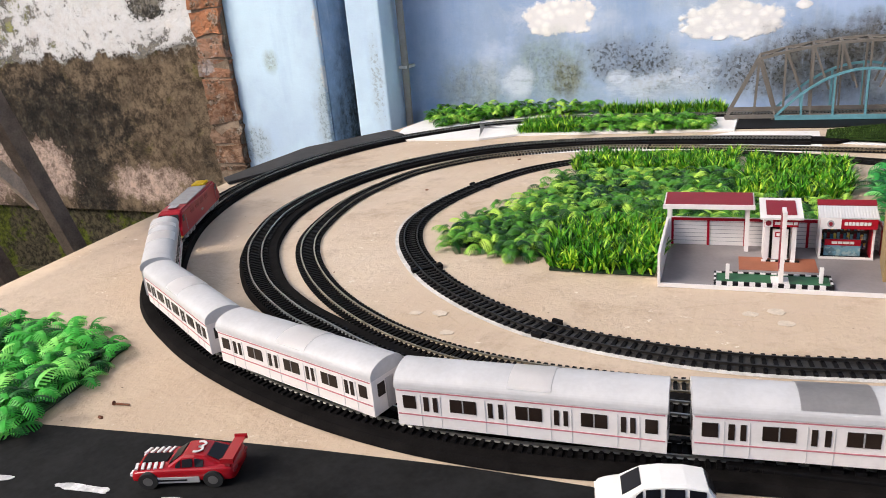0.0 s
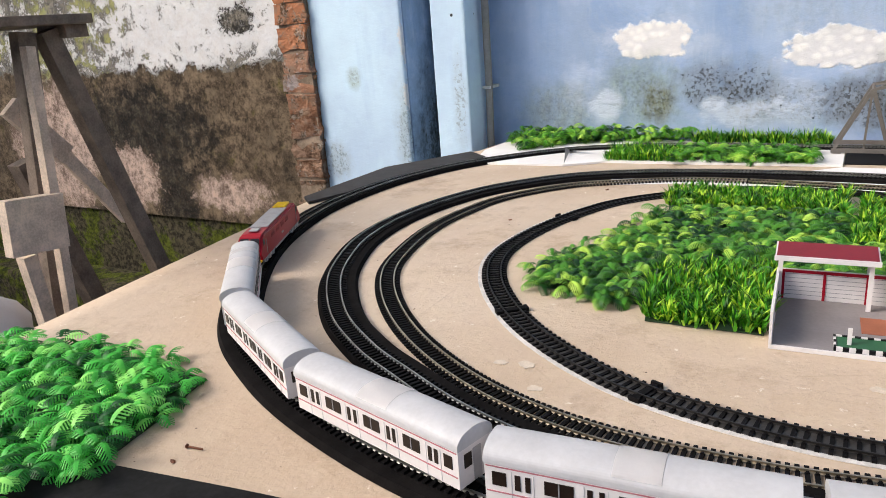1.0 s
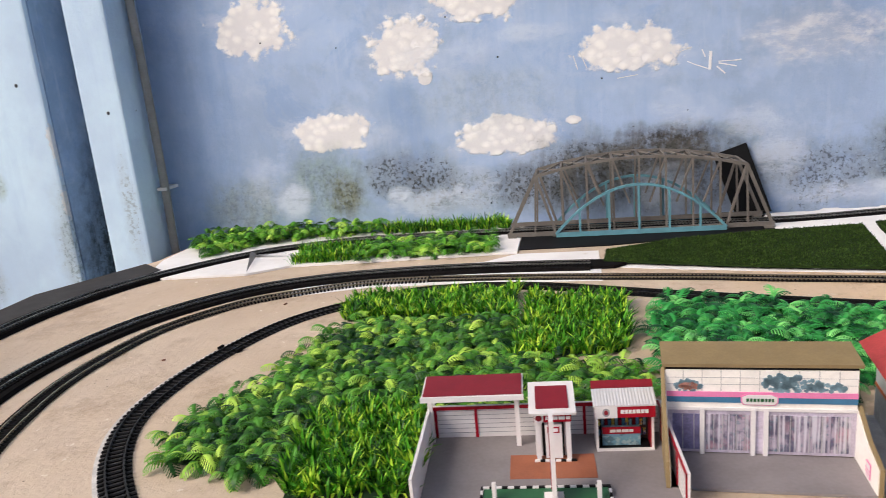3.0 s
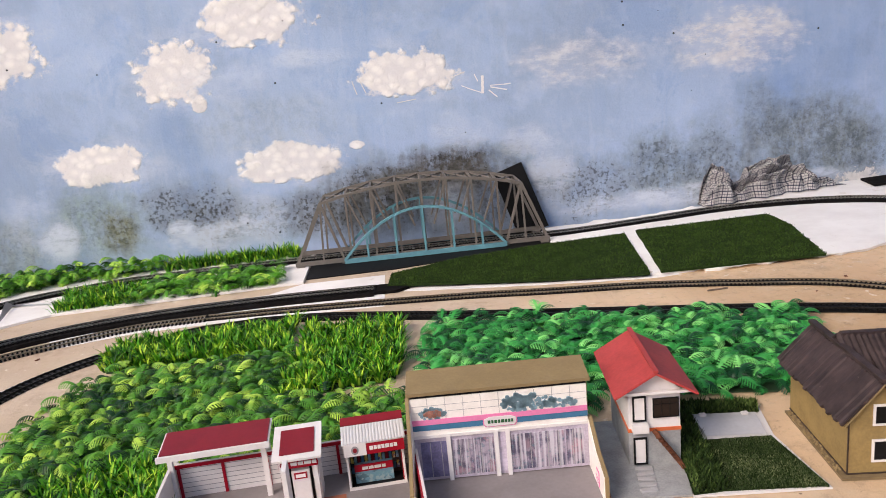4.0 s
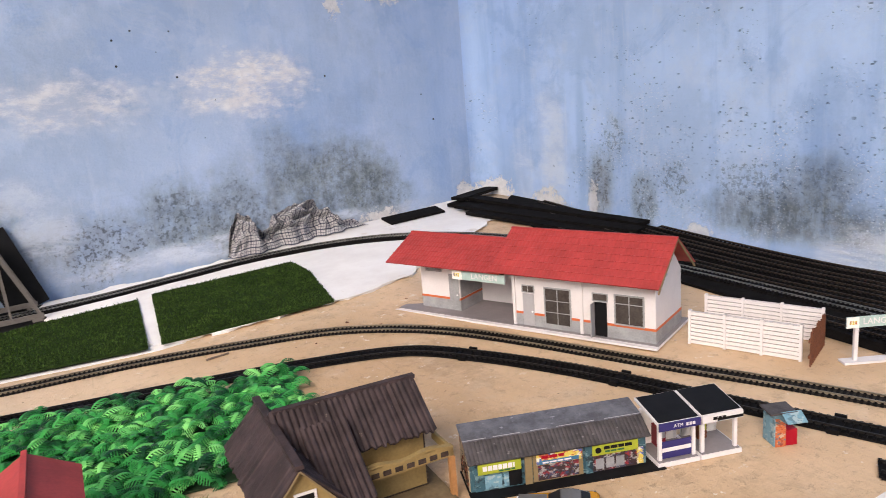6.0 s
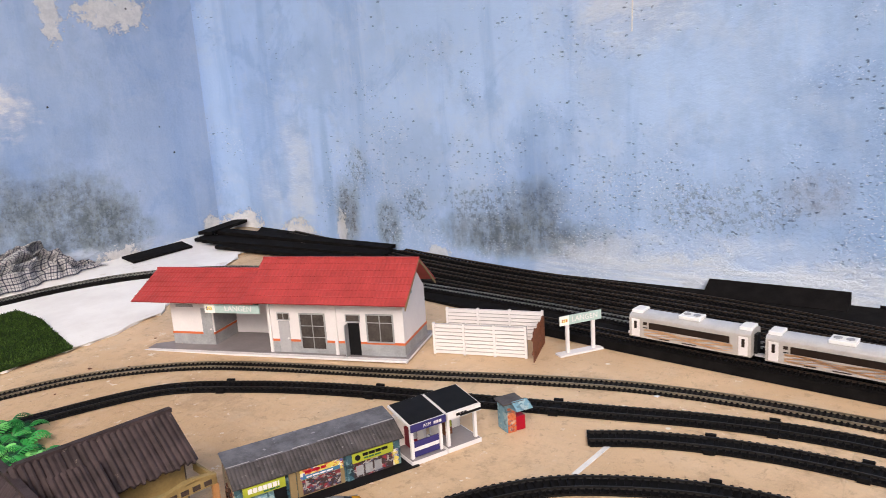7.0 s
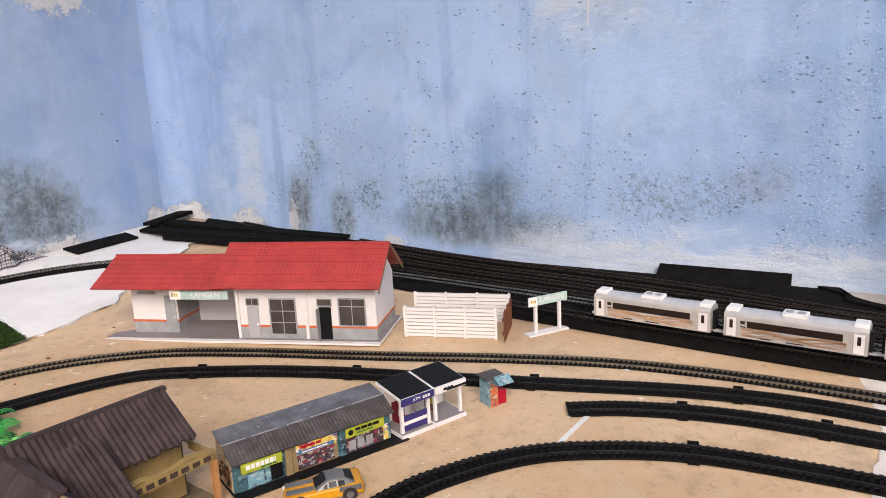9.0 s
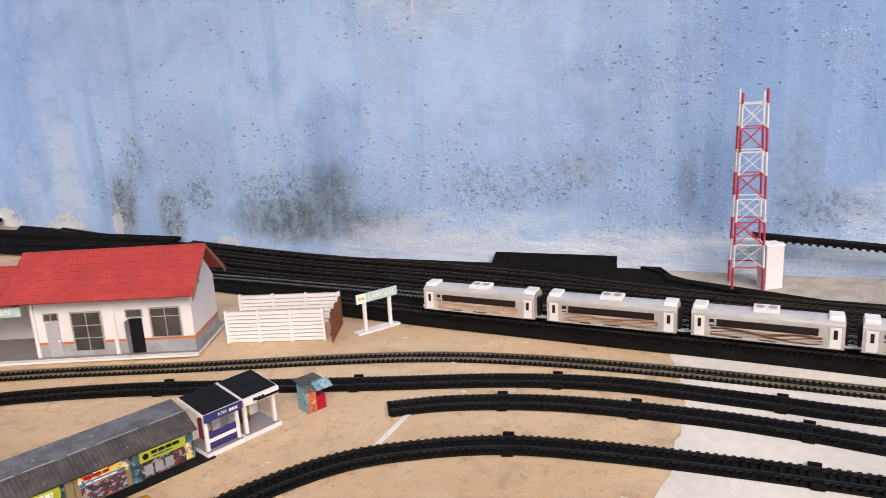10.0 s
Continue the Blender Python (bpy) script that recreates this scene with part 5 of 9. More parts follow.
def locomotive():
    t = thing("locomotive", pose(0, 0, 0), "glossy red diesel locomotive model with grey roof and yellow roof gear", "locomotive")
    h, w = 0.100, 0.0165
    side = [(-h, 0.0085), (-h - 0.002, 0.017), (-h + 0.002, 0.026), (-h + 0.010, 0.0375), (-h + 0.018, 0.0400), (h - 0.018, 0.0400), (h - 0.010, 0.0375), (h - 0.002, 0.026), (h + 0.002, 0.017), (h, 0.0085)]
    b = profile(side, -w, w)
    bmesh.ops.bevel(b, geom=[e for e in b.edges if abs(e.verts[0].co.y) > w - 1e-5 and abs(e.verts[1].co.y - e.verts[0].co.y) < 1e-6 and min(e.verts[0].co.z, e.verts[1].co.z) > 0.02], offset=0.0030, segments=3, affect='EDGES')
    part("body", b, M_RED, t, smooth=False)
    part("roof_panel", box(-0.052, 0.052, -0.0125, 0.0125, 0.0398, 0.0412, bevel=0.0005), M_GREY, t, "grey roof panel")
    for x in (-0.068,):
        part("roof_vent", box(x - 0.008, x + 0.008, -0.006, 0.006, 0.0412, 0.0426, bevel=0.0005), M_GREYCARD, t)
    for k in range(5):
        part("roof_bar", beam((0.054 + k * 0.006, -0.009, 0.0425), (0.054 + k * 0.006, 0.009, 0.0425), 0.0022, 0.0022), M_YELLOW, t, "yellow roof bar")
    for y in (-0.008, 0, 0.008):
        part("roof_rail", beam((0.052, y, 0.0412), (0.081, y, 0.0412), 0.002, 0.0024), M_YELLOW, t, "yellow roof rail")
    for s in (-1, 1):
        ws = bmesh.new()
        for y in (-1, 1):
            p = [Vector((s * (h - 0.0012), y * 0.0010, 0.0275)), Vector((s * (h - 0.0012), y * 0.0135, 0.0275)), Vector((s * (h - 0.0078), y * 0.0125, 0.0362)), Vector((s * (h - 0.0078), y * 0.0010, 0.0362))]
            ws.faces.new([ws.verts.new(q) for q in p])
        for f in ws.faces:
            f.normal_update()
        bmesh.ops.translate(ws, verts=ws.verts[:], vec=(s * 0.0006, 0, 0.0004))
        bmesh.ops.solidify(ws, geom=ws.faces[:], thickness=0.0005)
        part("windscreen", ws, M_GLASSDARK, t, "dark windscreen")
        part("coupler", box(min(s * h, s * (h + 0.010)), max(s * h, s * (h + 0.010)), -0.003, 0.003, 0.0055, 0.010), M_YELLOW, t, "yellow coupler")
        part("buffer_beam", box(min(s * (h - 0.004), s * (h + 0.0025)), max(s * (h - 0.004), s * (h + 0.0025)), -0.0145, 0.0145, 0.0055, 0.0090, bevel=0.0006), M_YELLOW, t, "yellow buffer beam")
        for y in (-0.0105, 0.0105):
            part("headlight", disc((s * (h + 0.0012), y, 0.021), 0.0022, 0.002, 'X', 14), M_TAPE, t, "pale headlight")
        for y in (-1, 1):
            g = bmesh.new()
            x = s * 0.068
            box(x - 0.025, x + 0.025, y * 0.0145 - 0.0012, y * 0.0145 + 0.0012, 0.0035, 0.0085, g)
            for dx in (-0.016, 0, 0.016):
                box(x + dx - 0.0035, x + dx + 0.0035, y * 0.0155 - 0.0012, y * 0.0155 + 0.0012, 0.002, 0.0075, g)
            part("bogie_frame", g, M_GREY, t, "grey bogie side frame")
            cab = s * (h - 0.013)
            part("cab_window", box(cab - 0.004, cab + 0.003, y * w - (0.0004 if y < 0 else 0.0), y * w + (0.0004 if y > 0 else 0.0), 0.026, 0.034), M_GLASSDARK, t)
            part("grab_rail", beam((cab - s * 0.008, y * (w + 0.0008), 0.012), (cab - s * 0.008, y * (w + 0.0008), 0.032), 0.0006), M_GREY, t)
        for dx in (-0.016, 0, 0.016):
            g = bmesh.new()
            for y in (-0.0078, 0.0078):
                disc((s * 0.068 + dx, y, 0.0052), 0.0052, 0.0022, 'Y', 18, g)
            part("wheelset", g, M_RAILDARK, t)
    for y in (-1, 1):
        for x in (-0.045, -0.02, 0.005, 0.03):
            for k in range(4):
                part("louvre", box(x - 0.008, x + 0.008, y * w - 0.0005, y * w + 0.0005, 0.0268 + k * 0.0018, 0.0276 + k * 0.0018), M_MAROON, t)
        part("side_mark", box(-0.004, 0.006, y * w - 0.0004, y * w + 0.0004, 0.0165, 0.0195), M_GREY, t, "small grey badge")
        part("skirt", box(-0.036, 0.036, y * 0.0135 - 0.0015, y * 0.0135 + 0.0015, 0.0040, 0.0088), M_GREY, t, "grey tank skirt")
    part("underframe", box(-0.094, 0.094, -0.0125, 0.0125, 0.0030, 0.0088), M_BLACK, t)
    return t


loco = locomotive()
d_l = d_c3 + 2 * PITCH + COACH / 2 + 0.030 + 0.102
loco.matrix_world = chord_pose(A_LINE, d_l - 0.07, d_l + 0.07, RAILZ)


def silver_coach():
    """A silver-white coach with a dark window band and gold waves; centred, rail top at z = 0."""
    length = 0.148
    h, w = length / 2, 0.0155
    t = thing("silver_coach", pose(0, 0, 0), "silver-white model coach with dark window band and gold waves", "train coach", "parked silver coaches")
    part("body", profile_x(arc_profile(w, 0.0055, 0.0300, 0.0065, 20), -h, h), M_SILVER, t)
    for s in (-1, 1):
        y = s * w
        lo, hi = min(y, y + s * 0.0005), max(y, y + s * 0.0005)
        part("window_band", box(-h + 0.024, h - 0.026, lo, hi, 0.0185, 0.0265), M_WINDARK, t, "dark brown window band")
        for e in (-1, 1):
            x = e * (h - 0.0085)
            part("door", box(x - 0.0052, x + 0.0052, lo, hi, 0.0068, 0.0288), M_WHITECARD, t, "white end door")
            part("door_window", box(x - 0.0018, x + 0.0018, min(y, y + s * 0.0008), max(y, y + s * 0.0008), 0.0165, 0.0262), M_WINDARK, t)
        part("small_window", box(h - 0.0235, h - 0.0185, lo, hi, 0.0225, 0.0262), M_WINDARK, t)
        part("mark", box(h - 0.024, h - 0.0185, lo, hi, 0.0185, 0.0195), M_BLACK, t)
        for k, (z, amp, ph) in enumerate(((0.0162, 0.0010, 0.4), (0.0148, 0.0018, 0.0), (0.0132, 0.0020, 1.3), (0.0116, 0.0018, 2.4), (0.0098, 0.0012, 3.3))):
            b, prev = bmesh.new(), None
            for i in range(33):
                x = -h + 0.020 + (length - 0.040) * i / 32
                zz = z + amp * math.sin(i / 32 * 9 + ph)
                th = 0.0002 + 0.0007 * abs(math.sin(i / 32 * 4.5 + ph))
                row = [b.verts.new((x, y + s * 0.0004, zz - th)), b.verts.new((x, y + s * 0.0004, zz + th))]
                if prev:
                    b.faces.new((prev[0], row[0], row[1], prev[1]))
                prev = row
            bmesh.ops.solidify(b, geom=b.faces[:], thickness=0.0003)
            part("wave_stripe", b, M_GOLD, t, "gold wave stripe")
        for x0, x1 in ((-0.012, 0.006), (0.022, 0.034)):
            part("lettering_bar", box(x0, x1, lo, hi, 0.0072, 0.0084), M_BROWNBOARD, t)
    part("roof_unit", box(-0.013, 0.013, -0.010, 0.010, 0.0355, 0.0398, bevel=0.0010), M_CARWHITE, t, "silver rooftop cooling unit")
    for dx in (-0.006, 0.006):
        part("roof_fan", disc((dx, 0, 0.0400), 0.0042, 0.0010, 'Z', 18), M_GREY, t)
    for e in (-1, 1):
        x = e * (h - 0.008)
        part("roof_hood", box(x - 0.0072, x + 0.0072, -0.0105, 0.0105, 0.0330, 0.0388, bevel=0.0014), M_CARWHITE, t, "rounded silver roof hood")
        x = e * h
        part("gangway", box(min(x, x + e * 0.0035), max(x, x + e * 0.0035), -0.0055, 0.0055, 0.0075, 0.0300), M_BLACK, t, "black gangway")
        part("coupler", box(min(x, x + e * 0.0085), max(x, x + e * 0.0085), -0.0025, 0.0025, 0.0035, 0.0062), M_WHITECARD, t, "pale coupler")
    part("underframe", box(-h + 0.005, h - 0.005, -0.0125, 0.0125, 0.0032, 0.0058), M_BLACK, t)
    bogie(t, -h + 0.026, M_BLACK)
    bogie(t, h - 0.026, M_BLACK)
    return t


silver = silver_coach()
d0 = dist_at(G_LINE, 1.232, 0.609)
for k in range(5):
    c = d0 + k * 0.1635
    m = chord_pose(G_LINE, c - 0.05, c + 0.05, 0.0155) @ pose(0, 0, 0, 0, 0, 180)
    if k:
        copy_thing(silver, m)
    else:
        silver.matrix_world = m


# ---- toy cars ----
def car(label, length, width, stations, paint, roof_paint=None, wheels=(0.2, 0.8), wr=0.0066, spoiler=False, extras=(), side_panes=((0.08, 0.92),)):
    """A toy car drawn through stations (x, belt height, roof height or 0, cabin half width, hull half width), front at -x."""
    t = thing("toy_car", pose(0, 0, 0), label, "toy car", "toy cars")

    def loft(rings, closed):
        b = bmesh.new()
        vr = [[b.verts.new(p) for p in r] for r in rings]
        n = len(rings[0])
        for r0, r1 in zip(vr, vr[1:]):
            for i in range(n if closed else n - 1):
                b.faces.new((r0[i], r0[(i + 1) % n], r1[(i + 1) % n], r1[i]))
        if closed:
            b.faces.new(vr[0][::-1])
            b.faces.new(vr[-1])
        bmesh.ops.recalc_face_normals(b, faces=b.faces[:])
        return b

    def soften(ob):
        m = ob.modifiers.new("round", 'SUBSURF')
        m.levels = m.render_levels = 2
        return ob

    hull = []
    for x, belt, roof, cw, hw in stations:
        w = hw * width
        hull.append([(x * length, y * w, z) for y, z in ((-0.94, 0.0035), (-1.0, 0.0055), (-1.02, belt * 0.6), (-0.97, belt * 0.93), (-0.86, belt), (0.86, belt), (0.97, belt * 0.93), (1.02, belt * 0.6), (1.0, 0.0055), (0.94, 0.0035))])
    soften(part("body", loft(hull, True), paint, t, smooth=True))
    cabin = [q for q in stations if q[2] > q[1]]
    first, last = stations[stations.index(cabin[0]) - 1], stations[stations.index(cabin[-1]) + 1]
    rings = []
    for x, belt, roof, cw, hw in [first] + cabin + [last]:
        top = roof if roof > belt else belt
        e = cw if roof > belt else hw * 0.78
        rings.append([(x * length, y, z) for y, z in ((-hw * width * 0.86, belt - 0.0008), (-e * width * 1.02, top - 0.0012), (-e * width * 0.86, top), (e * width * 0.86, top), (e * width * 1.02, top - 0.0012), (hw * width * 0.86, belt - 0.0008))])
    part("cabin", loft(rings, False), roof_paint or paint, t, smooth=False)

    def pane(p, q, r, s, inset, name):
        p, q, r, s = Vector(p), Vector(q), Vector(r), Vector(s)
        c = (p + q + r + s) / 4
        n = (q - p).cross(s - p).normalized()
        if n.dot(c - Vector((c.x * 0.3, 0, 0.012))) < 0:
            n = -n
        b = bmesh.new()
        vs = [c + (v - c) * inset + n * 0.0003 for v in (p, q, r, s)]
        lo, hi = [b.verts.new(v) for v in vs], [b.verts.new(v + n * 0.0004) for v in vs]
        b.faces.new(hi)
        for i in range(4):
            b.faces.new((lo[i], lo[(i + 1) % 4], hi[(i + 1) % 4], hi[i]))
        bmesh.ops.recalc_face_normals(b, faces=b.faces[:])
        part(name, b, M_GLASSDARK, t, "dark glossy window")

    pane(rings[0][2], rings[0][3], rings[1][3], rings[1][2], 0.86, "windscreen")
    pane(rings[-1][2], rings[-1][3], rings[-2][3], rings[-2][2], 0.84, "rear_window")
    for side in (0, 1):
        lo, hi = (0, 1) if side == 0 else (5, 4)
        for r0, r1 in zip(rings[1:-1], rings[2:-1]):
            pane(r0[lo], r1[lo], r1[hi], r0[hi], 0.80, "side_window")
        a, c = Vector(rings[0][lo]), Vector(rings[1][lo])
        pane(a.lerp(c, 0.55), rings[1][lo], rings[1][hi], a.lerp(c, 0.6) + (Vector(rings[1][hi]) - c) * 0.45, 0.75, "side_window")
    for fx in wheels:
        for sd in (-1, 1):
            y = sd * width * 0.455
            wh = part("wheel", disc((fx * length - length / 2, y, wr), wr, 0.0056, 'Y', 24), M_TYRE, t, "black toy tyre")
            part("rim", disc((fx * length - length / 2, y + sd * 0.0025, wr), wr * 0.52, 0.0010, 'Y', 12), M_CARGREY, wh, "dark grey rim")
    if spoiler:
        sp = box(length * 0.40, length * 0.50, -width * 0.47, width * 0.47, 0.0202, 0.0214)
        for sd in (-1, 1):
            box(length * 0.41, length * 0.46, sd * width * 0.40 - 0.0009, sd * width * 0.40 + 0.0009, 0.013, 0.0208, sp)
            box(length * 0.39, length * 0.51, sd * width * 0.47 - 0.0006, sd * width * 0.47 + 0.0006, 0.0186, 0.0226, sp)
        part("spoiler", sp, paint, t, "tall rear wing")
    for nm, bm_, mt, lb in extras:
        part(nm, bm_, mt, t, lb)
    for sd in (-1, 1):
        part("headlight", box(-length * 0.497, -length * 0.47, sd * width * 0.34 - 0.0022, sd * width * 0.34 + 0.0022, 0.0085, 0.0112, bevel=0.0004), M_TAPE, t)
        part("tail_light", box(length * 0.478, length * 0.496, sd * width * 0.34 - 0.003, sd * width * 0.34 + 0.003, 0.0100, 0.0125, bevel=0.0004), M_MAROON, t)
    return t


muscle = [(-0.50, 0.0105, 0, 0.3, 0.40), (-0.46, 0.0128, 0, 0.3, 0.46), (-0.30, 0.0145, 0, 0.3, 0.49), (-0.14, 0.0150, 0, 0.3, 0.49), (0.00, 0.0152, 0.0222, 0.33, 0.49), (0.12, 0.0154, 0.0228, 0.33, 0.49),
          (0.22, 0.0156, 0.0215, 0.33, 0.50), (0.36, 0.0160, 0, 0.3, 0.50), (0.46, 0.0158, 0, 0.3, 0.48), (0.50, 0.0135, 0, 0.3, 0.43)]
stripes = []
stripes.append(("hood_scoop", box(-0.0300, -0.0125, -0.0048, 0.0048, 0.0138, 0.0157, bevel=0.0006), M_BLACK, "black hood panel"))
for k in range(5):
    for sd in (-1, 1):
        x = -0.0325 + 0.0043 * k
        stripes.append(("hood_stripe", beam((x, sd * 0.0058, 0.0147 + 0.0001 * k), (x + 0.0016, sd * 0.0122, 0.0144 + 0.0001 * k), 0.0019, 0.0012), M_WHITECARD, "white slanted hood stripe"))
for s in (-1, 1):
    stripes.append(("side_panel", box(-0.022, 0.012, s * 0.0151 - 0.0004, s * 0.0151 + 0.0004, 0.0042, 0.0088), M_GREYCARD, "pale grey side band"))
    stripes.append(("side_lettering", box(-0.016, 0.004, s * 0.0153 - 0.0004, s * 0.0153 + 0.0004, 0.0058, 0.0072), M_BLACK, ""))
num = bmesh.new()
for side in (-1, 1):
    prev = None
    for k in range(9):
        a = math.pi * (-0.50 + 1.15 * k / 8)
        p = (0.0085 + 0.0040 * math.cos(a), side * (0.0029 + 0.0029 * math.sin(a)), 0.0234)
        if prev:
            beam(prev, p, 0.0016, 0.0006, num)
        prev = p
stripes.append(("roof_mark", num, M_WHITECARD, "white racing number"))
red_car = car("red toy muscle car with white stripes and rear wing", 0.072, 0.030, muscle, M_CARRED, wheels=(0.19, 0.80), spoiler=True, extras=stripes)
red_car.matrix_world = pose(-0.240, 0.388, 0.0032, 0, 0, 20) @ Matrix.Diagonal((1, 1, 0.88, 1))
suv = [(-0.50, 0.0120, 0, 0.3, 0.40), (-0.46, 0.0150, 0, 0.3, 0.46), (-0.28, 0.0172, 0, 0.3, 0.49), (-0.10, 0.0180, 0.0258, 0.36, 0.49), (0.05, 0.0182, 0.0272, 0.37, 0.49), (0.25, 0.0185, 0.0270, 0.37, 0.49),
       (0.42, 0.0186, 0.0250, 0.36, 0.48), (0.49, 0.0180, 0, 0.3, 0.46), (0.50, 0.0120, 0, 0.3, 0.43)]
white_car = car("small white toy hatchback on the black road", 0.066, 0.029, suv, M_CARWHITE, wheels=(0.19, 0.80))
white_car.matrix_world = pose(0.054, 0.441, 0.0032, 0, 0, 15) @ Matrix.Diagonal((1, 1, 0.93, 1))
far_red = car("red toy car at the edge of the road", 0.068, 0.029, muscle, M_CARRED, wheels=(0.19, 0.80))
far_red.matrix_world = pose(-0.098, 0.355, 0.0032, 0, 0, 15)
camaro = [(-0.50, 0.0100, 0, 0.3, 0.42), (-0.46, 0.0125, 0, 0.3, 0.47), (-0.28, 0.0142, 0, 0.3, 0.50), (-0.12, 0.0148, 0, 0.3, 0.49), (0.04, 0.0152, 0.0215, 0.32, 0.49), (0.16, 0.0155, 0.0218, 0.32, 0.50),
          (0.26, 0.0158, 0.0205, 0.32, 0.51), (0.38, 0.0162, 0, 0.3, 0.51), (0.47, 0.0160, 0, 0.3, 0.48), (0.50, 0.0130, 0, 0.3, 0.44)]
marks = [("hood_panel", box(-0.033, -0.009, -0.0098, -0.0030, 0.0138, 0.0149), M_CARGREY, "grey hood stripe"), ("hood_panel", box(-0.033, -0.009, 0.0030, 0.0098, 0.0138, 0.0149), M_CARGREY, "grey hood stripe")]
for s in (-1, 1):
    marks.append(("fender", box(0.012, 0.032, s * 0.0146 - 0.0006, s * 0.0146 + 0.0006, 0.0095, 0.0150, bevel=0.0005), M_CARGREY, "grey rear fender"))
    marks.append(("sill", box(-0.030, 0.028, s * 0.0146 - 0.0006, s * 0.0146 + 0.0006, 0.0030, 0.0058), M_CARGREY, "grey sill"))
yellow_car = car("orange-yellow toy sports car with grey stripes before the shops", 0.070, 0.030, camaro, M_CARYELLOW, roof_paint=M_CARGREY, wheels=(0.19, 0.80), spoiler=False, extras=marks)
yellow_car.matrix_world = pose(0.752, 0.748, ground(0.752, 0.75), 0, 0, -42) @ Matrix.Diagonal((0.92, 0.95, 0.85, 1))


# ---- card buildings ----
def framed_window(parent, x, y, z, w, h, rim_mat, glass=M_WINDARK, bars=(1, 1), t=0.0016, d=0.0012, name="window", sign=-1):
    """A window on a front that looks along -y: pane, frame and glazing bars."""
    pane = part(name, box(x - w / 2, x + w / 2, y + sign * 0.0006, y, z, z + h), glass, parent)
    f = bmesh.new()
    y0, y1 = (y + sign * d, y) if sign < 0 else (y, y + d)
    box(x - w / 2 - t, x + w / 2 + t, y0, y1, z - t, z, f)
    box(x - w / 2 - t, x + w / 2 + t, y0, y1, z + h, z + h + t, f)
    box(x - w / 2 - t, x - w / 2, y0, y1, z, z + h, f)
    box(x + w / 2, x + w / 2 + t, y0, y1, z, z + h, f)
    for k in range(1, bars[0]):
        xx = x - w / 2 + w * k / bars[0]
        box(xx - t / 4, xx + t / 4, y0, y1, z, z + h, f)
    for k in range(1, bars[1]):
        zz = z + h * (0.72 if bars[1] == 2 else k / bars[1])
        box(x - w / 2, x + w / 2, y0, y1, zz - t / 4, zz + t / 4, f)
    part("window_frame", f, rim_mat, pane)
    return pane


def slab(p, u, v, thick):
    """A flat panel with corner p and sides u and v."""
    b = bmesh.new()
    p, u, v = Vector(p), Vector(u), Vector(v)
    n = u.cross(v).normalized() * thick
    q = [p, p + u, p + u + v, p + v]
    lo, hi = [b.verts.new(c) for c in q], [b.verts.new(c + n) for c in q]
    b.faces.new(lo[::-1])
    b.faces.new(hi)
    for i in range(4):
        b.faces.new((lo[i], lo[(i + 1) % 4], hi[(i + 1) % 4], hi[i]))
    return b


def ribbed(p, u, v, thick, n, rise, worn=0.0):
    """A corrugated panel: n ribs that run along v; worn: how unevenly they are cut off."""
    rng = random.Random(n)
    b = bmesh.new()
    p, u, v = Vector(p), Vector(u), Vector(v)
    nn = u.cross(v).normalized()
    rows = []
    w = v.normalized()
    for i in range(n * 4 + 1):
        if i % 2 == 0:
            cut, end, lift = (rng.uniform(-worn, worn) for _ in range(3))
        q = p + u * (i / (n * 4)) - w * cut + nn * lift * 0.35
        r = p + u * (i / (n * 4)) + v + w * end + nn * lift * 0.35
        up = nn * (thick + rise * (0, 0.75, 1, 0.75)[i % 4])
        rows.append((b.verts.new(q + up), b.verts.new(r + up), b.verts.new(r), b.verts.new(q)))
    for a, c in zip(rows, rows[1:]):
        for k in range(4):
            b.faces.new((a[k], c[k], c[(k + 1) % 4], a[(k + 1) % 4]))
    b.faces.new(rows[0])
    b.faces.new(rows[-1][::-1])
    bmesh.ops.recalc_face_normals(b, faces=b.faces[:])
    return b


def bars(parent, x, y, z, widths, h, mat, name="lettering_bar", d=0.0008, gap=0.0008):
    for w in widths:
        part(name, box(x, x + w, y - d, y, z, z + h), mat, parent)
        x += w + gap


def letters(parent, text, size, m, mat, name="lettering"):
    cu = bpy.data.curves.new(name, 'FONT')
    cu.body, cu.size, cu.extrude, cu.align_x, cu.align_y = text, size, 0.0002, 'CENTER', 'CENTER'
    cu.resolution_u = 3
    tmp = bpy.data.objects.new("tmp", cu)
    scene.collection.objects.link(tmp)
    me = bpy.data.meshes.new_from_object(tmp.evaluated_get(bpy.context.evaluated_depsgraph_get()))
    bpy.data.objects.remove(tmp)
    me.materials.clear()
    me.materials.append(mat)
    ob = new(name, me)
    ob.parent = parent
    ob.matrix_local = m
    return ob


# petrol station: origin at its near left corner
gas = thing("petrol_station", pose(0.010, 0.783, 0.0, 0, 0, 3.5), "red and white card petrol station with canopy, pump and kiosk", "model building")
W, D = 0.208, 0.122
part("forecourt", box(0, W, 0, D, 0.0006, 0.003), M_PAVE, gas, "grey printed forecourt")
part("edge", box(-0.0015, W + 0.0015, -0.0025, 0, 0.0004, 0.0042), M_WHITECARD, gas, "white card edge")
part("edge", box(-0.003, -0.0005, -0.0025, D, 0.0004, 0.036), M_WHITECARD, gas, "white side wall")
fence = part("rear_wall", box(0, W, D, D + 0.0022, 0.0006, 0.035), M_WHITECARD, gas, "white boarded rear wall with red posts")
for k in range(6):
    part("board_gap", box(0.001, W - 0.001, D - 0.0003, D, 0.0075 + k * 0.0045, 0.0079 + k * 0.0045), M_GREY, fence)
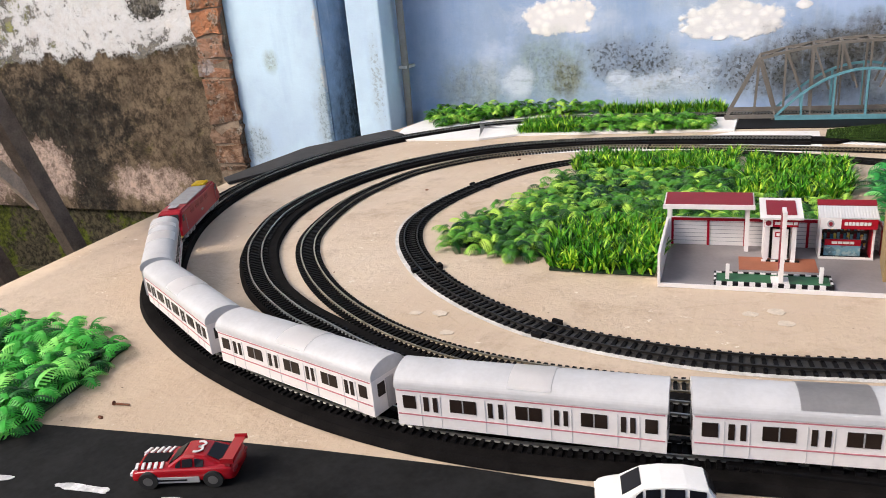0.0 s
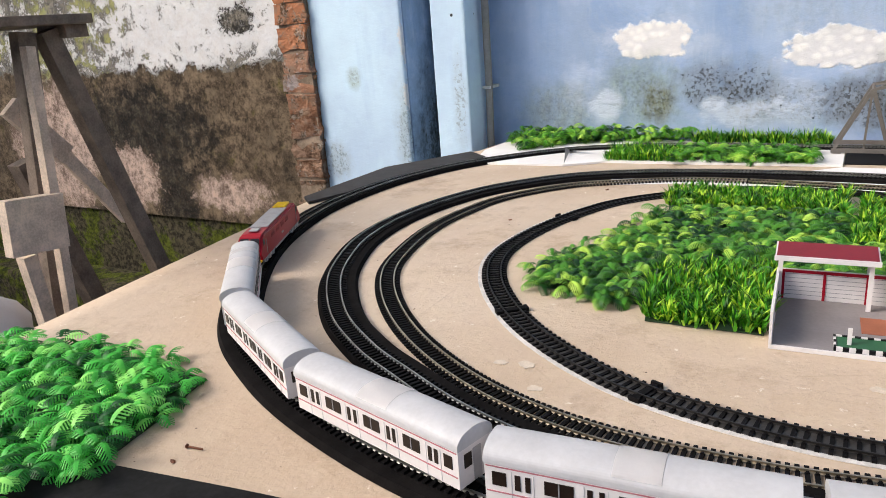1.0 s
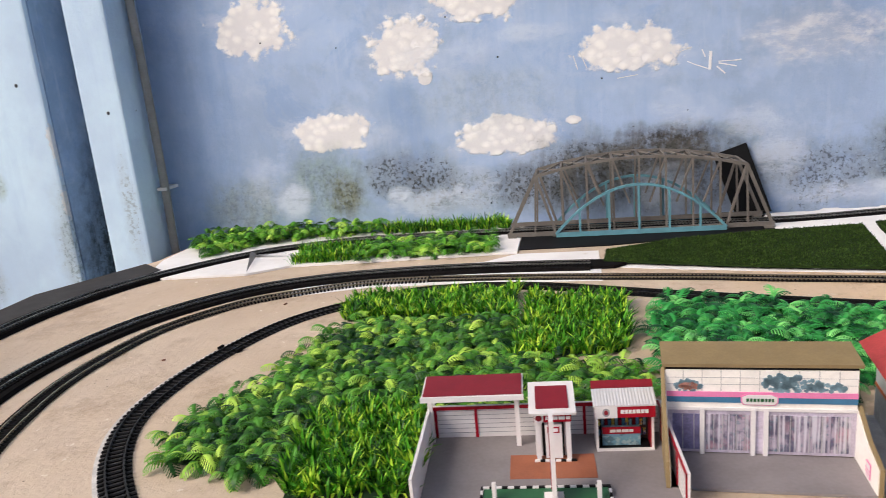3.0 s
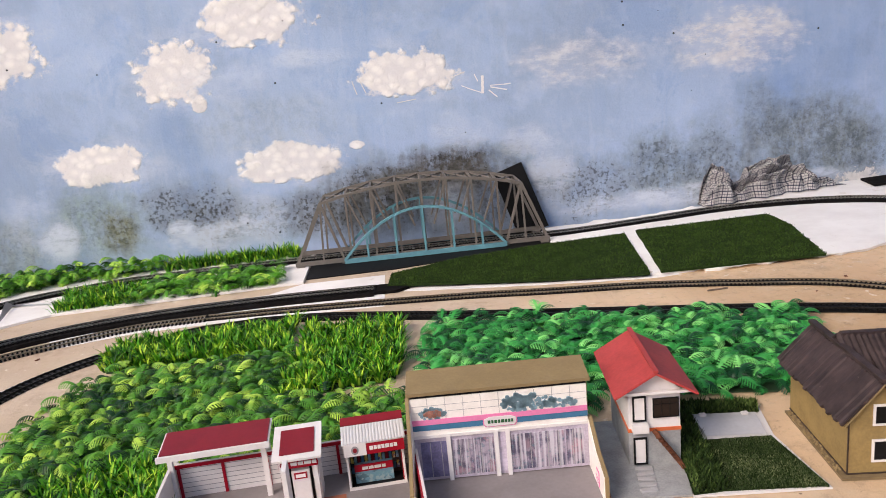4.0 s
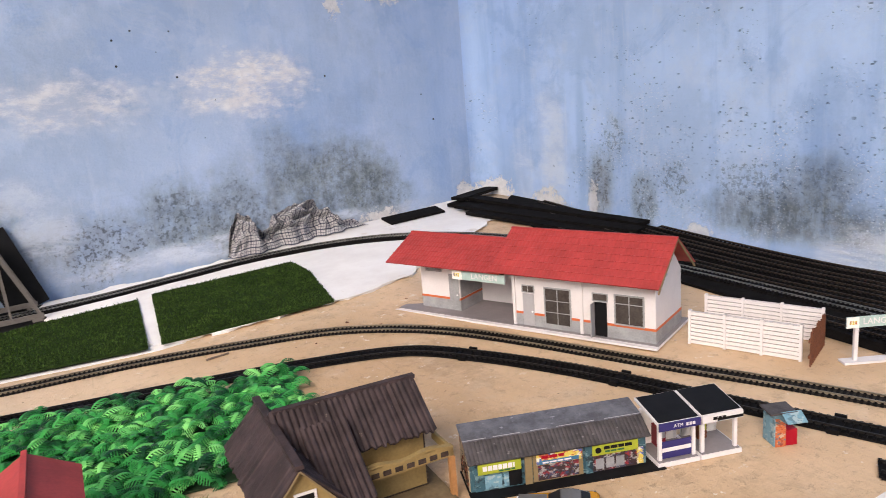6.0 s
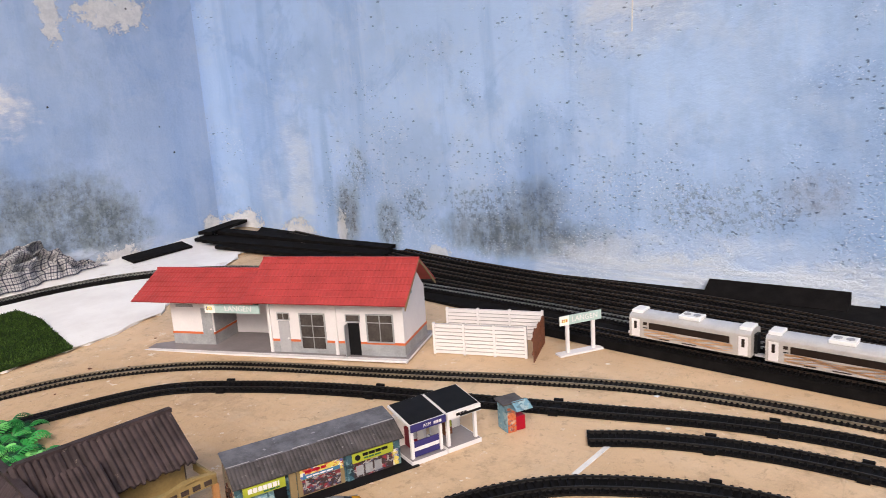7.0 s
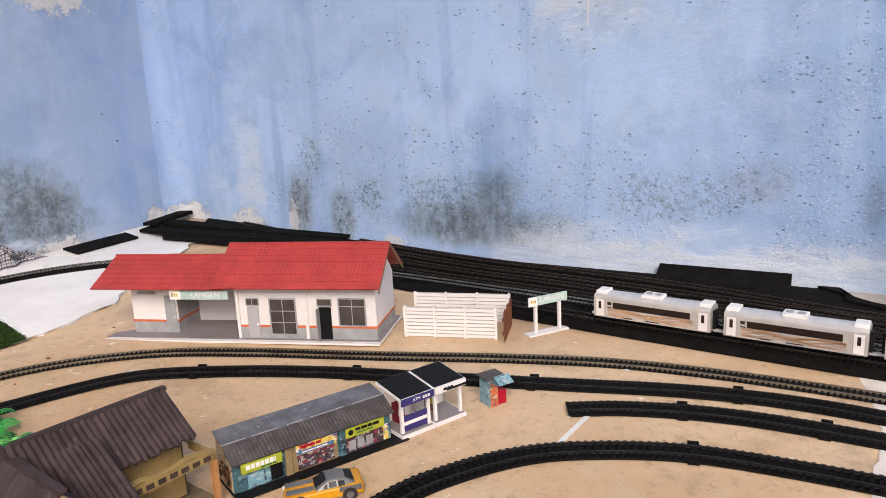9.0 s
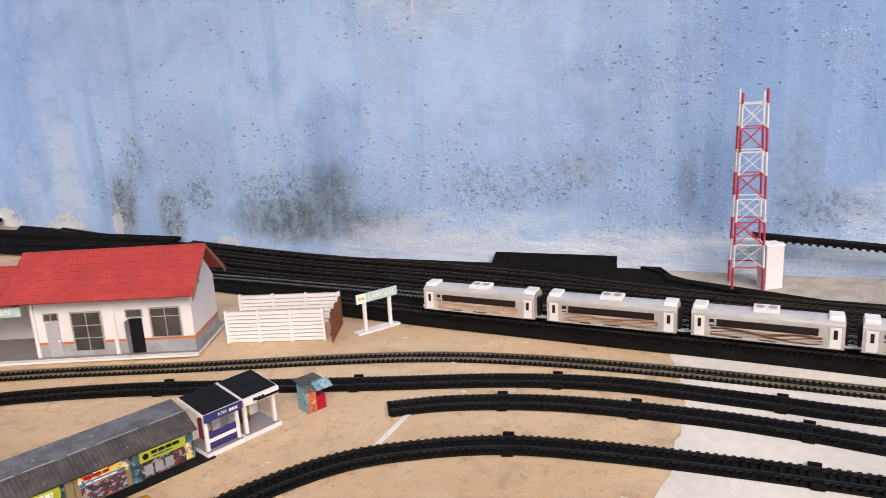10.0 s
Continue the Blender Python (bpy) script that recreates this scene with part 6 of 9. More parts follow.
for x in (0.002, 0.040, 0.078, 0.14):
    part("post", box(x, x + 0.0026, D - 0.0012, D, 0.003, 0.034), M_RED, fence, "red post")
part("rail", box(0, W, D - 0.0012, D, 0.0315, 0.0345), M_RED, fence, "red top rail")
side = part("side_wall", box(W, W + 0.0022, 0, D, 0.0006, 0.035), M_WHITECARD, gas, "white boarded side wall")
for y in (0.0, 0.035, 0.07, 0.105):
    part("post", box(W - 0.0012, W, y, y + 0.0026, 0.003, 0.034), M_RED, side, "red post")
part("rail", box(W - 0.0012, W, 0, D, 0.0315, 0.0345), M_RED, side, "red top rail")
for k in range(6):
    part("board_gap", box(W - 0.0003, W, 0.001, D - 0.001, 0.0075 + k * 0.0045, 0.0079 + k * 0.0045), M_GREY, side)
can = part("canopy", slab((-0.005, 0.098, 0.0535), (0.092, 0, 0), (0, 0.038, 0.004), 0.0022), M_WHITECARD, gas, "maroon topped canopy")
part("canopy_top", slab((-0.0035, 0.0995, 0.0562), (0.089, 0, 0), (0, 0.035, 0.0037), 0.0006), M_MAROON, can, "maroon canopy covering")
part("canopy_edge", box(-0.0055, 0.0875, 0.0955, 0.098, 0.0520, 0.0568), M_WHITECARD, can)
for x, y, h in ((-0.002, 0.112, 0.055), (0.0785, 0.103, 0.0545), (0.0785, 0.128, 0.057), (-0.002, 0.128, 0.057)):
    part("canopy_post", box(x, x + 0.0042, y, y + 0.0042, 0.003, h), M_WHITECARD, gas)
pump = part("pump_house", box(0.096, 0.127, 0.096, 0.120, 0.003, 0.051), M_WHITECARD, gas, "red and white pump house")
part("pump_front", box(0.102, 0.121, 0.0945, 0.096, 0.0045, 0.040), M_BLACK, pump)
part("pump_cabinet", box(0.1045, 0.119, 0.090, 0.0945, 0.0045, 0.0365), M_WHITECARD, pump, "white fuel pump")
part("pump_screen", box(0.1065, 0.117, 0.0894, 0.090, 0.029, 0.0345), M_RED, pump)
part("pump_panel", box(0.1078, 0.1157, 0.0892, 0.0894, 0.0302, 0.0333), M_TAPE, pump)
for x in (0.0965, 0.1225):
    part("pump_post", box(x, x + 0.004, 0.088, 0.0925, 0.003, 0.043), M_WHITECARD, pump)
part("pump_sign", box(0.0955, 0.1275, 0.0865, 0.0885, 0.041, 0.0505), M_RED, pump, "red sign board")
part("sign_plate", box(0.0958, 0.1035, 0.0858, 0.0865, 0.0412, 0.050), M_WHITECARD, pump)
part("sign_logo", disc((0.0996, 0.0856, 0.0452), 0.0028, 0.0006, 'Y', 16), M_MAROON, pump)
bars(pump, 0.1055, 0.0865, 0.0435, (0.005, 0.0045, 0.0055, 0.0035), 0.0028, M_WHITECARD)
part("pump_roof", slab((0.0915, 0.080, 0.0505), (0.040, 0, 0), (0, 0.046, 0.008), 0.0022), M_WHITECARD, pump, "white roof with maroon inset")
part("roof_inset", slab((0.0975, 0.086, 0.0540), (0.028, 0, 0), (0, 0.032, 0.0056), 0.0006), M_MAROON, pump)
for k in range(8):
    part("kerb_block", box(0.0945 + k * 0.0045, 0.0945 + (k + 1) * 0.0045, 0.0855, 0.0885, 0.003, 0.0045), M_BLACK if k % 2 else M_WHITECARD, pump)
shopbox = part("kiosk", box(0.138, 0.196, 0.142, 0.144, 0.003, 0.050), M_MAROON, gas, "open fronted shop kiosk")
for x in (0.137, 0.1945):
    part("kiosk_side", box(x, x + 0.0024, 0.106, 0.144, 0.003, 0.046), M_WHITECARD, shopbox)
part("kiosk_side_face", box(0.1937, 0.1945, 0.108, 0.142, 0.003, 0.044), M_RED, shopbox)
part("kiosk_floor", box(0.1395, 0.1937, 0.106, 0.142, 0.003, 0.0036), M_BLACK, shopbox)
part("kiosk_sill", box(0.137, 0.197, 0.103, 0.106, 0.003, 0.0052), M_WHITECARD, shopbox)
shelf = part("shelf_unit", box(0.1395, 0.1937, 0.136, 0.142, 0.0036, 0.040), M_BROWNBOARD, shopbox, "dark shelves of small goods")
for r in range(3):
    for k in range(14):
        part("bottle", box(0.1405 + k * 0.0037, 0.1432 + k * 0.0037, 0.1335, 0.136, 0.008 + r * 0.010, 0.0135 + r * 0.010 + 0.001 * (k % 3)), (M_BLUEPRINT, M_ADPRINT, M_SKYBLUE, M_MAROON)[(k * 5 + r) % 4], shelf)
part("counter", box(0.144, 0.184, 0.118, 0.128, 0.0036, 0.020), M_SKYBLUE, shopbox, "blue stocked counter")
part("counter_sign", box(0.144, 0.184, 0.1168, 0.118, 0.015, 0.0215), M_RED, shopbox)
bars(shopbox, 0.152, 0.1168, 0.0168, (0.006, 0.005, 0.007, 0.004), 0.0026, M_WHITECARD)
part("kiosk_sign", box(0.136, 0.198, 0.1005, 0.1035, 0.0360, 0.0478), M_RED, shopbox, "red kiosk sign")
part("sign_plate", box(0.136, 0.159, 0.0998, 0.1005, 0.0360, 0.0478), M_WHITECARD, shopbox)
part("sign_logo", disc((0.1475, 0.0995, 0.0415), 0.0038, 0.0006, 'Y', 18), M_GREY, shopbox)
part("sign_logo", disc((0.1475, 0.0992, 0.0415), 0.0022, 0.0006, 'Y', 14), M_MAROON, shopbox)
bars(shopbox, 0.1625, 0.1005, 0.0400, (0.0036, 0.003, 0.0032, 0.003, 0.004, 0.0032, 0.0034), 0.0034, M_WHITECARD)
part("kiosk_roof", ribbed((0.1345, 0.100, 0.0465), (0.065, 0, 0), (0, 0.033, 0.007), 0.001, 20, 0.0004), M_ROOFCARD, shopbox, "white ribbed roof")
part("kiosk_roof_back", slab((0.1345, 0.1335, 0.0540), (0.065, 0, 0), (0, 0.012, 0.0035), 0.0016), M_MAROON, shopbox, "maroon rear roof strip")
shopbox.matrix_local = Matrix.Translation((0.0355, 0.099 * 0.38 - 0.012, 0)) @ Matrix.Diagonal((0.83, 0.62, 1, 1))
pump.matrix_local = Matrix.Translation((0, -0.012, 0))
isl = part("pump_island", box(0.052, 0.152, 0.006, 0.030, 0.003, 0.0055), M_GREENPRINT, gas, "green island with black and white kerb")
for k in range(20):
    for y0, y1 in ((0.0035, 0.006), (0.030, 0.0325)):
        part("kerb_block", box(0.0515 + k * 0.00505, 0.0515 + (k + 1) * 0.00505, y0, y1, 0.003, 0.0066), M_BLACK if k % 2 else M_WHITECARD, isl)
for x in (0.0495, 0.1525):
    for k in range(5):
        part("kerb_block", box(x, x + 0.002, 0.0035 + k * 0.0058, 0.0035 + (k + 1) * 0.0058, 0.003, 0.0066), M_WHITECARD if k % 2 else M_BLACK, isl)
part("mat", box(0.073, 0.146, 0.048, 0.086, 0.003, 0.0034), M_TERRA, gas, "terracotta printed paving")
part("pole_sign", box(0.1075, 0.1110, 0.006, 0.024, 0.003, 0.077), M_WHITECARD, gas, "tall white price pole seen edge on")
part("pole_face", box(0.1069, 0.1075, 0.009, 0.022, 0.018, 0.074), M_MAROON, gas)
part("pole_foot", box(0.101, 0.1165, 0.006, 0.022, 0.0055, 0.0075), M_WHITECARD, gas)
for x in (0.060, 0.1425):
    part("bollard", box(x, x + 0.0035, 0.013, 0.0165, 0.0055, 0.021, bevel=0.0005), M_WHITECARD, gas)

# minimart with a printed facade: origin at the front wall's left foot
store = thing("minimart", pose(0.212, 0.884, ground(0.3, 0.87), 0, 0, -3.2), "cardboard minimart with a printed facade and open forecourt", "model building")
SW = 0.150
part("box_body", box(0, SW, 0.0, 0.032, 0.0006, 0.082), M_KRAFT, store, "brown cardboard body")
part("roof", slab((-0.002, -0.004, 0.0835), (SW + 0.004, 0, 0), (0, 0.038, 0.005), 0.003), M_KRAFT, store, "plain brown cardboard roof")
part("roof_gap", box(0.001, SW - 0.001, -0.0012, 0, 0.080, 0.0838), M_BLACK, store)
fac = part("facade", box(0.001, SW - 0.001, -0.0022, 0, 0.046, 0.0805), M_SKYPRINT, store, "pale printed upper facade")
for k in range(1, 10):
    part("panel_joint", box(k * SW / 10 - 0.0002, k * SW / 10 + 0.0002, -0.0025, -0.0022, 0.0615, 0.080), M_GREYCARD, fac)
for z in (0.0675, 0.0735):
    part("panel_joint", box(0.002, SW - 0.002, -0.0025, -0.0022, z, z + 0.0003), M_GREYCARD, fac)
part("pink_band", box(0.001, SW - 0.001, -0.0032, -0.0022, 0.0565, 0.0610), M_PINK, fac, "pink band")
part("blue_band", box(0.001, SW - 0.001, -0.0032, -0.0022, 0.0515, 0.0562), M_BLUEPRINT, fac, "dark blue band")
plate = [(SW * 0.5 + x, 0.0548 + z) for x, z in ((-0.0145, -0.0022), (-0.0125, -0.0050), (0.0125, -0.0050), (0.0145, -0.0022), (0.0145, 0.0028), (0.0095, 0.0052), (-0.0095, 0.0052), (-0.0145, 0.0028))]
part("sign_rim", profile(plate, -0.0038, -0.0032), M_PINK, fac, "pink sign rim")
part("sign_plate", profile([(SW * 0.5 + (x - SW * 0.5) * 0.93, 0.0548 + (z - 0.0548) * 0.84) for x, z in plate], -0.0042, -0.0038), M_WHITECARD, fac, "white sign plate")
bars(fac, SW * 0.5 - 0.0105, -0.0042, 0.0533, (0.0022, 0.0018, 0.0022, 0.0018, 0.0026, 0.0018, 0.0018, 0.0016), 0.0028, M_GREENPRINT, d=0.0004)
random.seed(11)
for cx, cz, rx, rz, n in ((0.098, 0.0685, 0.022, 0.0072, 130), (0.090, 0.0715, 0.010, 0.0055, 60), (0.126, 0.0660, 0.014, 0.0045, 50), (0.019, 0.0660, 0.011, 0.0052, 60)):
    tb = bmesh.new()
    for k in range(n):
        a, r = random.uniform(0, 6.28), math.sqrt(random.random())
        disc((cx + rx * r * math.cos(a), -0.0026, cz + rz * r * math.sin(a)), random.uniform(0.0008, 0.0022), 0.0006, 'Y', 9, tb)
    part("printed_tree", tb, M_TREEPRINT, fac, "blue-grey printed tree shape")
fb = bmesh.new()
for k in range(60):
    a, r = random.uniform(0, 6.28), math.sqrt(random.random())
    disc((0.019 + 0.007 * r * math.cos(a), -0.0030, 0.0660 + 0.0030 * r * math.sin(a)), random.uniform(0.0006, 0.0014), 0.0005, 'Y', 8, fb)
part("printed_shrub", fb, M_SHRUBPRINT, fac, "faded red-brown printed shrub")
part("shopfront", box(0.001, SW - 0.001, -0.0016, 0, 0.004, 0.0455), M_LILAC, store, "lilac printed shopfront")
for x0, x1 in ((0.006, 0.028), (0.033, 0.050), (0.051, 0.068), (0.082, 0.104), (0.106, 0.128), (0.130, 0.145)):
    pane = part("shop_window", box(x0, x1, -0.0024, -0.0016, 0.007, 0.040), M_GLASSPRINT if x0 < 0.01 else M_SHOPPRINT, store)
    for k in (1, 2):
        xx = x0 + (x1 - x0) * (k * 0.42 - 0.05)
        part("mullion", box(xx - 0.0003, xx + 0.0003, -0.0028, -0.0024, 0.007, 0.040), M_GREYCARD, pane)
for x in (0.030, 0.0705, 0.0805):
    part("column", box(x - 0.0018, x + 0.0018, -0.0036, -0.0016, 0.003, 0.0455), M_WHITECARD, store)
part("canopy_edge", box(0.0005, SW - 0.0005, -0.0030, 0, 0.0440, 0.0465), M_WHITECARD, store)
part("apron", box(0, SW, -0.056, 0, 0.0006, 0.003), M_PAVE, store, "grey forecourt card")
for s, x in ((-1, 0.0), (1, SW)):
    x0, x1 = (x - 0.003, x) if s < 0 else (x, x + 0.003)
    hgt = 0.050 if s > 0 else 0.082
    part("side_wall", profile_x([(0.0, 0.0006), (0.0, hgt), (-0.030, 0.033 if s > 0 else 0.042), (-0.058, 0.026), (-0.058, 0.0006)], x0, x1), M_KRAFT, store, "cut cardboard side wall")
    part("side_lining", profile_x([(0.0, 0.003), (0.0, hgt - 0.003), (-0.029, 0.031 if s > 0 else 0.039), (-0.056, 0.024), (-0.056, 0.003)], min(x - s * 0.0008, x - 0.0), max(x - s * 0.0008, x)), M_SKYPRINT, store)

for z0, z1, m in ((0.006, 0.019, M_PINK), (0.0072, 0.0178, M_WHITECARD), (0.0095, 0.0105, M_PINK), (0.0125, 0.0135, M_PINK)):
    part("side_poster", box(SW - 0.0014 - 0.0002 * (m is M_WHITECARD) - 0.0004 * (z1 - z0 < 0.002), SW - 0.0008, -0.040 + 0.001 * (m is M_WHITECARD), -0.030 - 0.001 * (m is M_WHITECARD), z0, z1), m, store, "small pink and white poster")

# signal cabin
hut = thing("signal_cabin", pose(0.394, 0.868, ground(0.41, 0.88), 0, 0, -6), "two-storey white card signal cabin with red gable roof", "model building")
hw, hd = 0.043, 0.082
part("base", box(-0.024, hw + 0.014, -0.048, hd, 0.0006, 0.0022), M_GREYWALL, hut, "pale grey base card")
body = part("lower_wall", box(0, hw, 0, hd, 0.002, 0.0335), M_GREYWALL, hut, "grey lower storey")
part("band", box(-0.0006, hw + 0.0006, -0.0008, hd, 0.0335, 0.0365), M_ORANGE, hut, "orange band")
part("upper_wall", box(0, hw, 0, hd, 0.0365, 0.071), M_WHITECARD, hut, "white upper storey")
framed_window(hut, 0.031, -0.0006, 0.047, 0.020, 0.016, M_BLACK, M_WINDARK, (3, 2), 0.0008)
framed_window(hut, 0.009, -0.0006, 0.045, 0.0085, 0.020, M_BLACK, M_WHITECARD, (1, 1), 0.0014)
framed_window(hut, 0.009, -0.0006, 0.005, 0.0085, 0.022, M_BLACK, M_WHITECARD, (1, 1), 0.0014)
part("cooling_box", box(0.002, 0.0155, -0.008, -0.0006, 0.0355, 0.0425, bevel=0.0005), M_WHITECARD, hut, "small white balcony box")
part("gable", profile([(-0.001, 0.071), (hw + 0.001, 0.071), (hw / 2, 0.0875)], -0.0006, 0.0012), M_WHITECARD, hut)
part("fascia", box(-0.008, hw + 0.008, -0.006, -0.003, 0.0695, 0.0718), M_WHITECARD, hut)
for s in (-1, 1):
    x = hw / 2
    part("roof_slope", slab((x, -0.010 if s > 0 else hd + 0.010, 0.0905), (0, (hd + 0.020) * s, 0), (s * 0.0345, 0, -0.0205), 0.0018), M_REDROOF, hut, "red card roof slope")
part("ridge", beam((hw / 2, -0.0105, 0.0915), (hw / 2, hd + 0.0105, 0.0915), 0.004, 0.0022), M_REDROOF, hut)
st = bmesh.new()
beam((0.020, -0.004, 0.036), (0.043, -0.012, 0.004), 0.0016, 0.004, st)
for k in range(9):
    box(0.020 + k * 0.0026, 0.0235 + k * 0.0026, -0.012, -0.003, 0.0325 - k * 0.0036, 0.0335 - k * 0.0036, st)
part("stair", st, M_RUST, hut, "brown outside stair")
for k in range(5):
    s = box(-0.007, 0.007, -0.0022, 0.0022, 0.0022, 0.0040, bevel=0.0004)
    s.transform(pose(0.010 - 0.0008 * k, -0.008 - k * 0.0078, 0, 0, 0, 8 * math.sin(k * 2.1)))
    part("stepping_stone", s, M_GREYCARD, hut)

# ochre house: origin at the front gable's left foot
house = thing("ochre_house", pose(0.553, 0.816, ground(0.6, 0.85), 0, 0, -8), "ochre card house with dark corrugated roofs and porch", "model building")
gw, gd = 0.046, 0.115
part("base", box(-0.006, 0.152, -0.006, 0.112, 0.0006, 0.0026), M_TANBASE, house, "brown cardboard base")
part("front_block", profile([(0, 0.0026), (gw, 0.0026), (gw, 0.052), (gw / 2, 0.080), (0, 0.052)], 0, gd), M_OCHRE, house, "ochre gabled block")
framed_window(house, gw * 0.56, -0.0004, 0.0465, 0.0125, 0.0145, M_WHITECARD, M_BLACK, (1, 1), 0.0018)
framed_window(house, gw * 0.56, -0.0004, 0.0150, 0.0125, 0.0160, M_WHITECARD, M_BLACK, (1, 1), 0.0018)
for s in (-1, 1):
    x = gw / 2
    part("roof_slope", ribbed((x, -0.006 if s > 0 else gd + 0.012, 0.0825), (0, (gd + 0.018) * s, 0), (s * 0.032, 0, -0.0335), 0.0014, 22, 0.0016, 0.0016), M_PURPLEROOF, house, "dark brown corrugated roof slope")
part("ridge", beam((gw / 2, -0.007, 0.0848), (gw / 2, gd + 0.013, 0.0848), 0.006, 0.003), M_PURPLEROOF, house)
part("gable_edge", beam((-0.005, -0.005, 0.0470), (gw / 2, -0.006, 0.0815), 0.0008, 0.0012), M_KRAFT, house)
part("gable_edge", beam((gw + 0.005, -0.005, 0.0470), (gw / 2, -0.006, 0.0815), 0.0008, 0.0012), M_KRAFT, house)
part("bay", box(gw, gw + 0.028, 0.004, 0.050, 0.0026, 0.046), M_OCHRE, house, "ochre bay beside the gable")
framed_window(house, gw + 0.0135, 0.0036, 0.0165, 0.0098, 0.0215, M_WHITECARD, M_BLACK, (2, 2), 0.0015)
part("bay_roof", ribbed((gw - 0.006, -0.006, 0.0445), (0.036, 0, 0), (0, 0.060, 0.037), 0.0012, 8, 0.0016, 0.0016), M_PURPLEROOF, house, "dark lean-to roof over the bay")
part("rear_block", box(gw, 0.138, 0.050, 0.105, 0.0026, 0.054), M_OCHRE, house, "ochre rear wing")
part("wing_roof", ribbed((gw - 0.024, 0.034, 0.0590), (0.122, 0, 0), (0, 0.042, 0.0310), 0.0014, 24, 0.0017, 0.0018), M_PURPLEROOF, house, "dark corrugated wing roof")
part("wing_roof", ribbed((gw + 0.098, 0.120, 0.0575), (-0.122, 0, 0), (0, -0.044, 0.0325), 0.0014, 24, 0.0017, 0.0018), M_PURPLEROOF, house, "dark corrugated wing roof")
part("wing_ridge", beam((gw - 0.020, 0.076, 0.0915), (gw + 0.099, 0.076, 0.0915), 0.006, 0.003), M_PURPLEROOF, house)
part("wing_gable", profile_x([(0.052, 0.054), (0.100, 0.054), (0.076, 0.084)], 0.133, 0.1355), M_OCHRE, house)
por = part("porch_parapet", box(gw + 0.030, 0.152, 0.024, 0.0265, 0.039, 0.048), M_OCHRE, house, "pierced ochre parapet")
for k in range(7):
    part("opening", box(gw + 0.036 + k * 0.0098, gw + 0.0425 + k * 0.0098, 0.0234, 0.0241, 0.0405, 0.0445), M_BROWNBOARD, por)
for k in range(12):
    wv = beam((gw + 0.030 + k * 0.0063, 0.0252, 0.0488 + 0.0016 * math.sin(k * 0.9)), (gw + 0.030 + (k + 1) * 0.0063, 0.0252, 0.0488 + 0.0016 * math.sin((k + 1) * 0.9)), 0.005, 0.0018)
    part("parapet_cap", wv, M_OCHRE, por)
for p, q in (((0, -0.0002, 0.0026), (0, -0.0002, 0.051)), ((gw, -0.0002, 0.0026), (gw, -0.0002, 0.051)), ((0, -0.0004, 0.0032), (gw, -0.0004, 0.0032)), ((-0.0003, 0, 0.0032), (-0.0003, gd, 0.0032)),
             ((gw + 0.028, 0.0038, 0.0026), (gw + 0.028, 0.0038, 0.044)), ((gw, 0.0037, 0.0032), (gw + 0.028, 0.0037, 0.0032)), ((gw + 0.030, 0.0497, 0.0056), (0.138, 0.0497, 0.0056)), ((0.1382, 0.050, 0.003), (0.1382, 0.050, 0.053)),
             ((gw + 0.030, 0.0058, 0.0055), (gw + 0.046, 0.0058, 0.0055)), ((-0.0002, 0.0, 0.050), (-0.0002, gd, 0.050))):
    part("glue_line", beam(p, q, 0.0010, 0.0010), M_BROWNBOARD, house, "dark brown glued seam")
part("porch_beam", box(0.1495, 0.152, 0.024, 0.060, 0.039, 0.046), M_OCHRE, house)
part("porch_post", box(0.148, 0.1525, 0.023, 0.0275, 0.0026, 0.039), M_TERRAPOST, house, "orange-brown porch post")
part("porch_step", box(gw + 0.030, 0.150, 0.004, 0.050, 0.0026, 0.0052), M_TANBASE, house)
part("porch_block", box(gw + 0.030, gw + 0.046, 0.006, 0.018, 0.0052, 0.013, bevel=0.002), M_OCHRE, house)
b = bmesh.new()
random.seed(4)
for k in range(90):
    x, y = random.uniform(-0.006, -0.001), random.uniform(0, 0.11)
    bmesh.ops.create_icosphere(b, subdivisions=1, radius=random.uniform(0.0005, 0.0013), matrix=Matrix.Translation((x, y, 0.003)))
part("gravel", b, M_KRAFT, house, "brown sawdust along the wall")

# garden plot beside the cabin
plot = thing("garden_plot", pose(-0.007, -0.001, ground(0.49, 0.88)), "small model garden with hedges and a white slab", "model garden")
part("base", prism([(0.434, 0.8150), (0.5405, 0.8035), (0.5385, 0.890), (0.553, 0.950), (0.470, 0.968)], 0.0006, 0.0022), M_WHITECARD, plot, "white base card")
part("slab", prism([(0.480, 0.897), (0.532, 0.889), (0.541, 0.930), (0.484, 0.940)], 0.0022, 0.0045), M_ROOFCARD, plot, "pale grey concrete slab")
for x, y in ((0.492, 0.934), (0.530, 0.928)):
    part("block", box(x - 0.003, x + 0.003, y - 0.002, y + 0.002, 0.0045, 0.0070, bevel=0.0004), M_WHITECARD, plot)


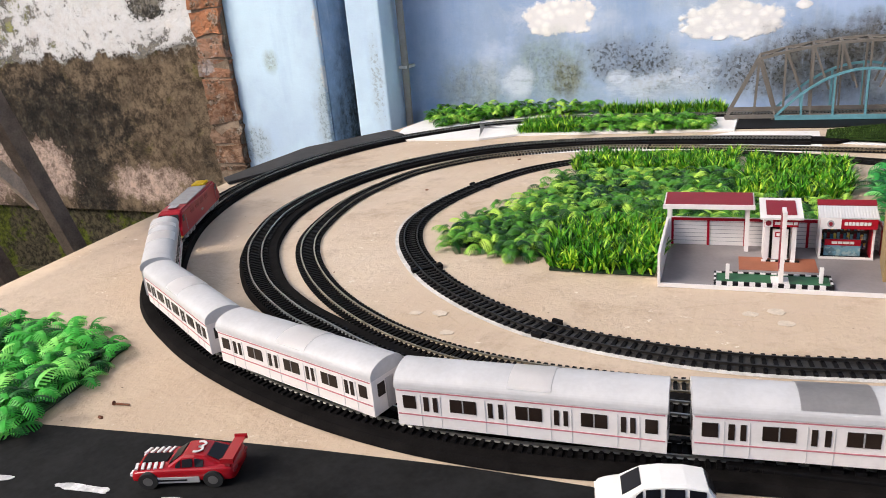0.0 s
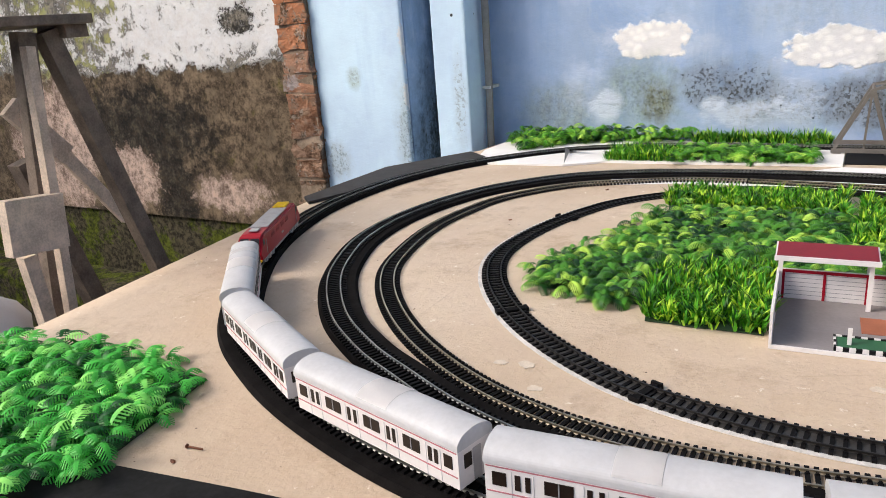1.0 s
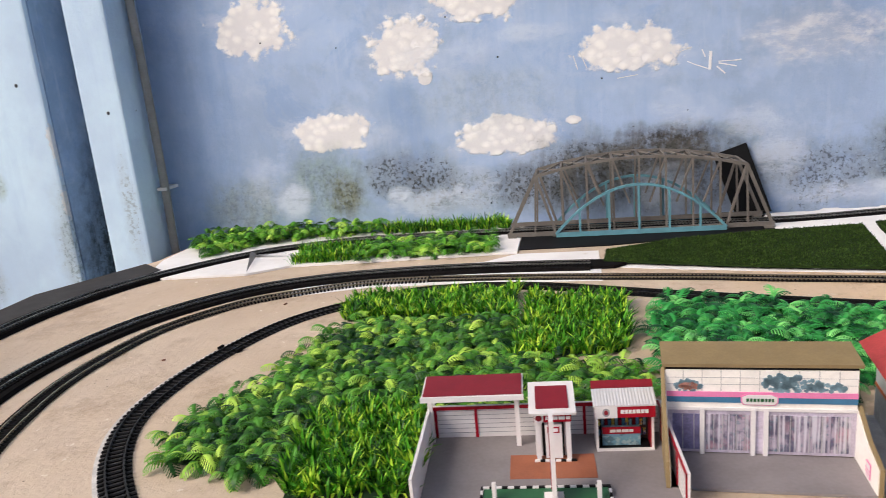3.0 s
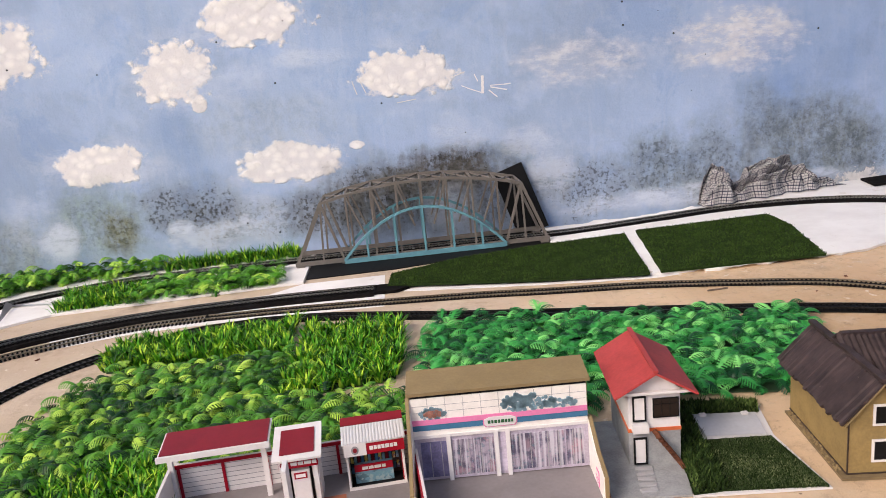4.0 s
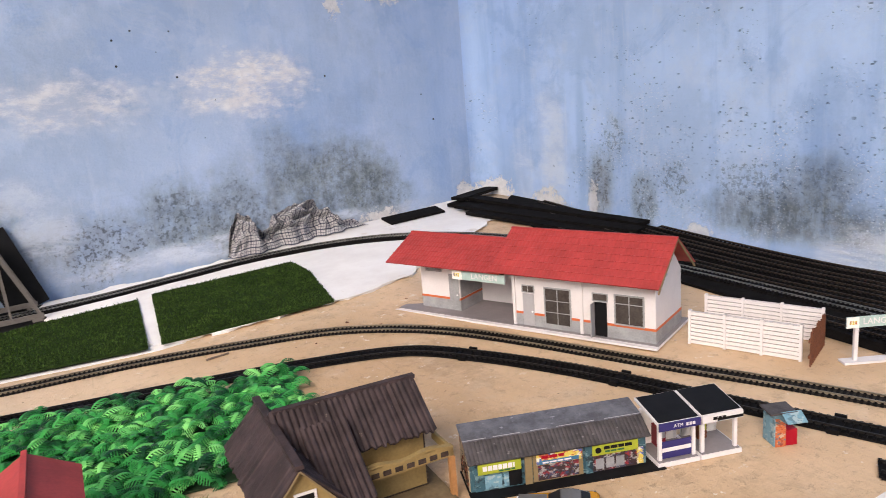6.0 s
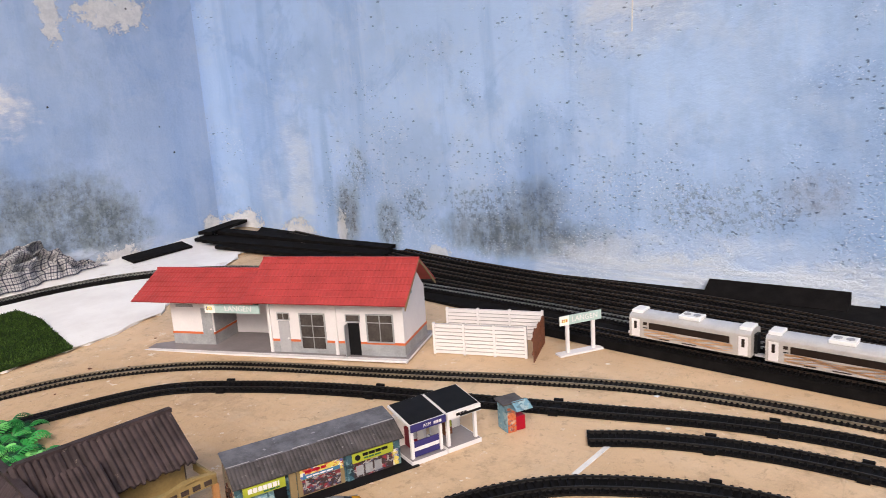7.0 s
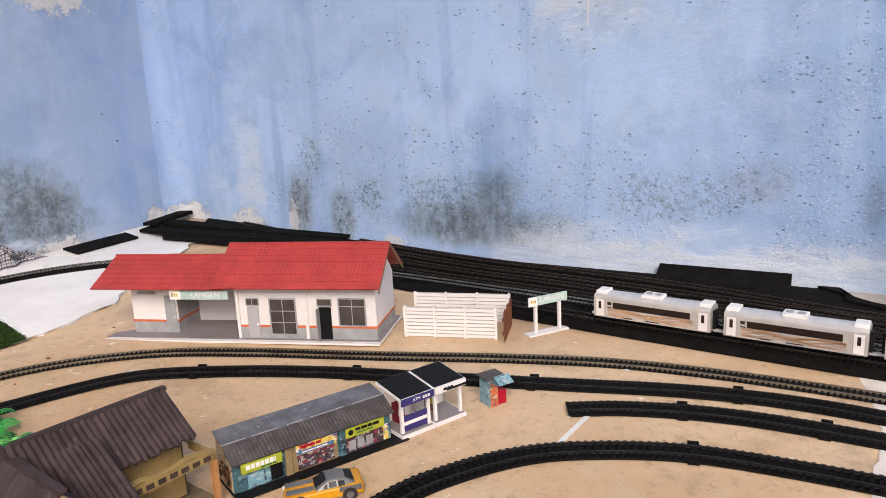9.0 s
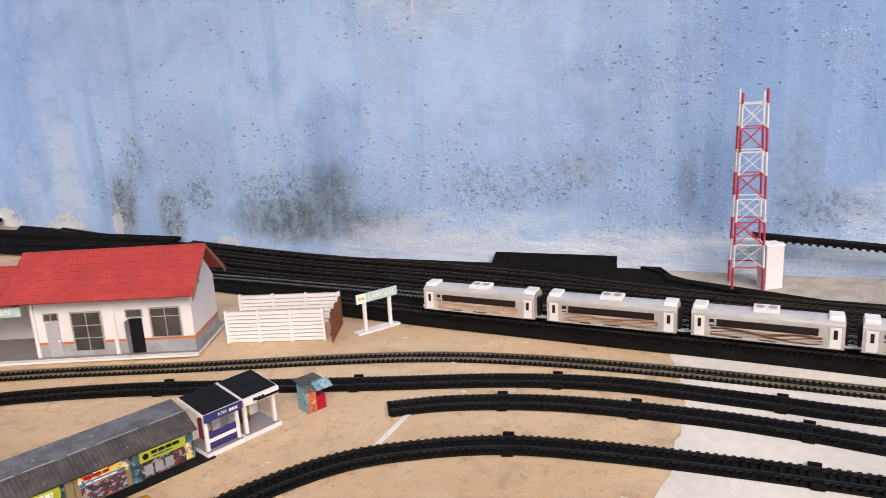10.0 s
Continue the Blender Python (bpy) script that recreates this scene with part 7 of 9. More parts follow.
def turf(name, poly, parent, h, n, seed, mat=M_TURF, z=0.0022):
    """Short fibres that stand on a patch."""
    rng = random.Random(seed)
    xs, ys = [p[0] for p in poly], [p[1] for p in poly]
    verts, faces = [], []
    while len(faces) < n:
        x, y = rng.uniform(min(xs), max(xs)), rng.uniform(min(ys), max(ys))
        if not inside(x, y, poly):
            continue
        a, l, w = rng.uniform(0, 6.28), h * rng.uniform(0.5, 1.2), h * 0.22
        dx, dy = math.cos(a), math.sin(a)
        g = z + (0 if parent and parent.name.startswith("garden") else ground(x, y))
        k = len(verts)
        verts += [(x - dy * w, y + dx * w, g), (x + dy * w, y - dx * w, g), (x + dx * l * 0.6, y + dy * l * 0.6, g + l)]
        faces.append((k, k + 1, k + 2))
    me = bpy.data.meshes.new(name)
    me.from_pydata(verts, [], faces)
    me.materials.append(mat)
    ob = new(name, me)
    ob.parent = parent
    return tagged(ob, kind="stuff")


part("lawn_base", prism([(0.460, 0.816), (0.539, 0.806), (0.535, 0.888), (0.473, 0.895)], 0.0022, 0.0030), M_TURFBASE, plot)
part("hedge_base", prism([(0.435, 0.816), (0.460, 0.816), (0.473, 0.895), (0.482, 0.942), (0.545, 0.934), (0.552, 0.949), (0.471, 0.967), (0.452, 0.90)], 0.0022, 0.0032), M_TURFBASE, plot)
turf("lawn", [(0.462, 0.8155), (0.539, 0.8045), (0.534, 0.886), (0.474, 0.893)], plot, 0.0026, 12000, 1, M_LAWN)
turf("hedge", [(0.436, 0.817), (0.462, 0.816), (0.482, 0.94), (0.545, 0.932), (0.551, 0.949), (0.472, 0.966), (0.452, 0.90)], plot, 0.0075, 3000, 2, M_HEDGE)
turf("hedge", [(0.438, 0.819), (0.460, 0.818), (0.480, 0.936), (0.545, 0.935), (0.550, 0.947), (0.474, 0.962), (0.454, 0.90)], plot, 0.0060, 2600, 5, M_HEDGE, 0.0062)

# row of small shops: origin at the front left foot
shops = thing("shop_row", pose(0.719, 0.816, ground(0.78, 0.8), 0, 0, -24), "row of three printed card shops with a grey roof", "model building")
L, DP = 0.152, 0.036
# black sheet that paints the ground shadow before and beside the shops
part("base", prism([(-0.002, -0.014), (L + 0.012, -0.014), (L + 0.012, DP), (-0.002, DP)], 0.0006, 0.0016), M_BLACK, shops, "black sheet in place of the shadow round the shops")
part("wall", profile_x([(0, 0.0016), (DP, 0.0016), (DP, 0.041), (0.004, 0.034), (0, 0.028)], 0, L), M_TEAL, shops, "printed shop walls")
part("side_print", profile_x([(0.001, 0.0018), (DP - 0.001, 0.0018), (DP - 0.001, 0.040), (0.005, 0.033), (0.001, 0.027)], -0.0006, 0), M_SIDEPRINT, shops, "worn side wall print")
random.seed(8)
for k in range(54):
    y, z = random.uniform(0.004, DP - 0.004), random.uniform(0.004, 0.020)
    part("side_goods", box(-0.0010, -0.0006, y - 0.0016, y + 0.0016, z, z + 0.003), (M_BROWNBOARD, M_RUST, M_TERRA, M_BLACK)[k % 4], shops)
part("roof", slab((-0.002, 0.012, 0.0395), (L + 0.004, 0, 0), (0, DP - 0.010, 0.004), 0.0012), M_ROOFGREY, shops, "grey printed roof panel")
part("awning", ribbed((-0.002, -0.006, 0.0285), (L + 0.004, 0, 0), (0, 0.019, 0.0110), 0.0010, 46, 0.0005), M_GALV, shops, "corrugated awning")
for x0, x1 in ((-0.002, 0.018), (0.024, 0.047), (0.056, 0.071), (0.079, 0.112), (0.121, L + 0.002)):
    part("roof_edge", beam((x0, 0.0130, 0.0410), (x1, 0.0130, 0.0410), 0.0005, 0.0004), M_GREYCARD, shops, "worn pale roof crease")
for k, (x0, x1, sign) in enumerate(((0.006, 0.042, M_LIME), (0.055, 0.094, M_ADPRINT), (0.103, 0.143, M_LIME))):
    fr = part("shopfront", box(x0 - 0.002, x1 + 0.002, -0.0010, 0, 0.0016, 0.0265), (M_TEAL, M_KRAFT, M_GOODS)[k], shops)
    part("sign_board", box(x0, x1, -0.0050, -0.0040, 0.0185, 0.0275), sign, fr, "bright printed sign board")
    if k == 0:
        bars(fr, x0 + 0.004, -0.0050, 0.0215, (0.0035, 0.0035, 0.0035, 0.003, 0.0035, 0.0035, 0.0012), 0.0042, M_WHITECARD, d=0.0004)
        bars(fr, x0 + 0.017, -0.0050, 0.0196, (0.004, 0.005, 0.003), 0.0012, M_GREENPRINT, d=0.0004)
        for a, c in ((0.010, 0.024), (0.026, 0.034)):
            part("shutter", box(x0 + a - 0.004, x0 + c - 0.004, -0.0016, -0.0010, 0.003, 0.015), M_SKYBLUE, fr)
        part("awning_panel", box(x1 - 0.010, x1 + 0.001, -0.0018, -0.0010, 0.003, 0.017), M_BLACK, fr)
    if k == 1:
        part("poster_band", box(x0 + 0.002, x1 - 0.003, -0.0054, -0.0050, 0.0190, 0.0222), M_BLUEPRINT, fr)
        bars(fr, x0 + 0.004, -0.0050, 0.0240, (0.006, 0.007, 0.005), 0.0024, M_RED, d=0.0004)
        bars(fr, x0 + 0.005, -0.0054, 0.0200, (0.005, 0.006, 0.005, 0.006), 0.0012, M_WHITECARD, d=0.0003)
        part("counter", box(x0 + 0.002, x1 - 0.002, -0.0020, -0.0010, 0.003, 0.0175), M_GOODS, fr, "printed shelves of goods")
    if k == 2:
        part("sign_logo", disc((x0 + 0.005, -0.0052, 0.0230), 0.0026, 0.0005, 'Y', 16), M_BLACK, fr)
        bars(fr, x0 + 0.010, -0.0050, 0.0232, (0.005, 0.006, 0.005, 0.006), 0.0026, M_BLACK, d=0.0004)
        bars(fr, x0 + 0.011, -0.0050, 0.0205, (0.004, 0.005, 0.006), 0.0013, M_GREENPRINT, d=0.0004)
        for a in (0.004, 0.013, 0.022):
            part("copier", box(x0 + a, x0 + a + 0.007, -0.0018, -0.0010, 0.004, 0.013), (M_MAROON, M_GREY, M_BLACK)[int(a * 1000) % 3], fr)
        part("side_poster", box(x1 + 0.0005, x1 + 0.006, -0.0020, -0.0010, 0.003, 0.018), M_ADPRINT, fr)
for x in (0.046, 0.098):
    part("pier", box(x, x + 0.006, -0.0022, 0, 0.0016, 0.027), M_KRAFT if x < 0.05 else M_TEAL, shops)

# twin cash machine booth
atm = thing("cash_machine_booth", pose(0.860, 0.745, ground(0.89, 0.74), 0, 0, -21.5), "white card twin cash machine booth with black roofs", "model building")
for k in range(2):
    o = k * 0.0395
    part("base", box(o, o + 0.0385, -0.004, 0.036, 0.0006, 0.0045), M_WHITECARD, atm)
    part("floor", box(o + 0.0012, o + 0.0373, -0.0028, 0.035, 0.0045, 0.0049), M_PAVE, atm)
    for x, y in ((o + 0.0025, 0.0), (o + 0.0335, 0.0), (o + 0.0025, 0.031), (o + 0.0335, 0.031)):
        part("post", box(x, x + 0.003, y, y + 0.003, 0.0045, 0.038), M_WHITECARD, atm)
    roof = part("roof", slab((o, -0.004, 0.0385), (0.0385, 0, 0), (0, 0.042, 0.006), 0.0024), M_WHITECARD, atm, "white roof with black top")
    part("roof_top", slab((o + 0.0012, -0.0028, 0.0412), (0.0362, 0, 0), (0, 0.0395, 0.00565), 0.0005), M_BLACK, roof)
    part("fascia", box(o + 0.0004, o + 0.0381, -0.0056, -0.0040, 0.0345, 0.0412), M_NAVY if k == 0 else M_WHITECARD, roof, "printed fascia")
    bars(roof, o + (0.0245 if k == 0 else 0.010), -0.0056, 0.0365, (0.0022, 0.0022, 0.0022) if k == 0 else (0.004, 0.003, 0.003), 0.0026, M_WHITECARD if k == 0 else M_BLACK, d=0.0004)
    if k:
        part("fascia_band", box(o + 0.014, o + 0.0381, -0.0060, -0.0056, 0.0352, 0.0375), M_BLACK, roof)
    if k == 0:
        letters(roof, "ATM", 0.0042, pose(o + 0.0175, -0.0058, 0.0379, 90, 0, 0), M_WHITECARD)
    part("back_panel", box(o + 0.0025, o + 0.0365, 0.031, 0.0325, 0.0049, 0.034), M_SKYPRINT, atm)
    part("machine", box(o + 0.012, o + 0.021, 0.021, 0.031, 0.0049, 0.024, bevel=0.0008), M_MAROON if k == 0 else M_RUST, atm, "small cash machine")
    part("machine_panel", box(o + 0.013, o + 0.020, 0.0204, 0.021, 0.013, 0.020), M_LIME if k else M_GREYCARD, atm)
for z in (0.006, 0.0155):
    part("screen_band", box(0.006, 0.033, 0.0006, 0.0012, z, z + 0.006), M_NAVY, atm, "navy front band")
part("screen", box(0.006, 0.033, 0.0005, 0.0010, 0.0119, 0.0155), M_WHITECARD, atm)

# food stall box
kio = thing("food_stall", pose(0.970, 0.700, ground(0.97, 0.70), 0, 0, -28), "tiny painted tin food stall in blue, orange and red", "model stall")
part("back_wall", box(-0.010, 0.010, 0.004, 0.013, 0.0004, 0.027), M_SKYBLUE, kio, "pale blue tin back")
part("side_panel", box(-0.0108, -0.010, -0.006, 0.012, 0.0004, 0.026), M_SKYBLUE, kio)
part("front_panel", box(-0.010, -0.001, -0.007, 0.004, 0.0004, 0.021), M_STALLPRINT, kio, "orange painted front")
part("red_panel", box(-0.001, 0.010, -0.006, 0.004, 0.0004, 0.015), M_RED, kio, "red painted front")
part("roof", slab((-0.013, -0.004, 0.0285), (0.024, 0, 0), (0, 0.019, 0.001), 0.0014), M_GALV, kio, "grey tin roof")
part("flap", slab((-0.003, -0.013, 0.0235), (0.018, 0, 0), (0, 0.011, 0.006), 0.0010), M_SKYBLUE, kio, "pale blue awning flap")

# railway station: x along the front, origin at the near left corner of its platform
stn = thing("railway_station", Matrix.Translation((0.921, 1.276, ground(1.0, 1.1))) @ pose(0, 0, 0, 0, 0, -70), "white and grey card railway station with red tiled roofs", "model building")
part("platform", box(0, 0.393, 0, 0.120, 0.0006, 0.0030), M_WHITECARD, stn, "pale platform card")
part("platform_top", box(0.001, 0.392, 0.008, 0.119, 0.0030, 0.0036), M_PAVE, stn, "grey printed platform surface")


def station_wall(x0, x1, y0, y1, top, name):
    w = part(name, box(x0, x1, y0, y1, 0.0036, top), M_WHITECARD, stn, "white wall with grey base and orange line")
    part("grey_base", box(x0 - 0.0004, x1 + 0.0004, y0 - 0.0004, y1 + 0.0004, 0.0036, 0.0190), M_GREYWALL, w)
    part("orange_line", box(x0 - 0.0006, x1 + 0.0006, y0 - 0.0006, y1 + 0.0006, 0.0190, 0.0220), M_ORANGE, w)
    return w


right = station_wall(0.195, 0.387, 0.014, 0.104, 0.074, "main_block")
lft = station_wall(0.030, 0.098, 0.030, 0.100, 0.066, "side_block")
part("hall_back", box(0.098, 0.195, 0.086, 0.089, 0.0036, 0.066), M_WHITECARD, stn)
part("hall_side", box(0.0982, 0.0988, 0.031, 0.086, 0.0230, 0.060), M_GREYWALL, stn)
part("end_gable", profile_x([(0.014, 0.074), (0.104, 0.074), (0.060, 0.118)], 0.3845, 0.387), M_WHITECARD, stn)
part("end_vent", box(0.387, 0.3878, 0.040, 0.052, 0.078, 0.082), M_SKYBLUE, stn)
part("pilaster", box(0.291, 0.295, 0.0115, 0.014, 0.0036, 0.073), M_WHITECARD, stn)
part("pilaster", box(0.195, 0.199, 0.0115, 0.014, 0.0036, 0.073), M_WHITECARD, stn)
framed_window(stn, 0.260, 0.0134, 0.0105, 0.034, 0.047, M_GREYWALL, M_PANE, (2, 3), 0.0018)
framed_window(stn, 0.355, 0.0134, 0.0235, 0.034, 0.035, M_GREYWALL, M_PANE, (2, 2), 0.0018)
framed_window(stn, 0.218, 0.0134, 0.0500, 0.016, 0.008, M_GREYWALL, M_PANE, (2, 1), 0.0012)
framed_window(stn, 0.318, 0.0134, 0.0500, 0.018, 0.008, M_GREYWALL, M_PANE, (1, 1), 0.0012)
d1 = part("door", box(0.210, 0.226, 0.0124, 0.0134, 0.0040, 0.0475), M_GREYCARD, stn, "closed grey door")
part("knob", disc((0.224, 0.0116, 0.024), 0.0012, 0.0016, 'Y', 10), M_TAPE, d1)
part("doorway", box(0.3095, 0.3265, 0.0128, 0.0134, 0.0040, 0.0475), M_BLACK, stn, "dark open doorway")
part("door_leaf", box(0.3097, 0.3107, 0.0018, 0.0126, 0.0042, 0.0470), M_GREYWALL, stn, "grey door standing ajar")
d2 = part("door", box(0.080, 0.0965, 0.0288, 0.0296, 0.0040, 0.057), M_GREYWALL, stn, "grey side door")
part("knob", disc((0.094, 0.0280, 0.027), 0.0012, 0.0016, 'Y', 10), M_TAPE, d2)
part("vent", box(0.040, 0.068, 0.0288, 0.0296, 0.0585, 0.0625), M_GREYWALL, stn)
part("hall_window", box(0.112, 0.138, 0.0852, 0.086, 0.034, 0.052), M_WINDARK, stn)
for x0, x1, z0, z1, ov, nm in ((-0.006, 0.185, 0.0745, 0.105, 0.0, "side"), (0.170, 0.398, 0.0765, 0.121, 0.002, "main")):
    dep = 0.062
    part("roof_slope", ribbed((x0, -0.004 - ov, z0), (x1 - x0, 0, 0), (0, dep + 0.004 + ov, z1 - z0), 0.0014, int((x1 - x0) / 0.0055), 0.0006), M_REDROOF, stn, "red ribbed roof slope")
    part("roof_slope", ribbed((x1, 2 * dep + 0.002, z0), (x0 - x1, 0, 0), (0, -dep - 0.002, z1 - z0), 0.0014, int((x1 - x0) / 0.0055), 0.0006), M_REDROOF, stn, "red ribbed roof slope")
    for k in range(1, 7):
        f = k / 7
        y, z = -0.004 - ov + (dep + 0.004 + ov) * f, z0 + (z1 - z0) * f + 0.0022
        part("roof_tile_strip", beam((x0, y, z), (x1, y, z), 0.0012, 0.0008), M_REDROOF, stn)
    part("ridge", beam((x0, dep, z1 + 0.0018), (x1, dep, z1 + 0.0018), 0.004, 0.0022), M_REDROOF, stn)
part("roof_end", profile_x([(-0.004, 0.0738), (0.062, 0.1225), (0.126, 0.0738), (0.126, 0.0705), (0.062, 0.1195), (-0.004, 0.0705)], 0.3965, 0.398), M_KRAFT, stn, "brown card roof end")
part("board", box(0.122, 0.190, 0.002, 0.0035, 0.0600, 0.0725), M_SIGN, stn, "pale green name board")
part("board_mark", box(0.107, 0.1225, 0.0015, 0.0035, 0.0600, 0.0735), M_SKYPRINT, stn, "pale board with a mark")
bars(stn, 0.1095, 0.0015, 0.064, (0.003, 0.002, 0.0025), 0.005, M_ADPRINT, d=0.0004)
letters(stn, "LANGEN", 0.0105, pose(0.158, 0.0018, 0.0662, 90, 0, 0), M_WHITECARD)

# white board fences and the rusty one
def board_fence(x0, y0, x1, y1, h, label):
    a = math.degrees(math.atan2(y1 - y0, x1 - x0))
    l = math.hypot(x1 - x0, y1 - y0)
    t = thing("board_fence", pose(x0, y0, ground(x0, y0), 0, 0, a), label, "fence", "white board fences")
    n = 8
    for k in range(n):
        z = 0.001 + k * (h - 0.002) / n
        part("board", box(0, l, 0, 0.0022, z, z + (h - 0.002) / n - 0.0010), M_WHITECARD, t)
    for k in range(4):
        x = k * (l - 0.003) / 3
        part("post", box(x, x + 0.003, -0.0012, 0.0034, 0, h + 0.0004), M_WHITECARD, t)
    part("backing", box(0.001, l - 0.001, 0.0022, 0.0030, 0.001, h - 0.001), M_GREYCARD, t)
    return t


board_fence(1.106, 0.902, 1.143, 0.783, 0.042, "white slatted board fence on the table")
board_fence(1.168, 0.925, 1.208, 0.795, 0.042, "white slatted board fence behind another")
rf = thing("rusty_fence", pose(1.134, 0.768, ground(1.15, 0.77), 0, 0, 18), "rust-brown picket fence model", "fence")
for k in range(11):
    x = k * 0.0069
    part("picket", box(x, x + 0.0026, 0, 0.0012, 0.0006, 0.040 + 0.002 * math.sin(k * 1.7)), M_RUST, rf)
for z in (0.010, 0.028):
    part("rail", box(0, 0.074, 0.0014, 0.0030, z, z + 0.003), M_RUST, rf)

sg = thing("station_sign", pose(1.171, 0.749, ground(1.19, 0.73), 0, 0, -33), "white station name sign with pale green board", "sign")
part("foot", box(-0.006, 0.056, -0.007, 0.007, 0.0006, 0.0030), M_WHITECARD, sg)
for x in (0.006, 0.043):
    part("post", box(x, x + 0.0042, -0.0016, 0.0016, 0.003, 0.042), M_WHITECARD, sg)
part("board", box(-0.004, 0.056, -0.0028, -0.0016, 0.0405, 0.0525), M_SIGN, sg, "pale green sign board")
part("board_mark", box(-0.004, 0.009, -0.0034, -0.0028, 0.0405, 0.0525), M_SKYPRINT, sg)
letters(sg, "LANGEN", 0.0095, pose(0.032, -0.0030, 0.0466, 90, 0, 0), M_WHITECARD)
bars(sg, -0.001, -0.0034, 0.0445, (0.002, 0.002, 0.002), 0.004, M_ADPRINT, d=0.0003)

# lattice mast and white relay box
mast = thing("lattice_mast", pose(1.450, 0.293, ground(1.45, 0.29) + 0.004, 0, 0, 6), "red and white lattice radio mast by the wall", "model mast")
MH, N = 0.268, 8
levels = [0.0312 * k for k in range(N + 1)]


def half(z):
    return 0.0195 - 0.0045 * z / MH


cs = ((-1, -1), (1, -1), (1, 1), (-1, 1))
for k in range(N):
    m = M_WHITECARD if k % 2 else M_TOWERRED
    z0, z1 = levels[k], levels[k + 1]
    a, c = half(z0), half(z1)
    for i in range(4):
        (ax, ay), (bx, by) = cs[i], cs[(i + 1) % 4]
        part("leg", beam((ax * a, ay * a, z0), (ax * c, ay * c, z1), 0.0024), m, mast)
        part("rung", beam((ax * c, ay * c, z1), (bx * c, by * c, z1), 0.0015), m, mast)
        if k and i % 2:
            part("brace", beam((bx * a, by * a, z0), (ax * c, ay * c, z1), 0.0009 if k % 2 or i % 2 == 0 else 0.0017), m, mast)
            if k % 2 or k == 2:
                part("brace", beam((ax * a, ay * a, z0), (bx * c, by * c, z1), 0.0009), M_WHITECARD if k != 2 else M_TOWERRED, mast)
for i, (ax, ay) in enumerate(cs):
    a, c = half(levels[N]), half(MH)
    part("leg", beam((ax * a, ay * a, levels[N]), (ax * c, ay * c, MH - 0.004 * (i % 2)), 0.0024), M_TOWERRED if i % 3 == 0 else M_WHITECARD, mast)
relay = thing("relay_box", pose(1.449, 0.262, ground(1.45, 0.26) + 0.004, 0, 0, -62), "plain white card relay box beside the mast", "box")
part("body", box(-0.0125, 0.0125, -0.010, 0.012, 0, 0.060, bevel=0.0008), M_WHITECARD, relay)
part("lid", box(-0.0132, 0.0132, -0.011, 0.013, 0.060, 0.062), M_TAPE, relay)
wb = beam((1.490, 0.285, 0.0670), (1.470, -0.38, 0.020), 0.018, 0.006)
for k in range(64):
    y, z = 0.27 - k * 0.0100, 0.0629 - k * 0.0100 * 0.0707
    box(1.4786 - 0.0003 * k, 1.490 - 0.0003 * k, y, y + 0.004, z - 0.0018, z + 0.0004, wb)
shelf_board = thing("shelf_board", pose(0, 0, 0), "black track strip leaning on a relay box along the wall", "board")
part("board", wb, M_BLACKBED, shelf_board)
part("foot", box(1.462, 1.478, -0.382, -0.366, 0.004, 0.0175), M_BLACKBED, shelf_board)

# ---- bowstring bridge ----
br = thing("truss_bridge", pose(0.0, 0.0, 0.0), "taupe card truss bridge with turquoise arches over the rear track", "model bridge")
X0, X1 = 0.014, 0.497
YF, YB, ZB = 1.682, 1.772, 0.010
UX = [0.070, 0.118, 0.166, 0.214, 0.262, 0.310, 0.358, 0.406, 0.452]


def top_z(x):
    u = (x - 0.261) / 0.193
    return 0.148 - 0.026 * u * u


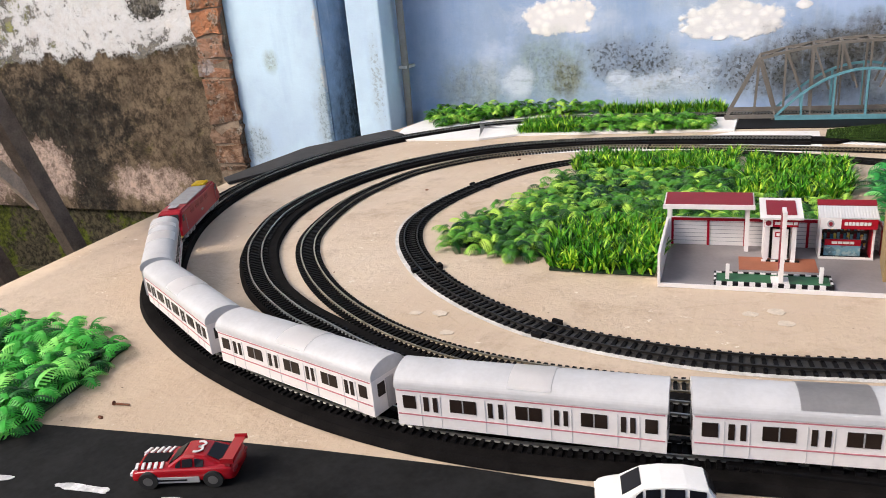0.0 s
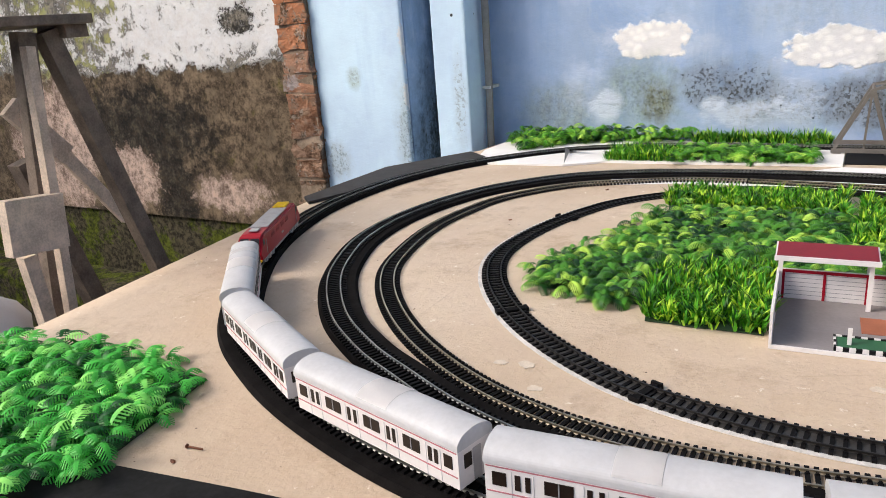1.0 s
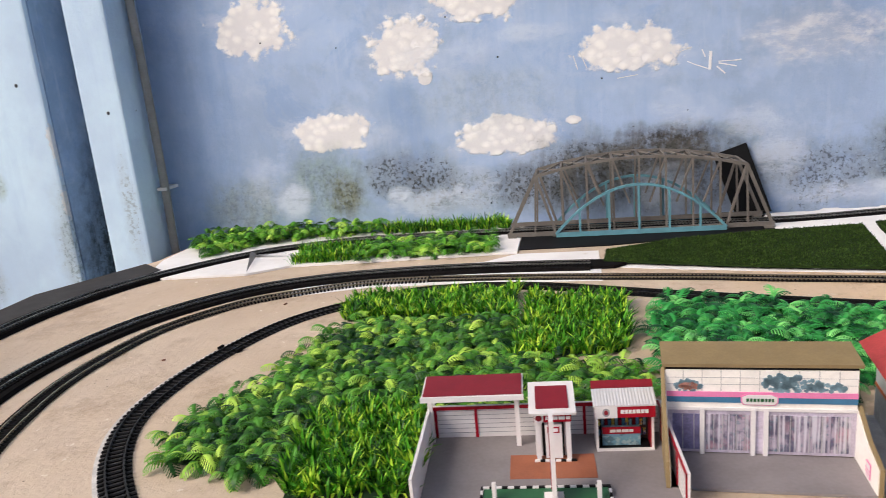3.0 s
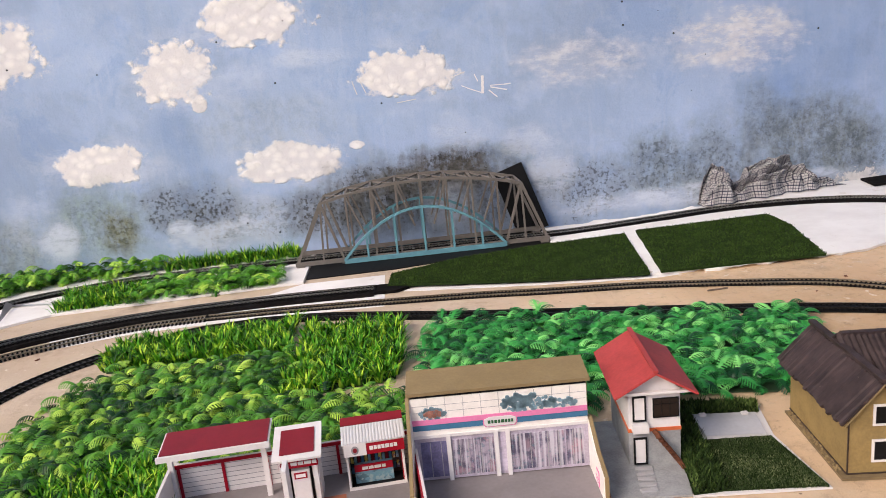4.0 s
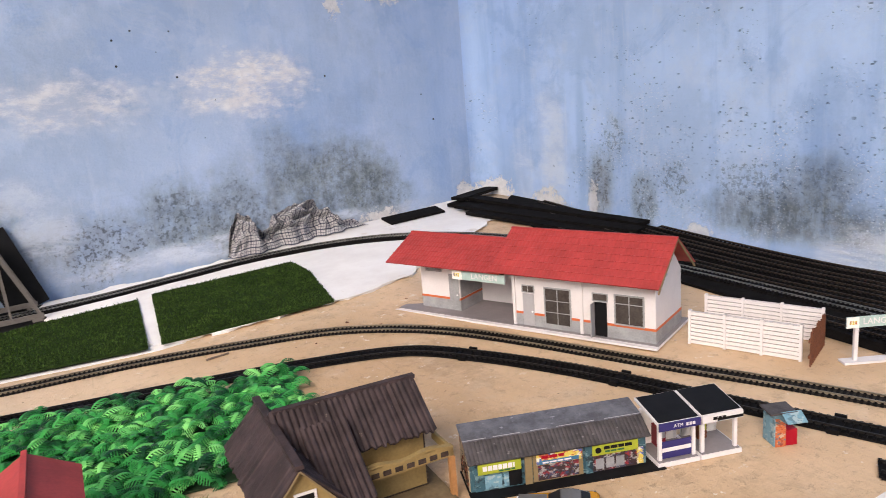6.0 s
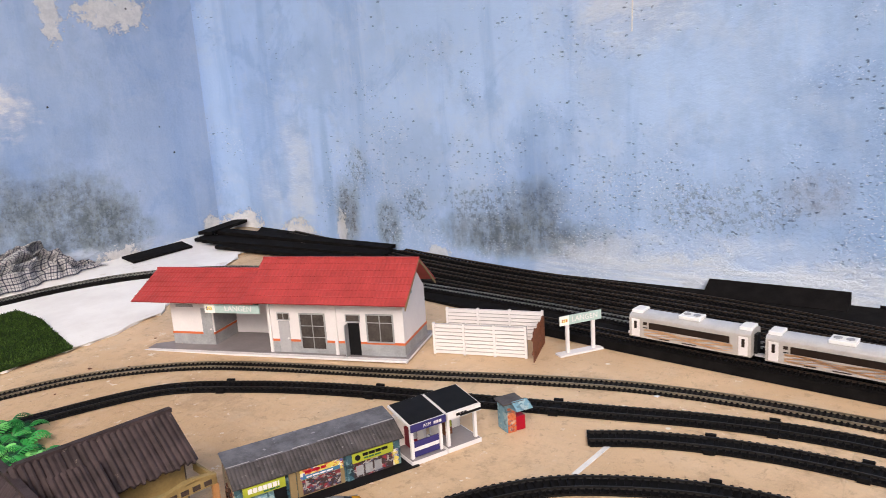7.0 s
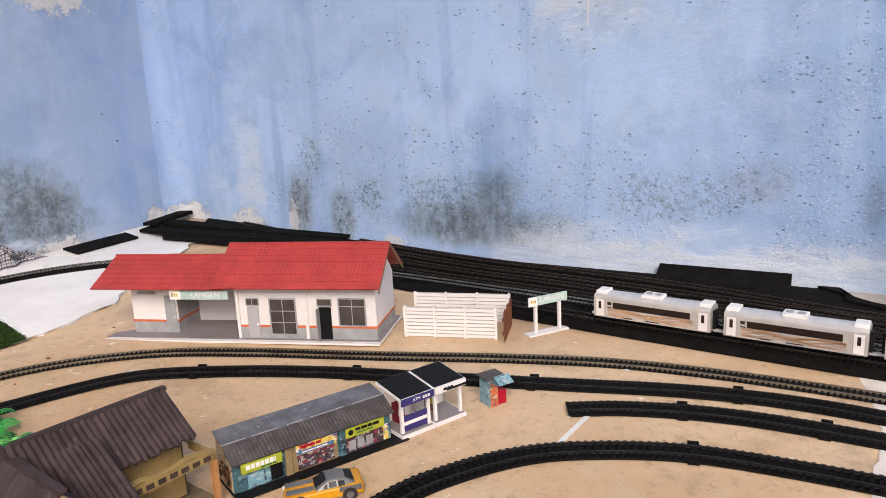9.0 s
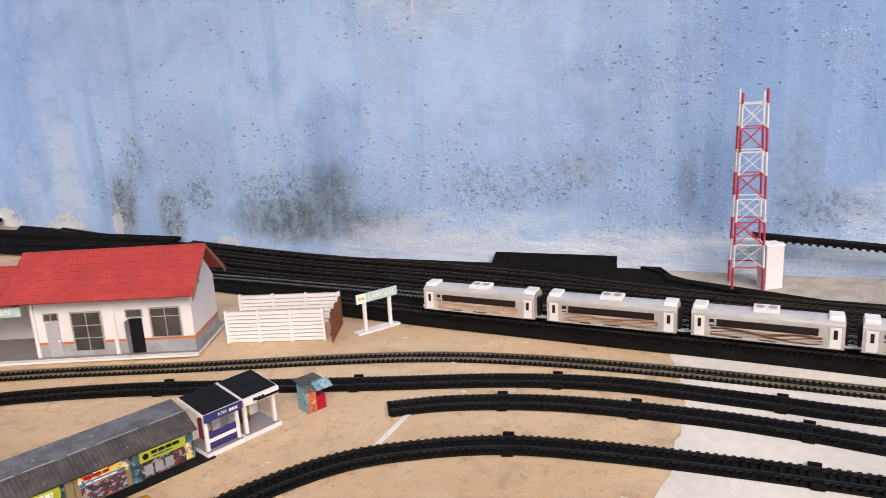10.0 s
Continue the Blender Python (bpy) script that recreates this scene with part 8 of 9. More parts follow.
for y in (YF, YB):
    part("portal_leg", beam((X0, y, ZB), (UX[0], y, top_z(UX[0])), 0.0055), M_BRIDGE, br)
    part("portal_leg", beam((X1, y, ZB), (UX[-1], y, top_z(UX[-1])), 0.0055), M_BRIDGE, br)
    part("portal_leg", beam((X0 + 0.090, y, ZB), (UX[0], y, top_z(UX[0])), 0.0045), M_BRIDGE, br)
    part("portal_leg", beam((X1 - 0.080, y, ZB), (UX[-1], y, top_z(UX[-1])), 0.0045), M_BRIDGE, br)
    part("portal_leg", beam((X0 + 0.050, y, ZB), (UX[0], y, top_z(UX[0])), 0.0035), M_BRIDGE, br)
    part("portal_leg", beam((X1 - 0.042, y, ZB), (UX[-1], y, top_z(UX[-1])), 0.0035), M_BRIDGE, br)
    part("bottom_chord", beam((X0 - 0.004, y, ZB), (X1 + 0.004, y, ZB), 0.005, 0.008), M_BRIDGE, br)
    for a, c in zip(UX, UX[1:]):
        part("top_chord", beam((a, y, top_z(a)), (c, y, top_z(c)), 0.0050, 0.0050), M_BRIDGE, br)
    for i, x in enumerate(UX[1:-1]):
        part("vertical", beam((x, y, ZB), (x, y, top_z(x)), 0.0036), M_BRIDGE, br)
    for i in range(1, len(UX) - 2):
        a, c = UX[i], UX[i + 1]
        p, q = ((a, y, top_z(a)), (c, y, ZB)) if i < 4 else ((c, y, top_z(c)), (a, y, ZB))
        mid = Vector(p).lerp(Vector(q), 0.62)
        part("diagonal", beam(p, mid, 0.0034), M_BRIDGE, br)
    ya = y - 0.006 if y == YF else y + 0.006
    prev = None
    for k in range(17):
        x = 0.104 + (0.416 - 0.104) * k / 16
        z = ZB + 0.088 * (1 - ((x - 0.26) / 0.156) ** 2)
        if prev:
            part("arch_rib", beam(prev, (x, ya, z), 0.0050, 0.0046), M_BRIDGEBLUE, br, "turquoise arch rib")
        prev = (x, ya, z)
    for x in (0.150, 0.205, 0.260, 0.315, 0.370):
        z = ZB + 0.088 * (1 - ((x - 0.26) / 0.156) ** 2)
        part("hanger", beam((x, ya, ZB - 0.002), (x, ya, z), 0.0040), M_BRIDGEBLUE, br, "turquoise hanger")
    part("girder", box(0.104, 0.416, ya - 0.0022, ya + 0.0022, 0.0035, 0.0122), M_BRIDGEBLUE, br, "turquoise edge girder")
for i, x in enumerate(UX):
    part("cross_strut", beam((x, YF, top_z(x)), (x, YB, top_z(x)), 0.0036), M_BRIDGE, br)
    if i:
        x2 = UX[i - 1]
        part("cross_brace", beam((x2, YF, top_z(x2)), (x, YB, top_z(x)), 0.0026), M_BRIDGE, br)
        part("cross_brace", beam((x2, YB, top_z(x2)), (x, YF, top_z(x)), 0.0026), M_BRIDGE, br)
for x in (X0 + 0.01, 0.10, 0.18, 0.26, 0.34, 0.42, X1 - 0.01):
    part("floor_beam", box(x - 0.002, x + 0.002, YF, YB, 0.0026, 0.0052), M_BRIDGE, br)
for x in (X0 + 0.006, X1 - 0.006):
    for y in (YF, YB):
        part("bearing", box(x - 0.008, x + 0.008, y - 0.005, y + 0.005, ground(x, y), 0.0065 + ground(x, y) * 0.3), M_BRIDGE, br)

# ---- wooden trestle beyond the table ----
tr = thing("wooden_trestle", pose(0, 0, 0), "tall weathered wooden trestle with a nailed plank", "trestle")
XT = -1.02


def plank(y0, z0, y1, z1, w, th, m, dx=0.0, nm="plank"):
    part(nm, beam((XT + dx, y0, z0), (XT + dx, y1, z1), th, w, up=(0, -(z1 - z0), y1 - y0)), m, tr)


plank(0.788, 0.330, 0.665, -0.75, 0.028, 0.022, M_WOOD, 0.0, "post")
plank(0.816, 0.33, 1.122, -0.75, 0.028, 0.026, M_WOOD, 0.01, "leg")
# this batten's strong light is put into its colour by the pale wood
plank(0.760, 0.31, 0.680, -0.75, 0.014, 0.016, M_WOODPALE, 0.05, "batten")
plank(0.74, 0.30, 0.47, -0.75, 0.026, 0.03, M_WOOD, -0.14, "leg")
plank(0.775, 0.225, 0.850, 0.135, 0.034, 0.012, M_WOODPALE, -0.06, "brace")
plank(0.848, 0.14, 0.944, 0.000, 0.022, 0.010, M_WOODPALE, -0.07, "brace")
plank(0.767, 0.14, 1.01, -0.75, 0.028, 0.03, M_WOOD, -0.05, "leg")
plank(0.769, 0.04, 0.885, -0.75, 0.018, 0.02, M_WOODPALE, -0.10, "batten")
plank(0.660, 0.070, 0.745, 0.062, 0.080, 0.02, M_WOODPALE, 0.060, "board")
plank(0.690, 0.02, 0.74, -0.75, 0.020, 0.02, M_WOODPALE, 0.04, "batten")
part("top_board", box(XT - 0.14, XT + 0.06, 0.60, 0.866, 0.337, 0.351, bevel=0.002), M_WOOD, tr)
part("top_block", box(XT - 0.03, XT + 0.04, 0.83, 0.868, 0.318, 0.338, bevel=0.002), M_WOOD, tr)
bag = bmesh.new()
bmesh.ops.create_icosphere(bag, subdivisions=3, radius=1.0, matrix=Matrix.Diagonal((0.14, 0.12, 0.10, 1)))
for v in bag.verts:
    v.co += noise.noise_vector(v.co * 14) * 0.018
    v.co.z = max(v.co.z, -0.09)
bag.transform(pose(-1.22, 0.66, -0.16))
sk = thing("sack", pose(0, 0, 0), "crumpled white sack on a stool behind the table", "sack")
part("fabric", bag, M_WHITECARD, sk, smooth=True)
part("stool", box(-1.36, -1.08, 0.52, 0.80, -0.75, -0.249, bevel=0.004), M_WOOD, sk)

# ---- checked cloth heaped on the far board ----
def cloth_height(x):
    """How high the heap stands along the wall."""
    up = [(0.845, 0.0), (0.860, 0.058), (0.876, 0.084), (0.892, 0.070), (0.912, 0.030), (0.932, 0.040), (0.952, 0.068), (0.985, 0.078), (1.030, 0.070), (1.062, 0.056), (1.082, 0.030), (1.10, 0.014), (1.125, 0.011), (1.145, 0.0)]
    for (p, q), (r, s) in zip(up, up[1:]):
        if p <= x <= r:
            return q + (s - q) * step(x, p, r)
    return 0.0


cl = bmesh.new()
uvl = cl.loops.layers.uv.new("UVMap")
NX, NY = 150, 40
rows = []
for i in range(NX + 1):
    x = 0.845 + 0.30 * i / NX
    front = 1.766 + 0.006 * math.sin(x * 75) + 0.004 * math.sin(x * 173)
    row = []
    for j in range(NY + 1):
        v = j / NY
        rise = min(1.0, (v / 0.72)) ** 0.6 * (1.0 if v < 0.72 else 1.0 - 0.35 * ((v - 0.72) / 0.28) ** 2)
        tilt = x * 27 + v * 6.5 + 4.0 * noise.noise(Vector((x * 9, v * 3.0, 5.0)))
        ridge = 1 - abs(math.sin(tilt + 2.2 * noise.noise(Vector((x * 14, v * 2.0, 3.0)))))
        ridge2 = 1 - abs(math.sin(x * 95 - v * 7.0 + 3.0 * noise.noise(Vector((x * 20, v * 2.5, 8.0)))))
        h = cloth_height(x) * rise
        lump = (0.046 * (ridge - 0.45) + 0.014 * (ridge2 - 0.45)) * min(1.0, h / 0.025)
        y = front + (1.804 - front) * v - lump * 0.7 * math.sin(math.pi * v)
        z = max(0.0, h + lump * 0.40) + 0.0055
        px = x + 0.010 * noise.noise(Vector((x * 30, v * 4, 1.0))) * min(1.0, h / 0.02)
        row.append(cl.verts.new((px, min(y, 1.806), ground(x, y) + z)))
    rows.append(row)
length = [[0.0] * (NY + 1) for _ in range(NX + 1)]
along = [0.0]
for i in range(1, NX + 1):
    along.append(along[-1] + (rows[i][NY // 2].co - rows[i - 1][NY // 2].co).length)
for i in range(NX + 1):
    for j in range(1, NY + 1):
        length[i][j] = length[i][j - 1] + (rows[i][j].co - rows[i][j - 1].co).length
for i in range(NX):
    for j in range(NY):
        f = cl.faces.new((rows[i][j], rows[i + 1][j], rows[i + 1][j + 1], rows[i][j + 1]))
        for lp, (ii, jj) in zip(f.loops, ((i, j), (i + 1, j), (i + 1, j + 1), (i, j + 1))):
            lp[uvl].uv = (along[ii] * 7.0, length[ii][jj] * 7.0)
bmesh.ops.solidify(cl, geom=cl.faces[:], thickness=0.0012)
bmesh.ops.recalc_face_normals(cl, faces=cl.faces[:])
tagged(link("checked_cloth", cl, M_CLOTH, smooth=True), "crumpled grey and navy checked cloth on the board", "cloth")


# loose brush strokes of white paint on the wall
for x, z, a, l, w in ((0.442, 0.297, -0.25, 0.034, 0.0024), (0.440, 0.304, -0.02, 0.030, 0.0018), (0.392, 0.298, 2.75, 0.030, 0.0020), (0.430, 0.288, -0.75, 0.022, 0.0026), (0.398, 0.322, 1.95, 0.016, 0.0020), (0.460, 0.304, 0.05, 0.014, 0.0026), (0.374, 0.306, -0.45, 0.014, 0.0018)):
    p, q = (x - math.cos(a) * l / 2, 1.8096, z - math.sin(a) * l / 2), (x + math.cos(a) * l / 2, 1.8096, z + math.sin(a) * l / 2)
    tagged(link("paint_stroke", beam(p, q, 0.0010, w), M_TAPE), "thin stroke of white paint on the blue wall", "paint mark", "brush strokes on the wall")
for x, z, a, l in ((0.155, 0.325, -1.3, 0.014), (0.170, 0.330, -1.2, 0.018), (0.365, 0.332, 0.3, 0.012), (0.255, 0.290, 0.1, 0.020)):
    p, q = (x - math.cos(a) * l, 1.8096, z - math.sin(a) * l), (x + math.cos(a) * l, 1.8096, z + math.sin(a) * l)
    tagged(link("paint_stroke", beam(p, q, 0.0010, 0.0018), M_WHITEPAINT), "thin stroke of white paint on the blue wall", "paint mark", "brush strokes on the wall")
tagged(link("paint_stroke", beam((0.409, 1.8096, 0.290), (0.411, 1.8096, 0.325), 0.0012, 0.0052), M_TAPE), "short thick stroke of white paint on the blue wall", "paint mark", "brush strokes on the wall")
tagged(link("paint_stroke", beam((1.5206, 0.795, 0.405), (1.5206, 0.790, 0.560), 0.0010, 0.0022), M_WHITEPAINT), "thin white vertical scratch of paint on the pitted wall", "paint mark", "brush strokes on the wall")


# ---- artificial plants ----
def frond_geometry(rng, length, n=9):
    """An arching fern leaf along +x: a thin spine with a web and a comb of narrow teeth on each side, all in one piece."""
    droop, fold, wide = rng.uniform(0.80, 1.35), rng.uniform(0.45, 0.85), rng.uniform(0.26, 0.33)
    v, f, x, z = [], [], 0.0, 0.0
    spine = []
    for k in range(2 * n + 1):
        t = k / (2 * n)
        a = 0.75 - 1.75 * droop * t
        spine.append((x, z, a, t))
        for s in (-1, 1):
            v.append((x, s * length * 0.016 * (1.2 - t), z))
        x, z = x + length / (2 * n) * math.cos(a), z + length / (2 * n) * math.sin(a)

    def edge(k, s, far, shift=0.0):
        """A point of the blade beside spine point k, a share far of the way to its tip."""
        px, pz, a, t = spine[k]
        reach = length * wide * (math.sin(math.pi * min(1.0, 0.14 + 0.82 * t)) ** 0.6) * far
        return (px + (reach * 0.50 + shift) * math.cos(a), s * reach, pz + reach * 0.50 * math.sin(a) + 0.02 * length * far - reach * fold * far)

    for k in range(n):
        f.append((4 * k, 4 * k + 2, 4 * k + 4, 4 * k + 5, 4 * k + 3, 4 * k + 1))
    for s in (0, 1):
        sd = 1 if s else -1
        first = len(v)
        for k in range(2 * n + 1):
            v.append(edge(k, sd, 0.30))
        for k in range(n):
            web = [4 * k + s, 4 * k + 2 + s, 4 * k + 4 + s, first + 2 * k + 2, first + 2 * k + 1, first + 2 * k]
            i = len(v)
            v += [edge(2 * k, sd, 1.0, length * 0.012), edge(2 * k + 1, sd, 0.96, length * 0.010)]
            tooth = [first + 2 * k, first + 2 * k + 1, i + 1, i]
            f += [tuple(web), tuple(tooth)] if s else [tuple(web[::-1]), tuple(tooth[::-1])]
    return v, f


def scatter(poly, n, rng, near=0.0):
    """n even but random points in a polygon."""
    xs, ys = [p[0] for p in poly], [p[1] for p in poly]
    pts, tries = [], 0
    while len(pts) < n and tries < n * 60:
        tries += 1
        x, y = rng.uniform(min(xs), max(xs)), rng.uniform(min(ys), max(ys))
        if inside(x, y, poly):
            pts.append((x, y))
    return pts


def mat_base(poly, t):
    cx, cy = sum(p[0] for p in poly) / len(poly), sum(p[1] for p in poly) / len(poly)
    small = [(cx + (x - cx) * 0.95, cy + (y - cy) * 0.95) for x, y in poly]
    part("base", sheet(small, 0.001, 0.0016, 0.02, 0.004, 1), M_MATBASE, t, "dark green plastic base")


def tuft_grid(poly, gap, rng):
    """Middles of the tufts of a mat, on a loose grid."""
    xs, ys, out = [p[0] for p in poly], [p[1] for p in poly], []
    for i in range(int((max(xs) - min(xs)) / gap) + 2):
        for j in range(int((max(ys) - min(ys)) / gap) + 2):
            x, y = min(xs) + (i + 0.5 * (j % 2) + rng.uniform(-0.2, 0.2)) * gap, min(ys) + (j + rng.uniform(-0.2, 0.2)) * gap
            if inside(x, y, poly):
                out.append((x, y))
    return out


def fern_mat(poly, gap, leaves, length, joined, single, label, seed, singles=0, height=0.012):
    """A mat of plastic fern leaves; the nearest leaves are pieces of their own."""
    rng = random.Random(seed)
    t = thing("fern_mat", pose(0, 0, 0), label, "artificial plants", "artificial plant mats")
    mat_base(poly, t)
    shapes = [frond_geometry(rng, 1.0) for _ in range(5)]
    meshes = []
    if singles:
        for v, f in shapes:
            me = bpy.data.meshes.new("leaf")
            me.from_pydata(v, [], f)
            me.materials.append(single)
            meshes.append(me)
    spots = sorted(tuft_grid(poly, gap, rng), key=lambda p: p[1])
    n = len(spots) * leaves
    verts, faces = [], []
    for k in range(n):
        cx, cy = spots[k // leaves]
        if k % leaves == 0:
            start, tall = rng.uniform(0, 6.28), rng.uniform(0.7, 1.2)
        a = start + 6.28 * (k % leaves) / leaves * 1.6 + rng.uniform(-0.35, 0.35)
        out = 0.004 * rng.random()
        x, y = cx + math.cos(a) * out, cy + math.sin(a) * out
        z = ground(x, y) + height * tall * rng.uniform(0.15, 0.95)
        l = length * rng.uniform(0.8, 1.15)
        m = Matrix.Translation((x, y, z)) @ Euler((rng.uniform(-0.25, 0.25), rng.uniform(-0.35, 0.25), a), 'XYZ').to_matrix().to_4x4() @ Matrix.Diagonal((l, l, l, 1))
        i = rng.randrange(5)
        if singles and (k * singles) // n != ((k - 1) * singles) // n:
            ob = new("leaf", meshes[i])
            ob.parent = t
            ob.matrix_local = m
            continue
        b0 = len(verts)
        v, f = shapes[i]
        verts += [tuple(m @ Vector(p)) for p in v]
        faces += [tuple(q + b0 for q in g) for g in f]
    me = bpy.data.meshes.new("foliage")
    me.from_pydata(verts, [], faces)
    me.materials.append(joined)
    ob = new("foliage", me)
    ob.parent = t
    tagged(ob, kind="stuff")
    return t


def grass_mat(poly, tufts, length, label, seed, material=M_GRASS):
    rng = random.Random(seed)
    t = thing("grass_mat", pose(0, 0, 0), label, "artificial plants", "artificial plant mats")
    mat_base(poly, t)
    verts, faces = [], []
    spots = [(x, y, 28, 1.0, 0.0045) for x, y in tuft_grid(poly, 0.0195, rng)]
    spots += [(x, y, 4, 0.7, 0.005) for x, y in scatter(poly, tufts, rng)]
    for cx, cy, count, tall, spread in spots:
        tall *= rng.uniform(0.85, 1.12)
        for _ in range(count):
            a, q = rng.uniform(0, 6.28), rng.random() ** 0.5
            x, y = cx + math.cos(a) * q * spread, cy + math.sin(a) * q * spread
            a, lean = a + rng.uniform(-0.4, 0.4), 0.08 + 1.05 * q * rng.uniform(0.6, 1.1)
            l, w = length * tall * rng.uniform(0.75, 1.30), 0.00130 * rng.uniform(0.8, 1.3)
            dx, dy, z = math.cos(a), math.sin(a), ground(x, y) + 0.003
            k = len(verts)
            for o, h, s in ((0.0, 0.0, 0.8), (lean * 0.32, 0.55, 1.0), (lean * 0.85, 1.0 - 0.22 * lean * lean, 0.0)):
                px, py, pz = x + dx * o * l, y + dy * o * l, z + h * l
                if s:
                    verts += [(px - dy * w * s, py + dx * w * s, pz), (px + dy * w * s, py - dx * w * s, pz)]
                else:
                    verts.append((px, py, pz))
            faces += [(k, k + 1, k + 3, k + 2), (k + 2, k + 3, k + 4)]
    me = bpy.data.meshes.new("grass")
    me.from_pydata(verts, [], faces)
    me.materials.append(material)
    ob = new("grass", me)
    ob.parent = t
    tagged(ob, kind="stuff")
    return t


fern_mat([(-0.76, 0.50), (-0.64, 0.535), (-0.50, 0.545), (-0.445, 0.538), (-0.428, 0.49), (-0.415, 0.41), (-0.405, 0.37), (-0.46, 0.33), (-0.74, 0.30)], 0.0205, 7, 0.0255, M_FERNJOIN, M_FERNLEFT,
         "bright green plastic fern mat at the table edge", 21, 290, 0.020)
fern_mat([(-0.272, 0.880), (-0.258, 0.852), (-0.19, 0.834), (-0.122, 0.832), (-0.138, 0.948), (-0.008, 0.988), (-0.008, 0.935), (0.212, 0.940), (0.212, 1.06), (0.064, 1.078), (0.062, 1.216), (-0.178, 1.222), (-0.20, 1.14),
          (-0.228, 1.03), (-0.258, 0.945)], 0.0195, 7, 0.0245, M_FERN, M_FERNLEAF, "green plastic fern mat inside the inner loop", 22, 290, 0.018)
fern_mat([(0.245, 1.285), (0.365, 1.256), (0.512, 1.216), (0.700, 1.166), (0.712, 1.13), (0.65, 1.0), (0.586, 0.963), (0.49, 0.982), (0.413, 1.02), (0.36, 0.945), (0.226, 0.945), (0.224, 1.12)], 0.0200, 7, 0.0245, M_FERNBLUE, None,
         "cool green plastic fern mat behind the card houses", 23, 0, 0.018)
fern_mat([(-0.665, 1.70), (-0.60, 1.645), (-0.52, 1.725), (-0.38, 1.765), (-0.262, 1.772), (-0.262, 1.80), (-0.665, 1.80)], 0.021, 8, 0.028, M_FERNLIME, None, "lime green plastic fern strip along the wall", 24, 0, 0.034)
fern_mat([(-0.252, 1.562), (-0.018, 1.584), (-0.022, 1.675), (-0.25, 1.668)], 0.021, 7, 0.027, M_FERNLIME, None, "lime green plastic fern mat before the rear track", 25, 0, 0.022)
grass_mat([(-0.113, 0.797), (0.004, 0.802), (-0.008, 0.985), (-0.136, 0.945)], 430, 0.0185, "tufted plastic grass mat beside the petrol station", 31)
grass_mat([(-0.193, 1.236), (0.058, 1.226), (0.054, 1.342), (-0.203, 1.338)], 560, 0.0190, "tufted plastic grass mat inside the inner loop", 32)
grass_mat([(0.072, 1.320), (0.205, 1.293), (0.199, 1.106), (0.066, 1.084)], 520, 0.0185, "tufted plastic grass mat with a mown edge", 33)
grass_mat([(-0.256, 1.768), (0.005, 1.768), (0.005, 1.802), (-0.256, 1.802)], 230, 0.028, "tufted plastic grass strip along the wall", 34)
grass_mat([(-0.388, 1.552), (-0.257, 1.560), (-0.26, 1.66), (-0.395, 1.645)], 260, 0.022, "tufted plastic grass mat before the rear track", 35)
for name, poly, seed in (("turf_mat", [(0.186, 1.484), (0.192, 1.555), (0.32, 1.612), (0.488, 1.644), (0.639, 1.652), (0.596, 1.385), (0.420, 1.421)], 41), ("turf_mat", [(0.664, 1.664), (0.911, 1.638), (0.908, 1.545), (0.866, 1.366), (0.614, 1.388)], 42)):
    t = thing(name, pose(0, 0, 0), "dark green flat artificial turf sheet", "artificial turf", "turf sheets")
    part("backing", sheet(poly, 0.0046, 0.003, 0.02, 0.002, seed), M_TURFBASE, t)
    turf("turf", poly, t, 0.0034, 17000, seed, z=0.0074)


# ---- small litter on the table ----
rng = random.Random(77)
for k in range(46):
    x, y = rng.uniform(-0.70, 1.20), rng.uniform(0.42, 1.45)
    if -0.3 < x < 0.75 and 0.76 < y < 1.33:
        continue
    b = bmesh.new()
    bmesh.ops.create_icosphere(b, subdivisions=1, radius=1.0)
    s = rng.uniform(0.0008, 0.0026)
    for v in b.verts:
        v.co = Vector((v.co.x * s * rng.uniform(1.0, 2.4), v.co.y * s, v.co.z * s * 0.5)) + noise.noise_vector(v.co * 3 + Vector((k, 0, 0))) * s * 0.4
    b.transform(pose(x, y, ground(x, y) + s * 0.3, 0, 0, rng.uniform(0, 360)))
    tagged(link("crumb", b, M_RUST if k % 3 else M_WOODPALE), "tiny brown crumb of dirt lying on the table", "litter", "litter on the table")
for x, y, r in ((-0.183, 0.672, 0.009), (-0.207, 0.668, 0.007), (-0.16, 0.634, 0.007), (0.094, 0.733, 0.008), (0.116, 0.742, 0.009), (0.124, 0.719, 0.008), (0.24, 0.70, 0.009), (-0.24, 0.655, 0.005)):
    b = bmesh.new()
    ring = []
    for k in range(18):
        a = 6.283 * k / 18
        q = 0.8 * r * (1 + 0.5 * noise.noise(Vector((math.cos(a) * 2, math.sin(a) * 2, x * 40))))
        ring.append((q * math.cos(a) * 1.15, q * math.sin(a) * 0.85))
    prism(ring, 0, 0.0005, b)
    b.transform(pose(x, y, ground(x, y) + 0.0002))
    tagged(link("paint_spot", b, M_SPOT), "dried pale paint drop on the plywood", "paint spot", "paint drops")
for x, y, a, l in ((0.075, 0.50, 80, 0.010), (0.66, 1.29, 10, 0.03)):
    tagged(link("twig", beam((x - l / 2, y, ground(x, y) + 0.0016), (x + l / 2, y + 0.002, ground(x, y) + 0.0016), 0.0022, 0.002), M_WOOD), "small dry twig lying on the table", "litter")


nail = thing("nail", pose(-0.374, 0.445, ground(-0.37, 0.445) + 0.0016, 0, 0, 8), "short rusty flat-headed nail lying on the table", "nail")
part("shank", disc((0.0075, 0, 0), 0.0009, 0.015, 'X', 10), M_RUST, nail)
part("head", disc((0, 0, 0.0004), 0.0019, 0.0008, 'X', 14), M_RUST, nail)


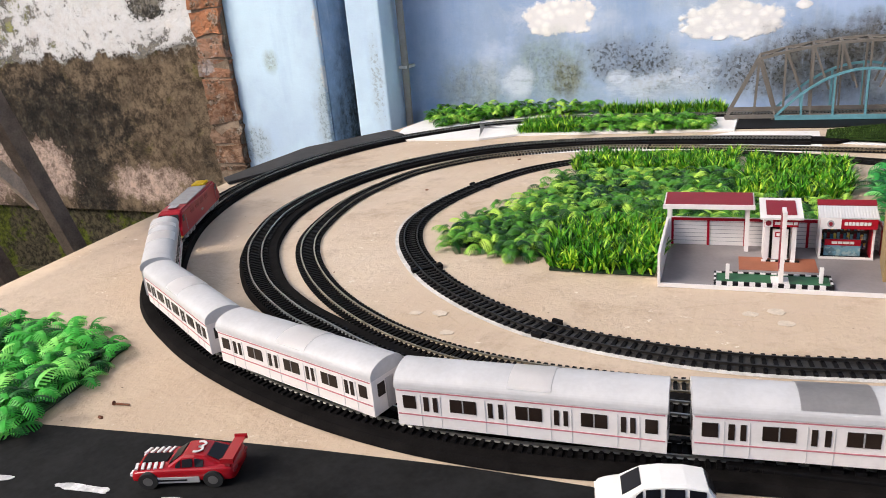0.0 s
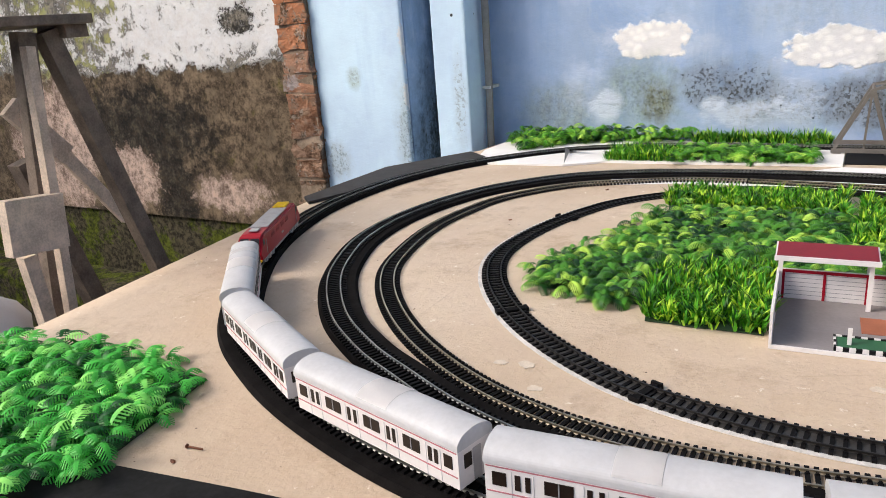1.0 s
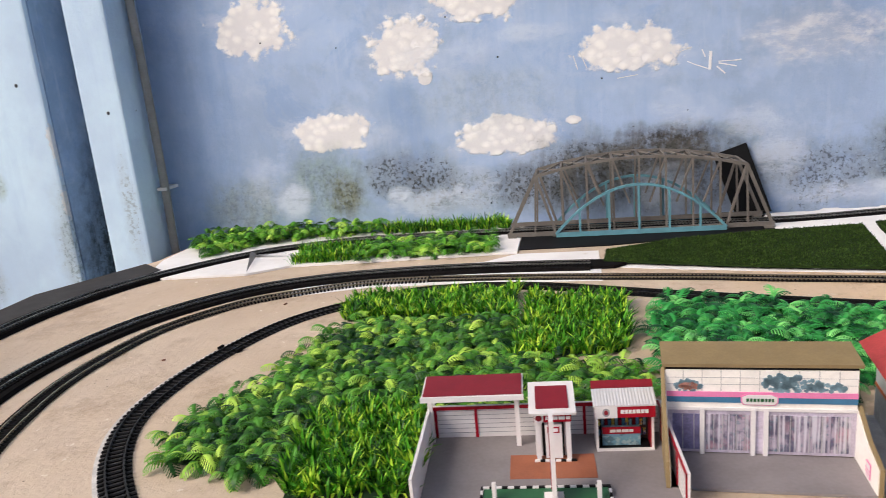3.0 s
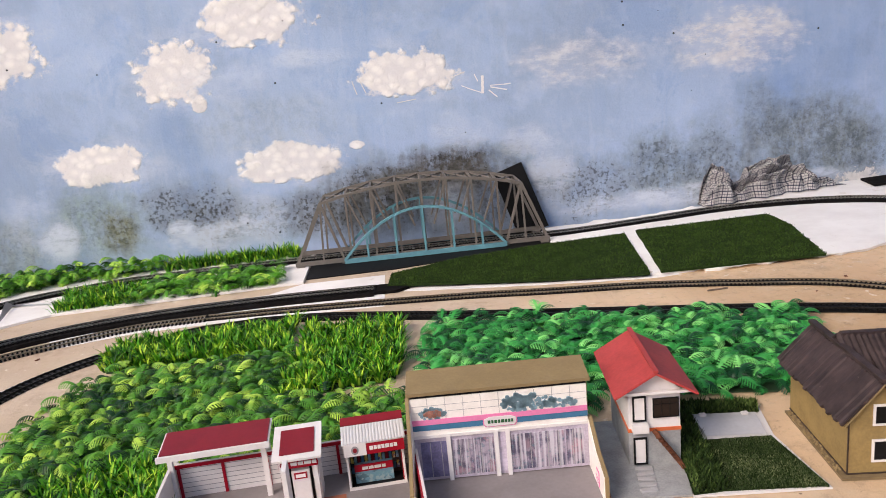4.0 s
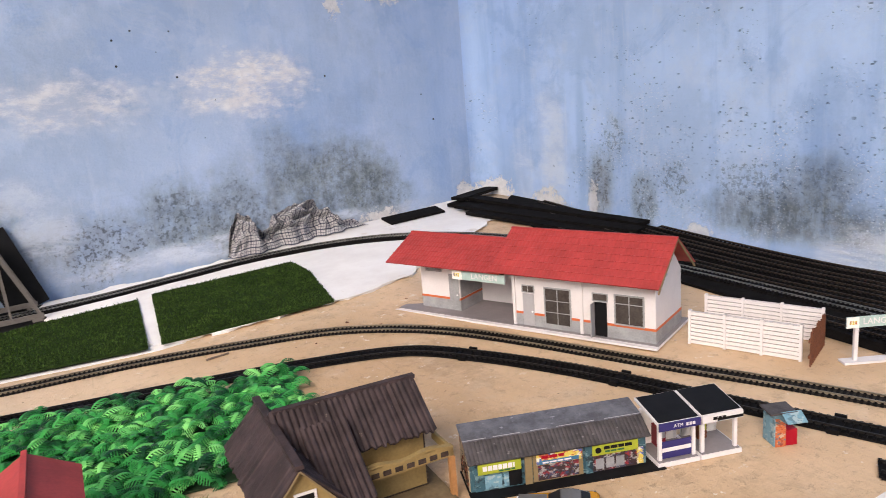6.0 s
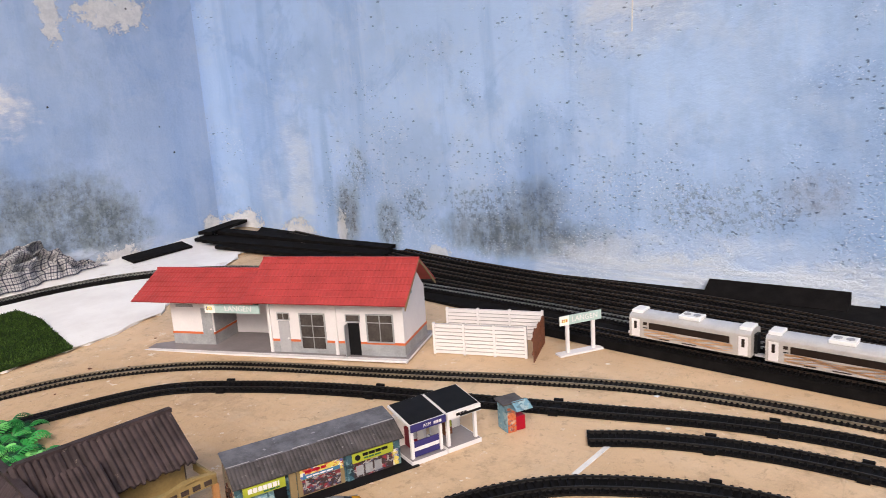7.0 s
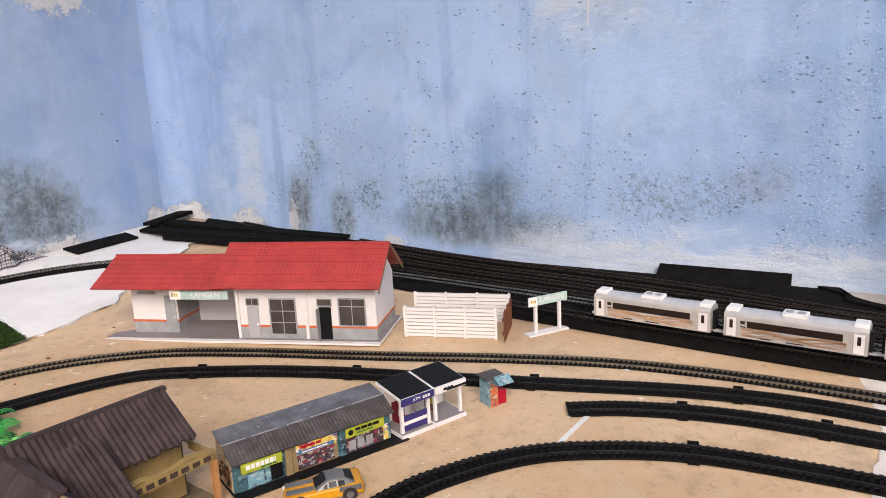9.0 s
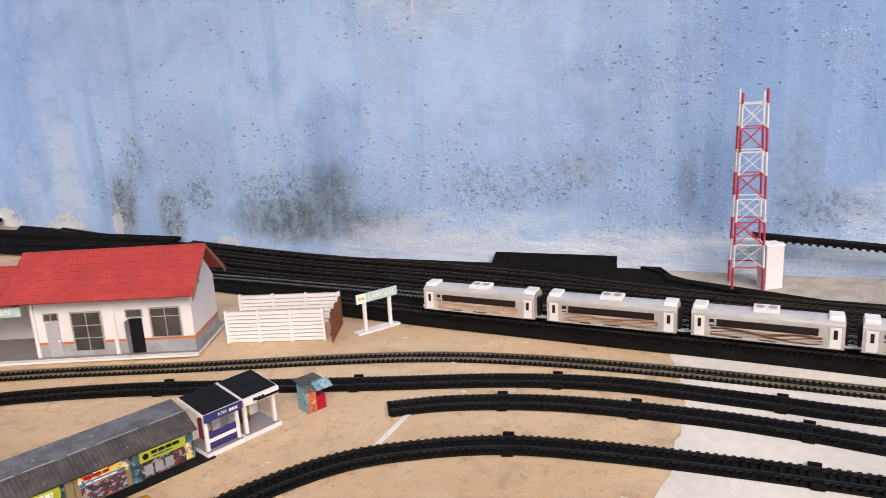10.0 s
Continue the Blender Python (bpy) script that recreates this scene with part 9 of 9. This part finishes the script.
# ---- sleepers and bricks ----
def sleeper_mesh(half_length, mat):
    key = (half_length, mat.name)
    if key not in sleeper_meshes:
        me = bpy.data.meshes.new("sleeper")
        b = box(-half_length, half_length, -0.0016, 0.0016, 0, 0.0019)
        for o in (-0.0083, 0.0083):
            box(o - 0.0028, o + 0.0028, -0.0010, 0.0010, 0.0019, 0.0027, b)
        b.to_mesh(me)
        b.free()
        me.materials.append(mat)
        sleeper_meshes[key] = me
    return sleeper_meshes[key]


for t, pts, sd, z, half_length, mat, near in SLEEPERS:
    verts, faces, made = [], [], 0
    me = sleeper_mesh(half_length, mat)
    sv, sf = [v.co.copy() for v in me.vertices], [tuple(p.vertices) for p in me.polygons]
    for p, s in zip(pts, sd):
        m = pose(p.x, p.y, ground(p.x, p.y) + z, 0, 0, math.degrees(math.atan2(s.y, s.x)))
        if near and made < 295 and near[0] < p.x < near[1] and near[2] < p.y < near[3]:
            ob = new("sleeper", me)
            ob.parent = t
            ob.matrix_local = m
            made += 1
            continue
        k = len(verts)
        verts += [tuple(m @ v) for v in sv]
        faces += [tuple(i + k for i in f) for f in sf]
    if verts:
        rest = bpy.data.meshes.new("sleeper_rest")
        rest.from_pydata(verts, [], faces)
        rest.materials.append(mat)
        ob = new("sleeper_rest", rest)
        ob.parent = t
        tagged(ob, kind="stuff")

rng = random.Random(5)
brick_meshes = []
for k in range(5):
    b = box(-0.5, 0.5, -0.5, 0.5, -0.5, 0.5)
    bmesh.ops.subdivide_edges(b, edges=b.edges[:], cuts=2, use_grid_fill=True)
    for v in b.verts:
        v.co += noise.noise_vector(v.co * 2.4 + Vector((k * 7.0, 0, 0))) * 0.13
    me = bpy.data.meshes.new("brick")
    b.to_mesh(me)
    b.free()
    me.materials.append(M_BRICK)
    brick_meshes.append(me)
z = 0.0
for k in range(48):
    tall = rng.uniform(0.044, 0.062)
    wide, out = rng.uniform(0.088, 0.102), rng.uniform(-0.006, 0.003)
    ob = new("brick", brick_meshes[k % 5])
    ob.parent = brick_wall
    turn = Euler((rng.uniform(-0.10, 0.10), rng.uniform(-0.07, 0.07), rng.uniform(-0.10, 0.10))).to_matrix().to_4x4()
    ob.matrix_local = Matrix.Translation((0.047 - wide / 2 - rng.uniform(0.0, 0.006), -0.004 - out, z + tall / 2)) @ turn @ Matrix.Diagonal((wide, 0.05, tall, 1))
    z += tall + rng.uniform(0.002, 0.007)
